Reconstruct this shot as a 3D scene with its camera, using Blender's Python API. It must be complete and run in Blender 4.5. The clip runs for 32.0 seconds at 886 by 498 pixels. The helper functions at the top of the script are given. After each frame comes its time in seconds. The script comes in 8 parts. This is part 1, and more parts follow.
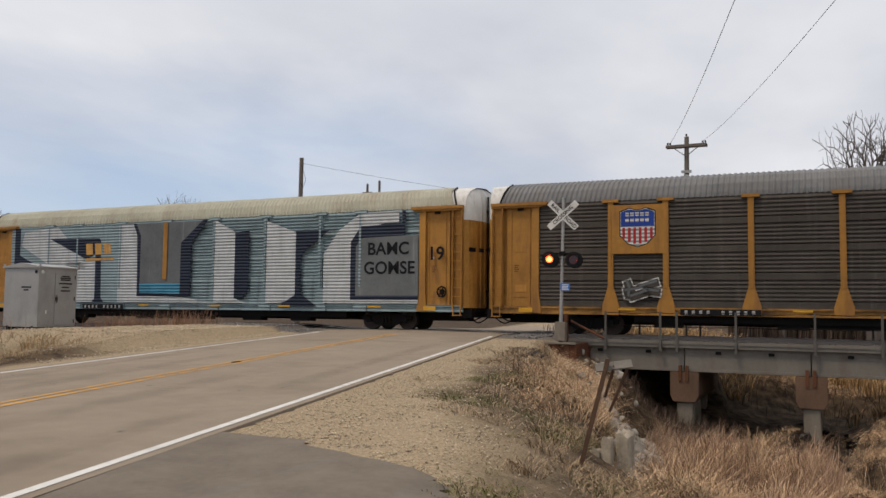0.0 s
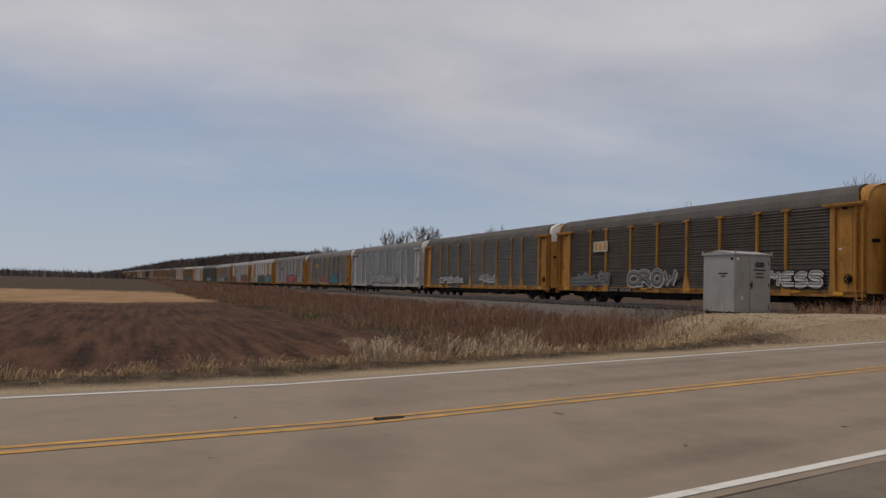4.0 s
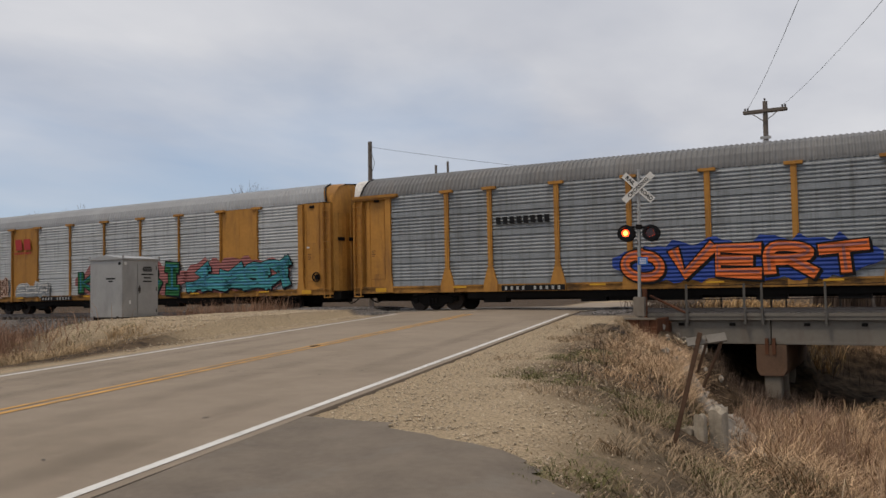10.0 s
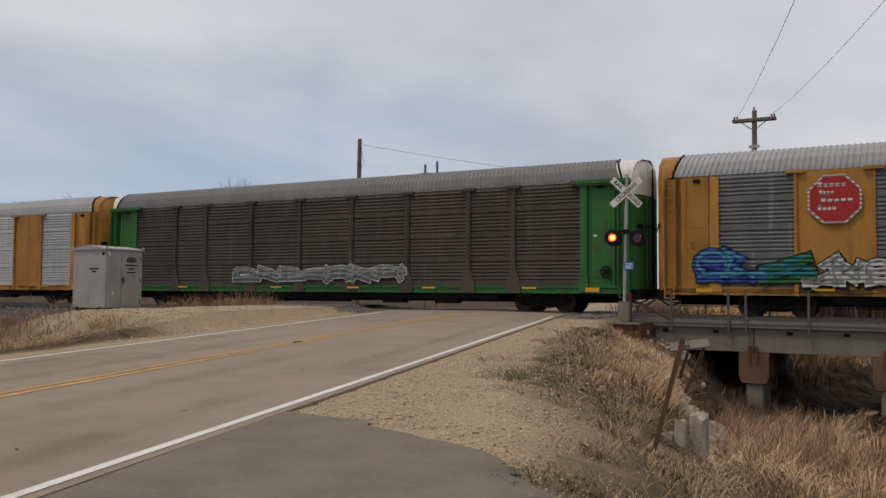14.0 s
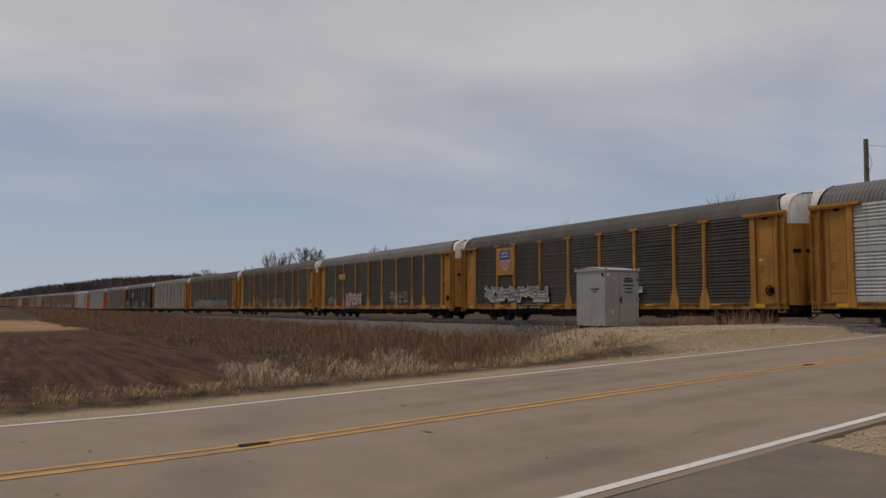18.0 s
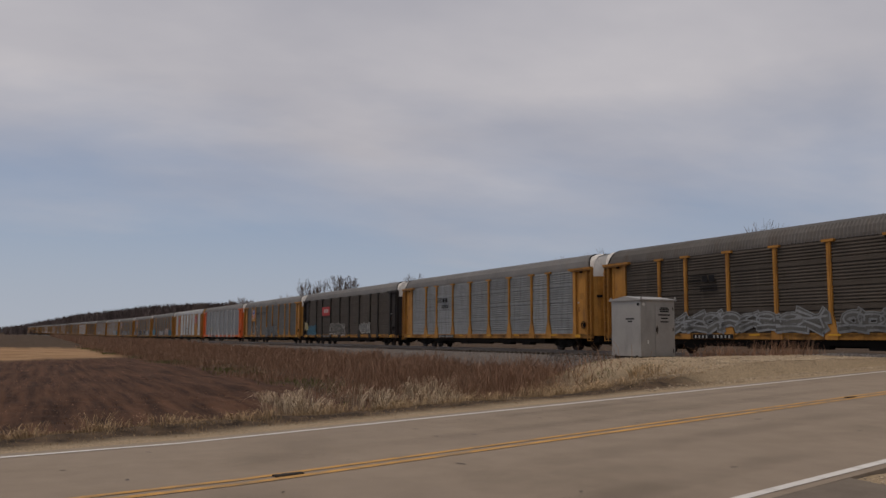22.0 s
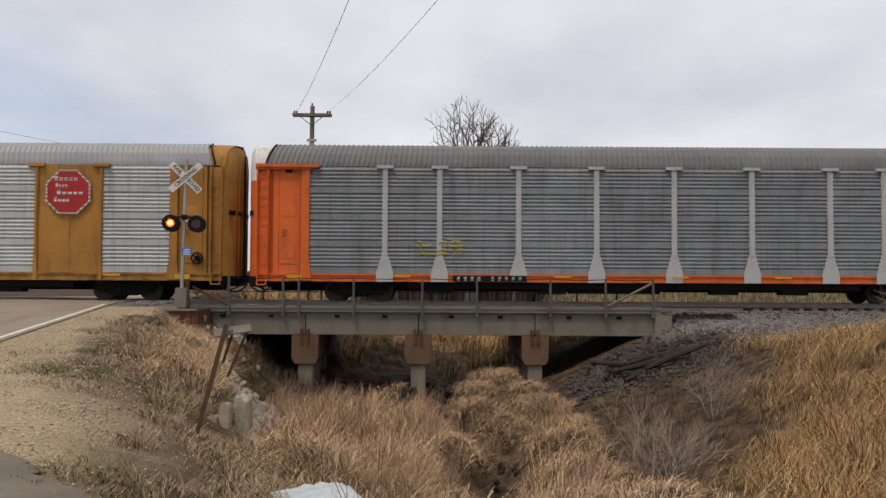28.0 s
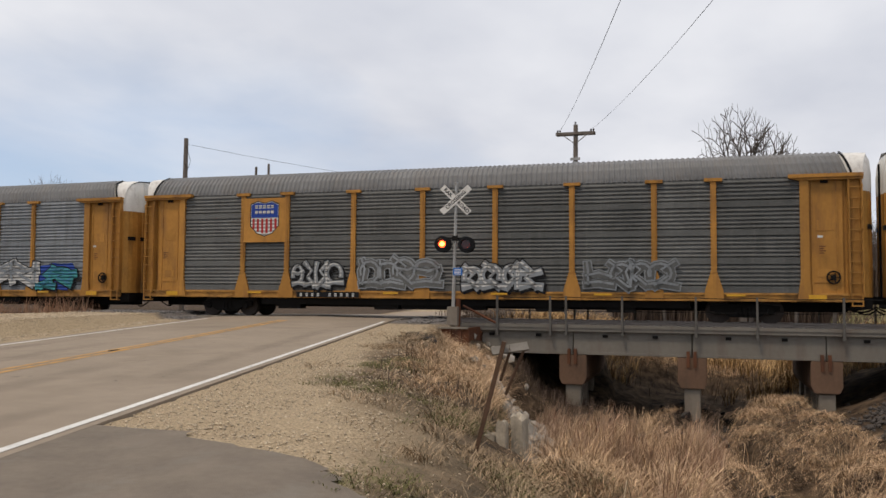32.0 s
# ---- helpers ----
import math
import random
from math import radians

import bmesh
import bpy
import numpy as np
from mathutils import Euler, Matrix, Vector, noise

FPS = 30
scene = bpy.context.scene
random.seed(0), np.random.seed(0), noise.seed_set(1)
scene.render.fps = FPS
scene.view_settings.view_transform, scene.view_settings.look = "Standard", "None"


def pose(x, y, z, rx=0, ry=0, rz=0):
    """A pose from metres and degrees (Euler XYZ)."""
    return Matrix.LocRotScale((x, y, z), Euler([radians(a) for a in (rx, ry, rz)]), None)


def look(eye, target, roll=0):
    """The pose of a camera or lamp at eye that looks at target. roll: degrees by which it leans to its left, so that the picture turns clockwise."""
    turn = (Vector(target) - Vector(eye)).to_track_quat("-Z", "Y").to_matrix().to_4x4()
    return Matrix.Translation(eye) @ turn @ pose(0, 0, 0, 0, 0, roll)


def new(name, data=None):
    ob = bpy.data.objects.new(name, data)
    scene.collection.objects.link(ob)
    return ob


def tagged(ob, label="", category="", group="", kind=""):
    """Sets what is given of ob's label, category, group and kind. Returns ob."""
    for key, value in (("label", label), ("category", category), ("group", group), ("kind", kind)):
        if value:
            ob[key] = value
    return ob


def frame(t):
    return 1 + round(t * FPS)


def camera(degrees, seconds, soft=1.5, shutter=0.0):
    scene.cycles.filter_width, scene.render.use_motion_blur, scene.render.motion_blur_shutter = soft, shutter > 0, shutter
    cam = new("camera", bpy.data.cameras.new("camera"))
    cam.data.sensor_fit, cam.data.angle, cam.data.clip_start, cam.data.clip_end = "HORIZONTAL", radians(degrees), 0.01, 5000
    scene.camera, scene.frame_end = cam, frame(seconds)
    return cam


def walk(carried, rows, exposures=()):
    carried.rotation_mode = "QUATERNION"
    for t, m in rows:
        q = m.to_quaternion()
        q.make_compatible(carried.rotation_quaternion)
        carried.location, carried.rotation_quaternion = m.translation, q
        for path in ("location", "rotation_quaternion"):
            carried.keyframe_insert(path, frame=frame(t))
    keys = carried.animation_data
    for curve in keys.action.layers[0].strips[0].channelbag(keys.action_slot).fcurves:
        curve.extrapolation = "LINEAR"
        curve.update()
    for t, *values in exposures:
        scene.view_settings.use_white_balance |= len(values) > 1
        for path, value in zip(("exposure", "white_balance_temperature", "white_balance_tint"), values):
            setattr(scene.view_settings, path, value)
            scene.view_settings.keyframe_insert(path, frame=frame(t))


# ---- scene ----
# Camera: the operator stands beside the road and pans. Rows: seconds, x, y, z, yaw, pitch, roll.
PATH = [
    (0.0, 0.229, -0.172, 1.603, 25.25, 4.12, 0.72), (0.5, 0.168, -0.155, 1.592, 29.76, 4.28, 0.26), (1.0, 0.105, -0.096, 1.587, 32.33, 4.28, -0.02),
    (1.5, 0.028, -0.158, 1.576, 36.95, 4.19, 0.26), (2.0, -0.123, -0.049, 1.569, 44.82, 3.83, 0.47), (2.5, -0.146, -0.117, 1.56, 52.69, 3.41, 0.93),
    (3.0, -0.169, -0.167, 1.576, 60.71, 2.94, 1.33), (3.5, -0.23, -0.106, 1.602, 64.32, 2.7, 1.26), (4.0, -0.34, -0.088, 1.564, 69.6, 2.38, 1.47),
    (4.5, -0.353, -0.076, 1.561, 71.64, 2.1, 1.08), (6.5, -0.478, -0.02, 1.542, 74.68, 2.0, 0.5), (7.0, -0.455, -0.019, 1.543, 74.61, 2.13, 0.41),
    (7.5, -0.345, -0.016, 1.578, 72.94, 2.1, 0.57), (8.0, -0.257, 0.085, 1.604, 60.16, 2.27, -0.35), (8.5, -0.127, 0.111, 1.571, 43.8, 2.53, -1.36),
    (9.0, -0.048, 0.077, 1.569, 33.58, 2.71, -1.47), (9.5, -0.019, 0.065, 1.569, 31.65, 2.82, -1.25), (10.0, 0.007, 0.047, 1.573, 30.04, 2.81, -1.05),
    (10.5, 0.025, 0.051, 1.577, 28.77, 2.83, -1.06), (11.0, 0.034, 0.022, 1.571, 27.98, 2.89, -0.92), (11.5, 0.019, 0.063, 1.572, 27.73, 2.88, -0.92),
    (12.0, 0.015, 0.081, 1.564, 27.51, 2.82, -0.94), (12.5, 0.018, 0.055, 1.568, 27.38, 2.75, -0.8), (13.0, 0.01, 0.035, 1.565, 27.13, 2.83, -0.48),
    (13.5, 0.009, 0.073, 1.556, 27.21, 2.82, -0.08), (16.0, -0.042, 0.124, 1.574, 48.46, 3.19, 1.06), (16.5, -0.062, 0.097, 1.568, 52.14, 3.61, 0.88),
    (17.0, -0.12, 0.103, 1.569, 55.66, 3.78, 0.89), (17.5, -0.181, 0.071, 1.564, 59.83, 3.76, 0.54), (18.0, -0.226, 0.078, 1.572, 61.73, 3.85, 0.18),
    (18.5, -0.252, 0.074, 1.565, 63.26, 3.91, -0.01), (19.0, -0.196, 0.057, 1.562, 64.31, 4.07, -0.18), (19.5, -0.213, 0.08, 1.573, 64.59, 4.3, -0.12),
    (20.0, -0.193, 0.088, 1.602, 64.48, 4.5, 0.17), (20.5, -0.162, 0.105, 1.583, 64.29, 4.86, 0.06), (21.0, -0.164, 0.079, 1.58, 64.06, 5.13, 0.3),
    (21.5, -0.166, 0.059, 1.591, 64.0, 5.44, 0.42), (22.0, -0.181, 0.065, 1.598, 64.07, 5.78, 0.35), (22.5, -0.207, 0.082, 1.591, 64.02, 6.06, 0.17),
    (23.0, -0.186, 0.104, 1.593, 63.85, 6.09, -0.08), (23.5, -0.163, 0.17, 1.584, 57.64, 6.05, -0.69), (24.0, -0.079, 0.189, 1.559, 49.85, 6.03, -1.1),
    (24.5, -0.145, 0.12, 1.579, 40.98, 5.47, -0.91), (25.0, -0.013, 0.038, 1.579, 29.57, 4.69, -1.16), (25.5, 0.094, -0.013, 1.558, 19.09, 4.04, -0.89),
    (26.0, 0.153, -0.035, 1.556, 10.94, 3.39, -0.65), (26.5, 0.202, -0.091, 1.557, 7.2, 2.77, -0.11), (28.5, 0.287, -0.128, 1.603, -0.66, 2.0, 0.32),
    (29.0, 0.287, -0.129, 1.618, -0.53, 2.07, 0.42), (29.5, 0.284, -0.132, 1.622, -0.32, 2.19, 0.65), (30.0, 0.288, -0.142, 1.608, -0.08, 2.32, 0.48),
    (30.5, 0.278, -0.125, 1.606, 0.18, 2.49, 0.62), (31.0, 0.248, -0.095, 1.605, 1.2, 2.66, 0.46), (31.5, 0.182, -0.022, 1.571, 7.68, 3.09, 0.16),
    (32.0, 0.068, 0.126, 1.56, 17.81, 3.26, 0.44),
]


def camera_pose(x, y, z, yaw, pitch, roll):
    turn = Euler((0, 0, radians(yaw))).to_matrix() @ Euler((radians(90 + pitch), 0, 0)).to_matrix() @ Euler((0, 0, radians(roll))).to_matrix()
    return Matrix.Translation((x, y, z)) @ turn.to_4x4()


cam = camera(55.72, 32.0)
walk(cam, [(r[0], camera_pose(*r[1:])) for r in PATH],
     exposures=[(0, 0.20, 6500, 10), (1.0, -0.05, 6500, 10), (2.0, -0.17, 6500, 10), (3.5, -0.35, 6600, 12), (7.4, -0.35, 6570, 12), (9.0, -0.02, 6500, 10), (12.0, -0.05, 6500, 10), (15.0, -0.08, 6500, 10),
                (16.5, -0.28, 6560, 11), (18.0, -0.42, 6650, 13), (23.4, -0.47, 6700, 15), (25.0, -0.02, 6500, 10), (26.5, 0.18, 6500, 10), (29.0, 0.24, 6500, 10), (31.5, 0.24, 6500, 10), (32.0, 0.28, 6500, 10)])

# ---- light: high thin cloud, a soft sun behind the camera, open blue low on one side
world = bpy.data.worlds.new("sky")
scene.world = world
world.use_nodes = True
wn, wl = world.node_tree.nodes, world.node_tree.links
wn.clear()
SUN_ELEV, SUN_ROT = 63.0, 212.0


def wnode(kind, operation=""):
    n = wn.new(kind)
    if operation:
        n.operation = operation
    return n


sky = wnode("ShaderNodeTexSky")
sky.sky_type, sky.sun_disc, sky.sun_elevation, sky.sun_rotation = "NISHITA", False, radians(SUN_ELEV), radians(SUN_ROT)
tc = wnode("ShaderNodeTexCoord")
sep = wnode("ShaderNodeSeparateXYZ")
wl.new(tc.outputs["Generated"], sep.inputs[0])
# cloud sheet: direction projected on a flat layer
inv = wnode("ShaderNodeMath", operation="ADD")
inv.inputs[1].default_value = 0.16
wl.new(sep.outputs["Z"], inv.inputs[0])
div = wnode("ShaderNodeVectorMath", operation="DIVIDE")
comb = wnode("ShaderNodeCombineXYZ")
for k in range(3):
    wl.new(inv.outputs[0], comb.inputs[k])
wl.new(tc.outputs["Generated"], div.inputs[0])
wl.new(comb.outputs[0], div.inputs[1])
mapn = wnode("ShaderNodeMapping")
mapn.inputs["Scale"].default_value = (0.75, 0.55, 0.0)
mapn.inputs["Location"].default_value = (1.7, 0.35, 0.0)
mapn.inputs["Rotation"].default_value = (0, 0, radians(-20))
wl.new(div.outputs[0], mapn.inputs[0])
cl = wnode("ShaderNodeTexNoise")
cl.inputs["Scale"].default_value = 0.9
cl.inputs["Detail"].default_value = 7
cl.inputs["Roughness"].default_value = 0.52
cl.inputs["Distortion"].default_value = 0.25
wl.new(mapn.outputs[0], cl.inputs["Vector"])
# open sky low towards -x: cloud cover grows with height and towards +x
cov = wnode("ShaderNodeMath", operation="MULTIPLY_ADD")
cov.inputs[1].default_value = 2.3
cov.inputs[2].default_value = -0.23
wl.new(sep.outputs["Z"], cov.inputs[0])
cov2 = wnode("ShaderNodeMath", operation="MULTIPLY_ADD")
cov2.inputs[1].default_value = 0.34
wl.new(sep.outputs["X"], cov2.inputs[0])
wl.new(cov.outputs[0], cov2.inputs[2])
cov3 = wnode("ShaderNodeMath", operation="MULTIPLY_ADD")
cov3.inputs[1].default_value = 1.15
wl.new(cl.outputs["Fac"], cov3.inputs[0])
wl.new(cov2.outputs[0], cov3.inputs[2])
ramp = wnode("ShaderNodeValToRGB")
ramp.color_ramp.elements[0].position, ramp.color_ramp.elements[0].color = 0.22, (0, 0, 0, 1)
ramp.color_ramp.elements[1].position, ramp.color_ramp.elements[1].color = 0.68, (1, 1, 1, 1)
wl.new(cov3.outputs[0], ramp.inputs[0])
shade = wnode("ShaderNodeValToRGB")
shade.color_ramp.elements[0].position, shade.color_ramp.elements[0].color = 0.30, (0.505, 0.525, 0.585, 1)
shade.color_ramp.elements[1].position, shade.color_ramp.elements[1].color = 0.66, (0.70, 0.705, 0.735, 1)
cl2 = wnode("ShaderNodeTexNoise")
cl2.inputs["Scale"].default_value = 1.6
cl2.inputs["Detail"].default_value = 5
wl.new(mapn.outputs[0], cl2.inputs["Vector"])
wl.new(cl2.outputs["Fac"], shade.inputs[0])
skys = wnode("ShaderNodeVectorMath", operation="SCALE")
skys.inputs["Scale"].default_value = 0.085
wl.new(sky.outputs[0], skys.inputs[0])
# thin haze low over the fields
hz = wnode("ShaderNodeMapRange")
hz.inputs["From Min"].default_value, hz.inputs["From Max"].default_value = 0.02, 0.30
hz.inputs["To Min"].default_value, hz.inputs["To Max"].default_value = 0.92, 0.15
wl.new(sep.outputs["Z"], hz.inputs["Value"])
hramp = wnode("ShaderNodeValToRGB")
hramp.color_ramp.elements[0].position, hramp.color_ramp.elements[0].color = 0.0, (0.53, 0.61, 0.70, 1)
hramp.color_ramp.elements[1].position, hramp.color_ramp.elements[1].color = 0.20, (0.375, 0.52, 0.78, 1)
wl.new(sep.outputs["Z"], hramp.inputs[0])
haze = wnode("ShaderNodeMix")
haze.data_type = "RGBA"
wl.new(hz.outputs["Result"], haze.inputs["Factor"])
wl.new(skys.outputs[0], haze.inputs["A"])
wl.new(hramp.outputs[0], haze.inputs["B"])
mix = wnode("ShaderNodeMix")
mix.data_type = "RGBA"
wl.new(ramp.outputs[0], mix.inputs["Factor"])
wl.new(haze.outputs["Result"], mix.inputs["A"])
wl.new(shade.outputs[0], mix.inputs["B"])
bg = wnode("ShaderNodeBackground")
bg.inputs["Strength"].default_value = 1.0
wout = wnode("ShaderNodeOutputWorld")
wl.new(mix.outputs["Result"], bg.inputs[0])
wl.new(bg.outputs[0], wout.inputs[0])

sun = new("sun", bpy.data.lights.new("sun", "SUN"))
sun.data.energy, sun.data.angle, sun.data.color = 1.6, radians(11), (1.0, 0.85, 0.68)
az = radians(SUN_ROT)
sun.matrix_basis = look((math.sin(az) * 50, math.cos(az) * 50, 50 * math.tan(radians(SUN_ELEV))), (0, 0, 0))


# ---- materials
def shader(name, base, rough=0.7, metal=0.0, var=0.25, scale=3.0, bump=0.0, bump_scale=40.0, stain=None, stain_amt=0.0, stain_scale=(1, 1, 1), island=0.0, per_object=0.0, coords="Object", ridged=0.0):
    """A procedural surface: two scales of noise on the base colour, stains of another colour, fine relief."""
    m = bpy.data.materials.new(name)
    m.use_nodes = True
    nt = m.node_tree
    n, l = nt.nodes, nt.links
    b = n["Principled BSDF"]
    b.inputs["Metallic"].default_value = metal
    b.inputs["Specular IOR Level"].default_value = 0.5 if rough < 0.5 else 0.18
    tex = n.new("ShaderNodeTexCoord")
    src = tex.outputs[coords]
    if per_object:
        oi = n.new("ShaderNodeObjectInfo")
        add = n.new("ShaderNodeVectorMath")
        add.operation = "MULTIPLY_ADD"
        add.inputs[1].default_value = (37.0, 11.0, 5.0)
        l.new(oi.outputs["Random"], add.inputs[0])
        l.new(src, add.inputs[2])
        src = add.outputs[0]
    big, fine = n.new("ShaderNodeTexNoise"), n.new("ShaderNodeTexNoise")
    big.inputs["Scale"].default_value, big.inputs["Detail"].default_value = scale, 4
    fine.inputs["Scale"].default_value, fine.inputs["Detail"].default_value = scale * 9.0, 3
    l.new(src, big.inputs["Vector"])
    l.new(src, fine.inputs["Vector"])
    s = n.new("ShaderNodeMath")
    s.operation = "MULTIPLY_ADD"
    s.inputs[1].default_value = 0.45
    l.new(fine.outputs["Fac"], s.inputs[0])
    l.new(big.outputs["Fac"], s.inputs[2])
    rp = n.new("ShaderNodeMapRange")
    rp.inputs["From Min"].default_value, rp.inputs["From Max"].default_value = 0.35, 1.1
    rp.inputs["To Min"].default_value, rp.inputs["To Max"].default_value = 1 - var, 1 + var
    l.new(s.outputs[0], rp.inputs["Value"])
    fac = rp.outputs["Result"]
    if island or per_object:
        r = n.new("ShaderNodeNewGeometry") if island else oi
        out = r.outputs["Random Per Island"] if island else r.outputs["Random"]
        mr = n.new("ShaderNodeMapRange")
        amount = island or per_object
        mr.inputs["To Min"].default_value, mr.inputs["To Max"].default_value = 1 - amount, 1 + amount
        l.new(out, mr.inputs["Value"])
        mu = n.new("ShaderNodeMath")
        mu.operation = "MULTIPLY"
        l.new(fac, mu.inputs[0])
        l.new(mr.outputs["Result"], mu.inputs[1])
        fac = mu.outputs[0]
    sc = n.new("ShaderNodeVectorMath")
    sc.operation = "SCALE"
    sc.inputs[0].default_value = base[:3]
    l.new(fac, sc.inputs["Scale"])
    colour = sc.outputs[0]
    if stain is not None:
        mp = n.new("ShaderNodeMapping")
        mp.inputs["Scale"].default_value = stain_scale
        l.new(src, mp.inputs[0])
        st = n.new("ShaderNodeTexNoise")
        st.inputs["Scale"].default_value, st.inputs["Detail"].default_value, st.inputs["Roughness"].default_value = 1.0, 6, 0.62
        l.new(mp.outputs[0], st.inputs["Vector"])
        sr = n.new("ShaderNodeMapRange")
        sr.inputs["From Min"].default_value, sr.inputs["From Max"].default_value = 0.62 - 0.35 * stain_amt, 0.80 - 0.25 * stain_amt
        sr.inputs["To Max"].default_value = min(1.0, 0.35 + stain_amt)
        l.new(st.outputs["Fac"], sr.inputs["Value"])
        mx = n.new("ShaderNodeMix")
        mx.data_type = "RGBA"
        l.new(sr.outputs["Result"], mx.inputs["Factor"])
        l.new(colour, mx.inputs["A"])
        mx.inputs["B"].default_value = (*stain[:3], 1)
        colour = mx.outputs["Result"]
    l.new(colour, b.inputs["Base Color"])
    rr = n.new("ShaderNodeMapRange")
    rr.inputs["To Min"].default_value, rr.inputs["To Max"].default_value = max(0.05, rough - 0.1), min(1, rough + 0.1)
    l.new(big.outputs["Fac"], rr.inputs["Value"])
    l.new(rr.outputs["Result"], b.inputs["Roughness"])
    if ridged:
        # paint that lies over corrugated sheet
        wv, wb = n.new("ShaderNodeTexWave"), n.new("ShaderNodeBump")
        wv.bands_direction = "Z"
        wv.inputs["Scale"].default_value = 2.21
        wb.inputs["Strength"].default_value, wb.inputs["Distance"].default_value = ridged, 0.03
        l.new(tex.outputs["Object"], wv.inputs["Vector"])
        l.new(wv.outputs["Fac"], wb.inputs["Height"])
        l.new(wb.outputs[0], b.inputs["Normal"])
    if bump:
        bn, bp = n.new("ShaderNodeTexNoise"), n.new("ShaderNodeBump")
        bn.inputs["Scale"].default_value, bn.inputs["Detail"].default_value = bump_scale, 3
        bp.inputs["Strength"].default_value, bp.inputs["Distance"].default_value = min(1, bump), 0.02
        l.new(src, bn.inputs["Vector"])
        l.new(bn.outputs["Fac"], bp.inputs["Height"])
        l.new(bp.outputs[0], b.inputs["Normal"])
    return m


def glow(name, colour, strength):
    m = shader(name, colour, 0.4)
    b = m.node_tree.nodes["Principled BSDF"]
    b.inputs["Emission Color"].default_value, b.inputs["Emission Strength"].default_value = (*colour, 1), strength
    return m


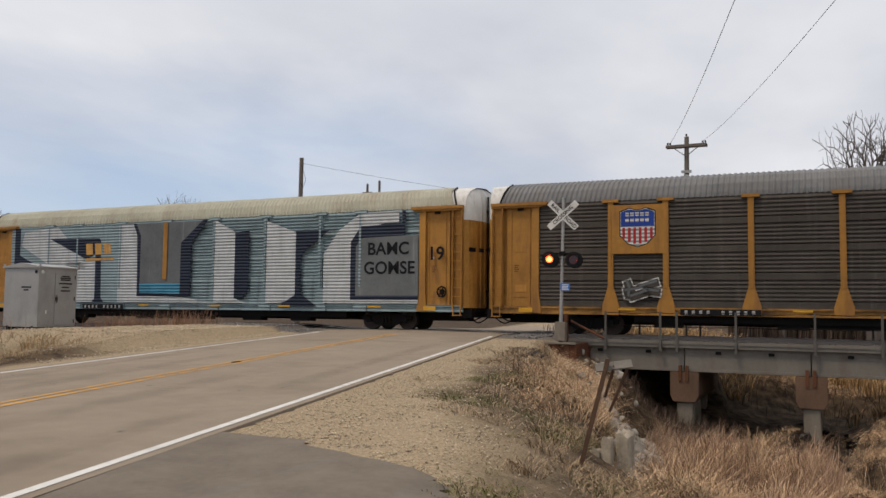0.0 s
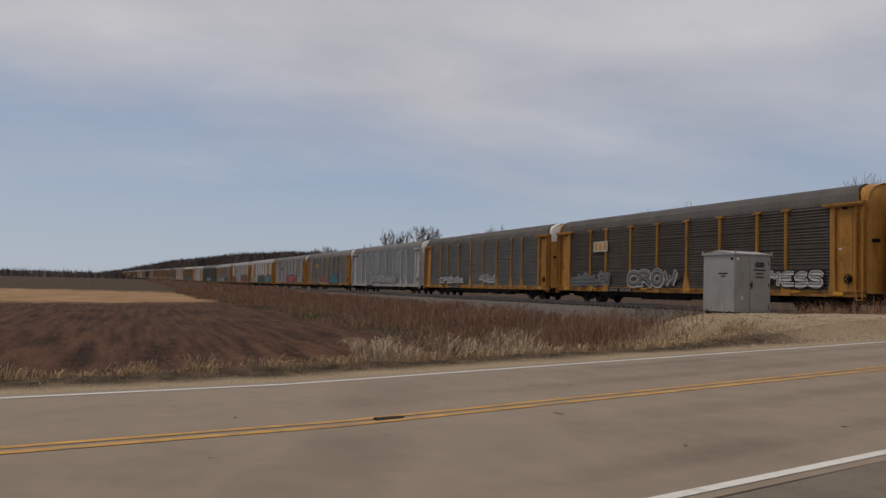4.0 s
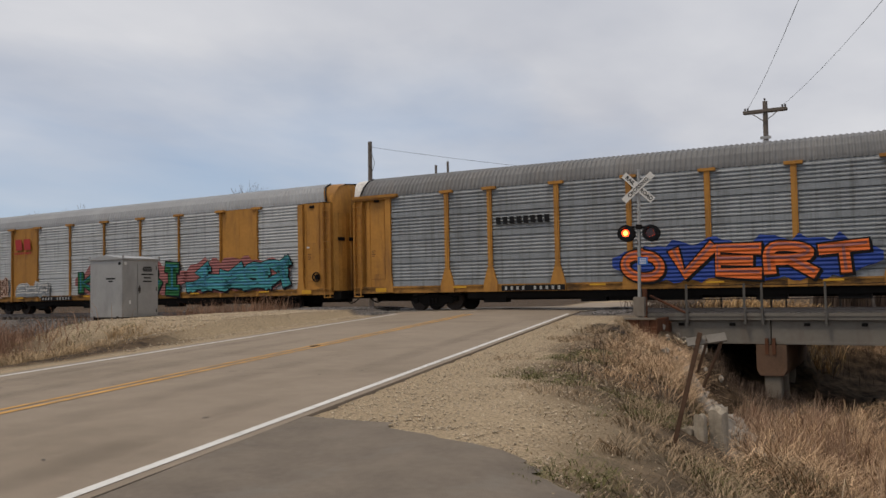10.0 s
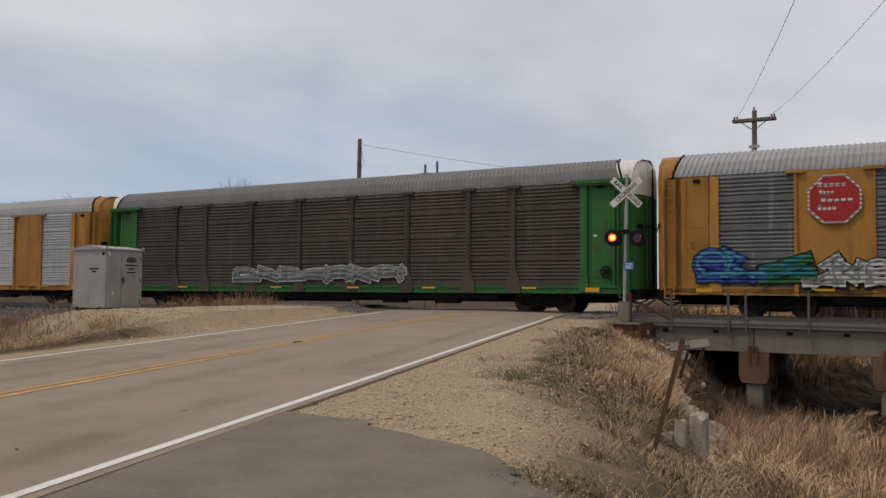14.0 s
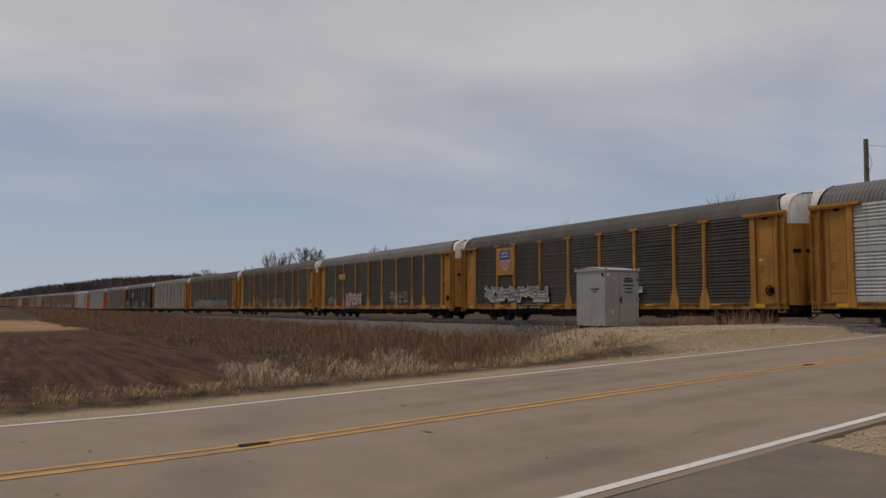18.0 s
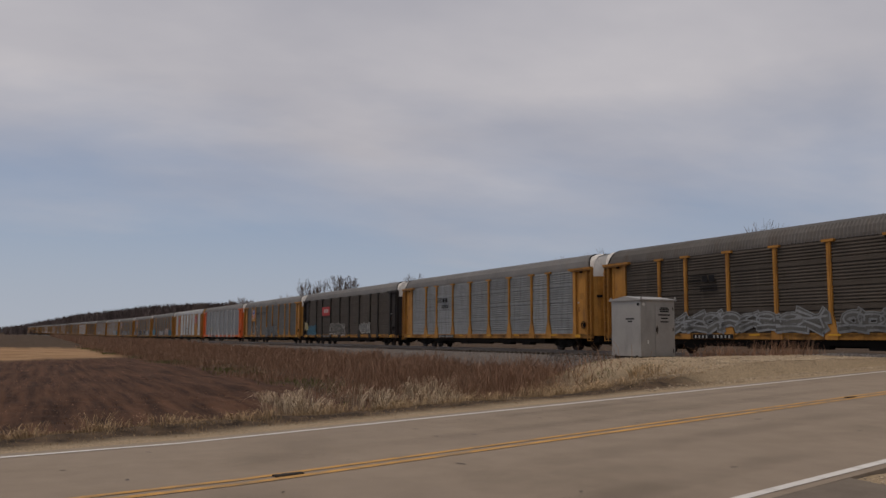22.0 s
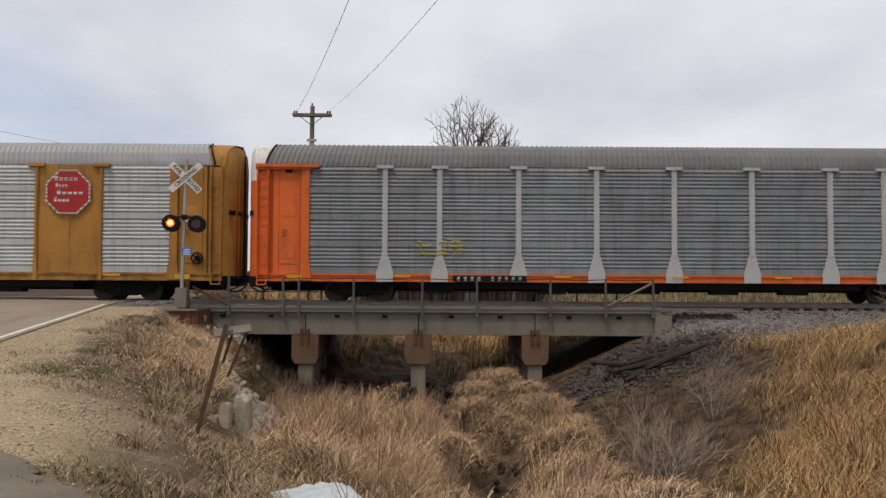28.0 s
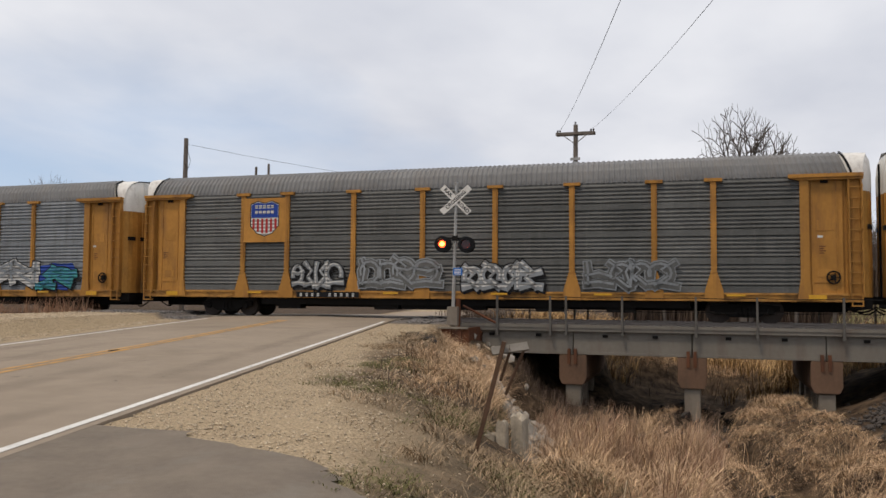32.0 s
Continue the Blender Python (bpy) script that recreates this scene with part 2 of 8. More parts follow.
DIRT = (0.06, 0.045, 0.035)
M = {
    "grimy_sill": shader("grimy_yellow_sill", (0.36, 0.18, 0.045), 0.65, var=0.4, scale=1.4, stain=(0.05, 0.032, 0.02), stain_amt=0.5, stain_scale=(1.3, 1.3, 3.0), per_object=0.12, bump=0.2),
    "yellow": shader("yellow_paint", (0.36, 0.176, 0.040), 0.55, var=0.26, scale=0.8, stain=(0.17, 0.085, 0.035), stain_amt=0.36, stain_scale=(2.4, 2.4, 0.45), per_object=0.12, bump=0.15),
    "orange": shader("orange_paint", (0.62, 0.13, 0.03), 0.5, var=0.18, scale=0.8, stain=(0.22, 0.08, 0.04), stain_amt=0.25, stain_scale=(2.2, 2.2, 0.5), per_object=0.08),
    "black": shader("black_paint", (0.022, 0.020, 0.020), 0.6, var=0.4, scale=1.2, stain=(0.07, 0.055, 0.045), stain_amt=0.35, stain_scale=(2, 2, 0.6)),
    "green": shader("green_paint", (0.03, 0.13, 0.035), 0.55, var=0.25, scale=1.0, stain=DIRT, stain_amt=0.35, stain_scale=(2, 2, 0.5)),
    "greyframe": shader("pale_grey_paint", (0.42, 0.42, 0.42), 0.55, var=0.2, scale=1.0, stain=(0.2, 0.19, 0.18), stain_amt=0.3, stain_scale=(2, 2, 0.5)),
    "white": shader("white_end_paint", (0.62, 0.61, 0.58), 0.5, var=0.15, scale=1.5, stain=(0.25, 0.22, 0.2), stain_amt=0.25, stain_scale=(3, 3, 1)),
    "silver": shader("galvanised_screen", (0.215, 0.232, 0.245), 0.5, 0.15, var=0.25, scale=1.3, stain=(0.12, 0.12, 0.124), stain_amt=0.38, stain_scale=(4.5, 4.5, 0.3), per_object=0.13, bump=0.2, bump_scale=60),
    "bright": shader("bright_galvanised_screen", (0.39, 0.405, 0.41), 0.48, 0.1, var=0.18, scale=1.3, stain=(0.19, 0.195, 0.20), stain_amt=0.33, stain_scale=(4.5, 4.5, 0.3), per_object=0.10, bump=0.2, bump_scale=60),
    "dulled": shader("dulled_galvanised_screen", (0.29, 0.303, 0.31), 0.48, 0.1, var=0.18, scale=1.3, stain=(0.19, 0.195, 0.20), stain_amt=0.33, stain_scale=(4.5, 4.5, 0.3), per_object=0.10, bump=0.2, bump_scale=60),
    "grey2": shader("grey_screen", (0.118, 0.126, 0.13), 0.6, 0.1, var=0.3, scale=1.0, stain=(0.30, 0.31, 0.31), stain_amt=0.16, stain_scale=(4.0, 4.0, 0.25), per_object=0.12, bump=0.2, bump_scale=60),
    "navy": shader("navy_spray", (0.016, 0.022, 0.040), 0.6, var=0.3, scale=1.5, ridged=0.9),
    "roof_bright": shader("new_galvanised_roof", (0.31, 0.32, 0.33), 0.5, 0.1, var=0.15, scale=0.7, stain=(0.28, 0.28, 0.28), stain_amt=0.25, stain_scale=(1.2, 0.5, 0.5)),
    "grey": shader("weathered_grey_screen", (0.105, 0.107, 0.104), 0.6, 0.2, var=0.35, scale=1.0, stain=(0.18, 0.18, 0.17), stain_amt=0.18, stain_scale=(4.0, 4.0, 0.25), per_object=0.12, bump=0.2, bump_scale=60),
    "brown": shader("grimy_brown_screen", (0.064, 0.055, 0.047), 0.65, 0.1, var=0.35, scale=1.0, stain=(0.13, 0.118, 0.10), stain_amt=0.18, stain_scale=(4.0, 4.0, 0.25), per_object=0.12, bump=0.2, bump_scale=60),
    "blue_grey": shader("blue_grey_painted_screen", (0.20, 0.265, 0.285), 0.55, 0.0, var=0.22, scale=1.0, stain=(0.09, 0.10, 0.11), stain_amt=0.22, stain_scale=(3.0, 3.0, 0.3), ridged=0.9),
    "roof": shader("galvanised_roof", (0.165, 0.167, 0.168), 0.55, 0.1, var=0.25, scale=0.7, stain=(0.18, 0.17, 0.16), stain_amt=0.35, stain_scale=(1.2, 0.5, 0.5), bump=0.1),
    "roof_dark": shader("grimy_roof", (0.115, 0.11, 0.105), 0.6, 0.1, var=0.3, scale=0.7, stain=(0.10, 0.085, 0.07), stain_amt=0.35, stain_scale=(1.2, 0.5, 0.5)),
    "roof_cream": shader("cream_roof", (0.40, 0.39, 0.31), 0.6, 0.0, var=0.2, scale=0.7, stain=(0.30, 0.24, 0.17), stain_amt=0.3, stain_scale=(1.2, 0.5, 0.5)),
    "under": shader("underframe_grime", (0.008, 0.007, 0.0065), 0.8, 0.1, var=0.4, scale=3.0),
    "steel": shader("wheel_steel", (0.05, 0.04, 0.035), 0.6, 0.3, var=0.3, scale=5.0),
    "ink": shader("black_ink", (0.006, 0.006, 0.007), 0.5, var=0.3, scale=4.0),
    "chalk": shader("white_spray", (0.40, 0.40, 0.385), 0.7, var=0.2, scale=3.0, stain=(0.3, 0.3, 0.3), stain_amt=0.2, stain_scale=(4, 4, 1), ridged=0.9),
    "red": shader("red_sign_paint", (0.33, 0.028, 0.028), 0.5, var=0.15, scale=2.0),
    "sign_blue": shader("blue_sign_paint", (0.02, 0.05, 0.25), 0.5, var=0.15, scale=2.0),
    "teal": shader("teal_spray", (0.045, 0.22, 0.235), 0.6, var=0.25, scale=2.0, ridged=0.9),
    "spray_green": shader("green_spray", (0.014, 0.10, 0.032), 0.6, var=0.25, scale=2.0, ridged=0.9),
    "spray_orange": shader("orange_spray", (0.58, 0.125, 0.028), 0.6, var=0.22, scale=2.0, ridged=0.9),
    "spray_blue": shader("blue_spray", (0.02, 0.05, 0.24), 0.6, var=0.3, scale=2.0, ridged=0.9),
    "sky_blue": shader("pale_blue_spray", (0.05, 0.19, 0.285), 0.6, var=0.25, scale=2.0, ridged=0.9),
    "maroon": shader("maroon_spray", (0.07, 0.02, 0.02), 0.6, var=0.3, scale=2.0, ridged=0.9),
    "deep_teal": shader("deep_teal_spray", (0.02, 0.13, 0.18), 0.6, var=0.3, scale=2.0, ridged=0.9),
    "pink": shader("pink_spray", (0.26, 0.10, 0.095), 0.6, var=0.25, scale=2.0, ridged=0.9),
    "peach": shader("peach_spray", (0.46, 0.33, 0.26), 0.6, var=0.2, scale=2.0, ridged=0.9),
    "spray_yellow": shader("yellow_spray", (0.36, 0.31, 0.09), 0.6, var=0.2, scale=2.0, ridged=0.9),
    "asphalt": shader("worn_asphalt", (0.262, 0.214, 0.164), 0.85, var=0.2, scale=0.35, stain=(0.172, 0.140, 0.105), stain_amt=0.36, stain_scale=(0.35, 0.35, 1), bump=0.35, bump_scale=90),
    "asphalt_dark": shader("dark_asphalt_apron", (0.165, 0.138, 0.110), 0.9, var=0.3, scale=1.6, stain=(0.20, 0.185, 0.16), stain_amt=0.2, stain_scale=(1.5, 1.5, 1), bump=0.4, bump_scale=80),
    "line_white": shader("white_road_paint", (0.62, 0.61, 0.58), 0.7, var=0.15, scale=1.5, stain=(0.25, 0.24, 0.22), stain_amt=0.22, stain_scale=(3, 3, 1)),
    "reflective_yellow": shader("reflective_yellow", (0.55, 0.30, 0.03), 0.5, var=0.2, scale=3.0),
    "line_yellow": shader("yellow_road_paint", (0.50, 0.275, 0.075), 0.7, var=0.25, scale=2.5, stain=(0.2, 0.16, 0.11), stain_amt=0.42, stain_scale=(3, 3, 1)),
    "wood": shader("weathered_wood", (0.15, 0.128, 0.11), 0.85, var=0.35, scale=2.0, stain=(0.06, 0.05, 0.045), stain_amt=0.3, stain_scale=(6, 6, 0.4), bump=0.4),
    "concrete": shader("stained_concrete", (0.205, 0.178, 0.145), 0.85, var=0.2, scale=0.8, stain=(0.13, 0.105, 0.085), stain_amt=0.32, stain_scale=(1.4, 1.4, 0.5), bump=0.3),
    "girder": shader("grey_girder_paint", (0.165, 0.15, 0.128), 0.7, var=0.2, scale=0.8, stain=(0.12, 0.09, 0.07), stain_amt=0.32, stain_scale=(1.4, 1.4, 0.4)),
    "rusty": shader("rusted_steel", (0.13, 0.055, 0.03), 0.85, 0.2, var=0.35, scale=2.0, stain=(0.05, 0.035, 0.03), stain_amt=0.3, stain_scale=(2, 2, 0.6), bump=0.3),
    "galv": shader("galvanised_steel", (0.33, 0.325, 0.31), 0.42, 0.4, var=0.15, scale=1.5, stain=(0.23, 0.23, 0.22), stain_amt=0.3, stain_scale=(2, 2, 0.8), bump=0.08),
    "bark": shader("grey_bark", (0.10, 0.085, 0.075), 0.95, var=0.35, scale=1.5, bump=0.4, bump_scale=25),
    "bark_far": shader("far_bare_wood", (0.16, 0.125, 0.105), 0.95, var=0.3, scale=0.3, island=0.2),
    "twig": shader("grey_twig", (0.26, 0.215, 0.18), 0.9, var=0.3, scale=6.0),
    "old_wood": shader("dark_rotten_wood", (0.034, 0.028, 0.024), 0.9, var=0.4, scale=3.0, bump=0.4),
    "stained_cap": shader("brown_stained_concrete", (0.135, 0.082, 0.054), 0.9, var=0.3, scale=1.2, stain=(0.08, 0.055, 0.04), stain_amt=0.3, stain_scale=(2, 2, 0.6), bump=0.3),
    "pale_spray": shader("pale_grey_spray", (0.40, 0.42, 0.43), 0.6, var=0.2, scale=2.0, stain=(0.24, 0.27, 0.28), stain_amt=0.3, stain_scale=(3, 3, 0.5), ridged=0.9),
    "marker": shader("brown_rusted_angle", (0.085, 0.05, 0.032), 0.85, var=0.35, scale=4.0),
    "greywood": shader("pale_grey_board", (0.17, 0.155, 0.135), 0.85, var=0.3, scale=5.0, bump=0.3),
    "soot": shader("sooty_yellow_paint", (0.40, 0.20, 0.045), 0.6, var=0.35, scale=1.2, stain=(0.06, 0.04, 0.025), stain_amt=0.42, stain_scale=(1.6, 1.6, 0.35)),
    "headwall": shader("old_headwall_concrete", (0.36, 0.31, 0.24), 0.9, var=0.4, scale=3.0, stain=(0.08, 0.062, 0.045), stain_amt=0.5, stain_scale=(3, 3, 1), bump=0.5),
    "post_steel": shader("dull_post_steel", (0.105, 0.098, 0.088), 0.7, 0.2, var=0.3, scale=2.0),
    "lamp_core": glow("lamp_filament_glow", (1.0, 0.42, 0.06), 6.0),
    "rail": shader("rail_steel", (0.20, 0.17, 0.15), 0.4, 0.7, var=0.2, scale=3.0),
    "glass_dark": shader("dark_lens", (0.05, 0.008, 0.008), 0.15, var=0.1),
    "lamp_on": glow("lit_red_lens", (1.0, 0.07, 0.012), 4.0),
    "plastic": shader("pale_plastic_sheet", (0.42, 0.46, 0.49), 0.35, var=0.15, scale=4.0, stain=(0.45, 0.5, 0.55), stain_amt=0.3, stain_scale=(6, 6, 6)),
}



# ---- geometry helpers
class Geo:
    """Collects vertices and faces of one mesh."""

    def __init__(self):
        self.v, self.f = [], []

    def add(self, verts, faces):
        o = len(self.v)
        self.v += verts
        self.f += [tuple(i + o for i in f) for f in faces]
        return self

    def box(self, x0, x1, y0, y1, z0, z1):
        v = [(x, y, z) for z in (z0, z1) for y in (y0, y1) for x in (x0, x1)]
        return self.add(v, [(0, 2, 3, 1), (4, 5, 7, 6), (0, 1, 5, 4), (2, 6, 7, 3), (0, 4, 6, 2), (1, 3, 7, 5)])

    def slab(self, pts, axis, a, b):
        """A polygon in the plane across axis, thickened from a to b."""
        k = "xyz".index(axis)

        def at(p, w):
            q = list(p)
            q.insert(k, w)
            return tuple(q)

        n = len(pts)
        v = [at(p, a) for p in pts] + [at(p, b) for p in pts]
        return self.add(v, [tuple(range(n)), tuple(range(2 * n - 1, n - 1, -1))] + [(i, (i + 1) % n + 0, (i + 1) % n + n, i + n)[::-1] for i in range(n)])

    def tube(self, p0, p1, r0, r1=None, n=6, caps=True):
        r1 = r0 if r1 is None else r1
        p0, p1 = Vector(p0), Vector(p1)
        d = (p1 - p0).normalized()
        a = d.orthogonal().normalized()
        b = d.cross(a)
        v = []
        for p, r in ((p0, r0), (p1, r1)):
            for i in range(n):
                w = 2 * math.pi * i / n
                v.append(tuple(p + (a * math.cos(w) + b * math.sin(w)) * r))
        f = [(i, (i + 1) % n, (i + 1) % n + n, i + n) for i in range(n)]
        if caps:
            f += [tuple(range(n - 1, -1, -1)), tuple(range(n, 2 * n))]
        return self.add(v, f)

    def path(self, pts, r, n=4):
        """One unbroken tube through several points."""
        o, v, f = 0, [], []
        for i, p in enumerate(pts):
            d = (Vector(pts[min(i + 1, len(pts) - 1)]) - Vector(pts[max(i - 1, 0)])).normalized()
            a = d.cross(Vector((0, 0, 1))).normalized()
            b = d.cross(a)
            v += [tuple(Vector(p) + (a * math.cos(2 * math.pi * k / n) + b * math.sin(2 * math.pi * k / n)) * r) for k in range(n)]
        for i in range(len(pts) - 1):
            f += [(i * n + k, i * n + (k + 1) % n, (i + 1) * n + (k + 1) % n, (i + 1) * n + k) for k in range(n)]
        return self.add(v, f)

    def disc(self, c, axis, r, thick, n=20):
        d = Vector((axis == "x", axis == "y", axis == "z"))
        return self.tube(Vector(c) - d * thick / 2, Vector(c) + d * thick / 2, r, r, n)

    def mesh(self, name, smooth=False):
        me = bpy.data.meshes.new(name)
        me.from_pydata(self.v, [], self.f)
        me.validate()
        if smooth:
            me.polygons.foreach_set("use_smooth", [True] * len(me.polygons))
        return me


def bevelled(me, width, segments=2):
    bm = bmesh.new()
    bm.from_mesh(me)
    bmesh.ops.remove_doubles(bm, verts=bm.verts, dist=1e-5)
    bmesh.ops.recalc_face_normals(bm, faces=bm.faces)
    bmesh.ops.bevel(bm, geom=bm.edges, offset=width, segments=segments, affect="EDGES", clamp_overlap=True)
    bm.to_mesh(me)
    bm.free()
    return me


def place(name, me, mat, parent=None, m=None, label=""):
    """One mesh object with its own material on shared mesh data."""
    ob = new(name, me)
    if not me.materials:
        me.materials.append(mat)
    ob.material_slots[0].link = "OBJECT"
    ob.material_slots[0].material = mat
    if parent is not None:
        ob.parent = parent
    if m is not None:
        ob.matrix_basis = m
    if label:
        tagged(ob, label)
    return ob


def part(name, geo, mat, parent, label="", smooth=False, bev=0.0):
    me = geo.mesh(name, smooth)
    if bev:
        bevelled(me, bev)
    return place(name, me, mat, parent, label=label)


def thing(name, label, category, m=None, group="", kind=""):
    ob = new(name)
    ob.empty_display_size = 0.2
    if m is not None:
        ob.matrix_basis = m
    return tagged(ob, label, category, group, kind)


def smooth(a, b, x):
    t = np.clip((np.asarray(x, float) - a) / (b - a), 0, 1)
    return t * t * (3 - 2 * t)


# ---- the lie of the land
TRACK_Y, TRACK_SLOPE, RAIL_Z = 32.15, 0.0115, 0.72
BRIDGE = (-8.5, 8.6)


def track_y(x):
    """Nearly straight past the crossing, then a long easy curve."""
    bend = np.clip(-50.0 - np.asarray(x, float), 0, None)
    near = np.minimum(bend, 260.0)
    return TRACK_Y + TRACK_SLOPE * np.asarray(x, float) - 0.00008 * near * near - 0.0416 * (bend - near)


def track_turn(x):
    return math.degrees(math.atan(float(track_y(x + 10) - track_y(x - 10)) / 20))


def track_z(x):
    """The line falls gently away to the left of the crossing."""
    return -np.clip(0.0048 * (-20.0 - np.asarray(x, float)), 0.0, 1.15)


def bank_edge(y):
    """Where the gravel shoulder turns to bank."""
    return -8.2 - 0.235 * y + 1.027 * np.interp(y, [7, 9.5, 12, 22, 27], [7.6, 7.2, 5.7, 5.5, 6.6])


def road_z(y):
    y = np.asarray(y, float)
    up = 0.10 + 0.022 * np.clip(y - 2, 0, 28)
    return up - 0.022 * np.clip(y - 35, 0, 40)


def road_u(x, y):
    """How far to the right of the road's centre line, square to it."""
    return (x + 8.2 + 0.235 * y) * 0.9735


def wobble(x, y, s=1.0):
    return np.sin(x * 1.31 * s + 1.3 * np.sin(y * 0.83 * s)) * 0.5 + np.sin(y * 1.73 * s + 1.1 * np.sin(x * 1.07 * s + 2.0)) * 0.5


def creek_x(y):
    return 1.1 + 0.55 * np.sin(y * 0.42 + 0.6) - 0.05 * (y - 14)


def hump_list():
    """Rounded grass-grown hummocks either side of the creek: x, y, radius, height."""
    rng = random.Random(8)
    out = []
    for _ in range(400):
        y = rng.uniform(9.0, 28.5)
        x = rng.uniform(-1.8, 3.2)
        r = rng.uniform(0.7, 1.25)
        c = float(creek_x(y))
        if abs(x - c) < r * 0.75 + 0.25 or x < -8.2 - 0.235 * y + 9.0:
            continue
        if any(math.hypot(x - a, y - b) < (r + q) * 0.72 for a, b, q, _ in out):
            continue
        out.append((x, y, r, r * rng.uniform(0.65, 0.95)))
    for x, y, r in ((-2.5, 38.5, 1.6), (0.6, 40.0, 1.9), (4.0, 38.0, 1.5), (6.5, 41, 2.0), (-5, 41, 1.8)):
        out.append((x, y, r, 0.9))
    return out


HUMPS = hump_list()


def humps(x, y):
    z = np.zeros(np.broadcast(x, y).shape)
    for a, b, r, h in HUMPS:
        z = np.maximum(z, h * np.exp(-(((x - a) ** 2 + (y - b) ** 2) / (r * r)) ** 1.6))
    return z


def ground(x, y):
    x, y = np.asarray(x, float), np.asarray(y, float)
    u = road_u(x, y)
    rz = road_z(y) - 0.05
    dy = np.abs(y - track_y(x))
    # right of the road: gravel shoulder, bank, creek, far bank
    shoulder = -8.2 - 0.235 * y + 6.2
    near = smooth(2.5, 15, y)
    creek = creek_x(y)
    bed = -2.35 * near - 0.15 + 0.22 * wobble(x, y, 0.9) * near - 0.5 * near * np.exp(-(((x - creek) / 0.55) ** 2))
    s = np.clip((x - shoulder) / np.maximum(creek - 1.2 - shoulder, 1.0), 0, 1)
    left = rz + (bed - rz) * s ** np.interp(y, [13, 23], [1.7, 0.75])
    left = np.maximum(left - 1.0 * smooth(2.0, 2.75, x - bank_edge(y)) * smooth(9.6, 11.6, y) * smooth(26, 21, y), np.minimum(left, bed))
    rise = smooth(creek + 0.6, creek + 9.5, x)
    top = -0.55 + 1.05 * np.exp(-(((x - 13.0) / 4.2) ** 2 + ((y - 18.5) / 5.0) ** 2)) + 0.7 * smooth(25, 30, y)
    right = bed + (top - bed) * rise
    left = left - 1.15 * smooth(-9.05, -8.75, x) * smooth(27.8, 27.55, y) * smooth(24.0, 26.4, y)
    left = left - 0.95 * smooth(-6.6, -5.6, x) * smooth(22.0, 24.5, y) * smooth(-0.8, -2.6, x)
    rightside = np.where(x < creek, left, right) + humps(x, y)
    rightside = np.where(y < 2.5, np.where(x < 3.5, rz, rz - 0.6 * smooth(3.5, 8, x)), rightside)
    # left of the road: verge falling to the field, gravel pad by the crossing
    pad = np.exp(-(((x + 22.0) / 5.5) ** 2 + ((y - 19.2) / 4.0) ** 2) ** 2)
    pad = np.maximum(pad, smooth(12.0, 19, y) * smooth(-15.5, -9.0, u))
    leftside = rz + (-0.75 - rz) * smooth(-5.4, -10.5, u) + 0.05 * wobble(x, y, 0.6)
    padz = np.clip(0.30 + 0.035 * (y - 4), 0.2, 0.84)
    leftside = leftside + (padz - leftside) * np.clip(pad, 0, 1)
    z = np.where(u > 0, rightside, leftside)
    z = np.where(np.abs(u) < 5.6, np.where(u > 0, np.minimum(rz, z + 10), z), z)
    z = np.where((u > -5.4) & (u < 0), rz, z)
    # behind the railway
    back = -0.6 + 0.4 * smooth(60, 200, y)
    back = back + 2.1 * smooth(42, 72, y) * smooth(5, 13, x)
    creekback = 0.2 + 0.10 * (y - 32)
    cutb = np.exp(-(((x - creekback) / 4.5) ** 2))
    back = np.where((y > 30), back - 1.9 * cutb * (1 - smooth(60, 110, y)) + humps(x, y), back)
    back = np.where(np.abs(u) < 12, np.maximum(back, rz - 0.1 * np.clip(np.abs(u) - 5, 0, 10)), back)
    b = smooth(31, 38, y)
    z = z * (1 - b) + back * b
    # railway bank
    inside = np.clip(np.minimum(x - BRIDGE[0], BRIDGE[1] - x), 0, 50)
    steep = np.where(x < 0, 3.0, 0.95)
    bank = 0.42 + track_z(x) - np.clip(dy - 2.3, 0, 40) / 1.7 - inside * steep
    z = np.maximum(z, bank)
    far = smooth(250, 900, np.hypot(x, y))
    return z * (1 - far) + (-0.8) * far


def field_edge(x):
    """How far from the railway the ploughed field begins."""
    return np.interp(x, [-160, -90, -50, -22], [23, 22.8, 20.5, 21.5])


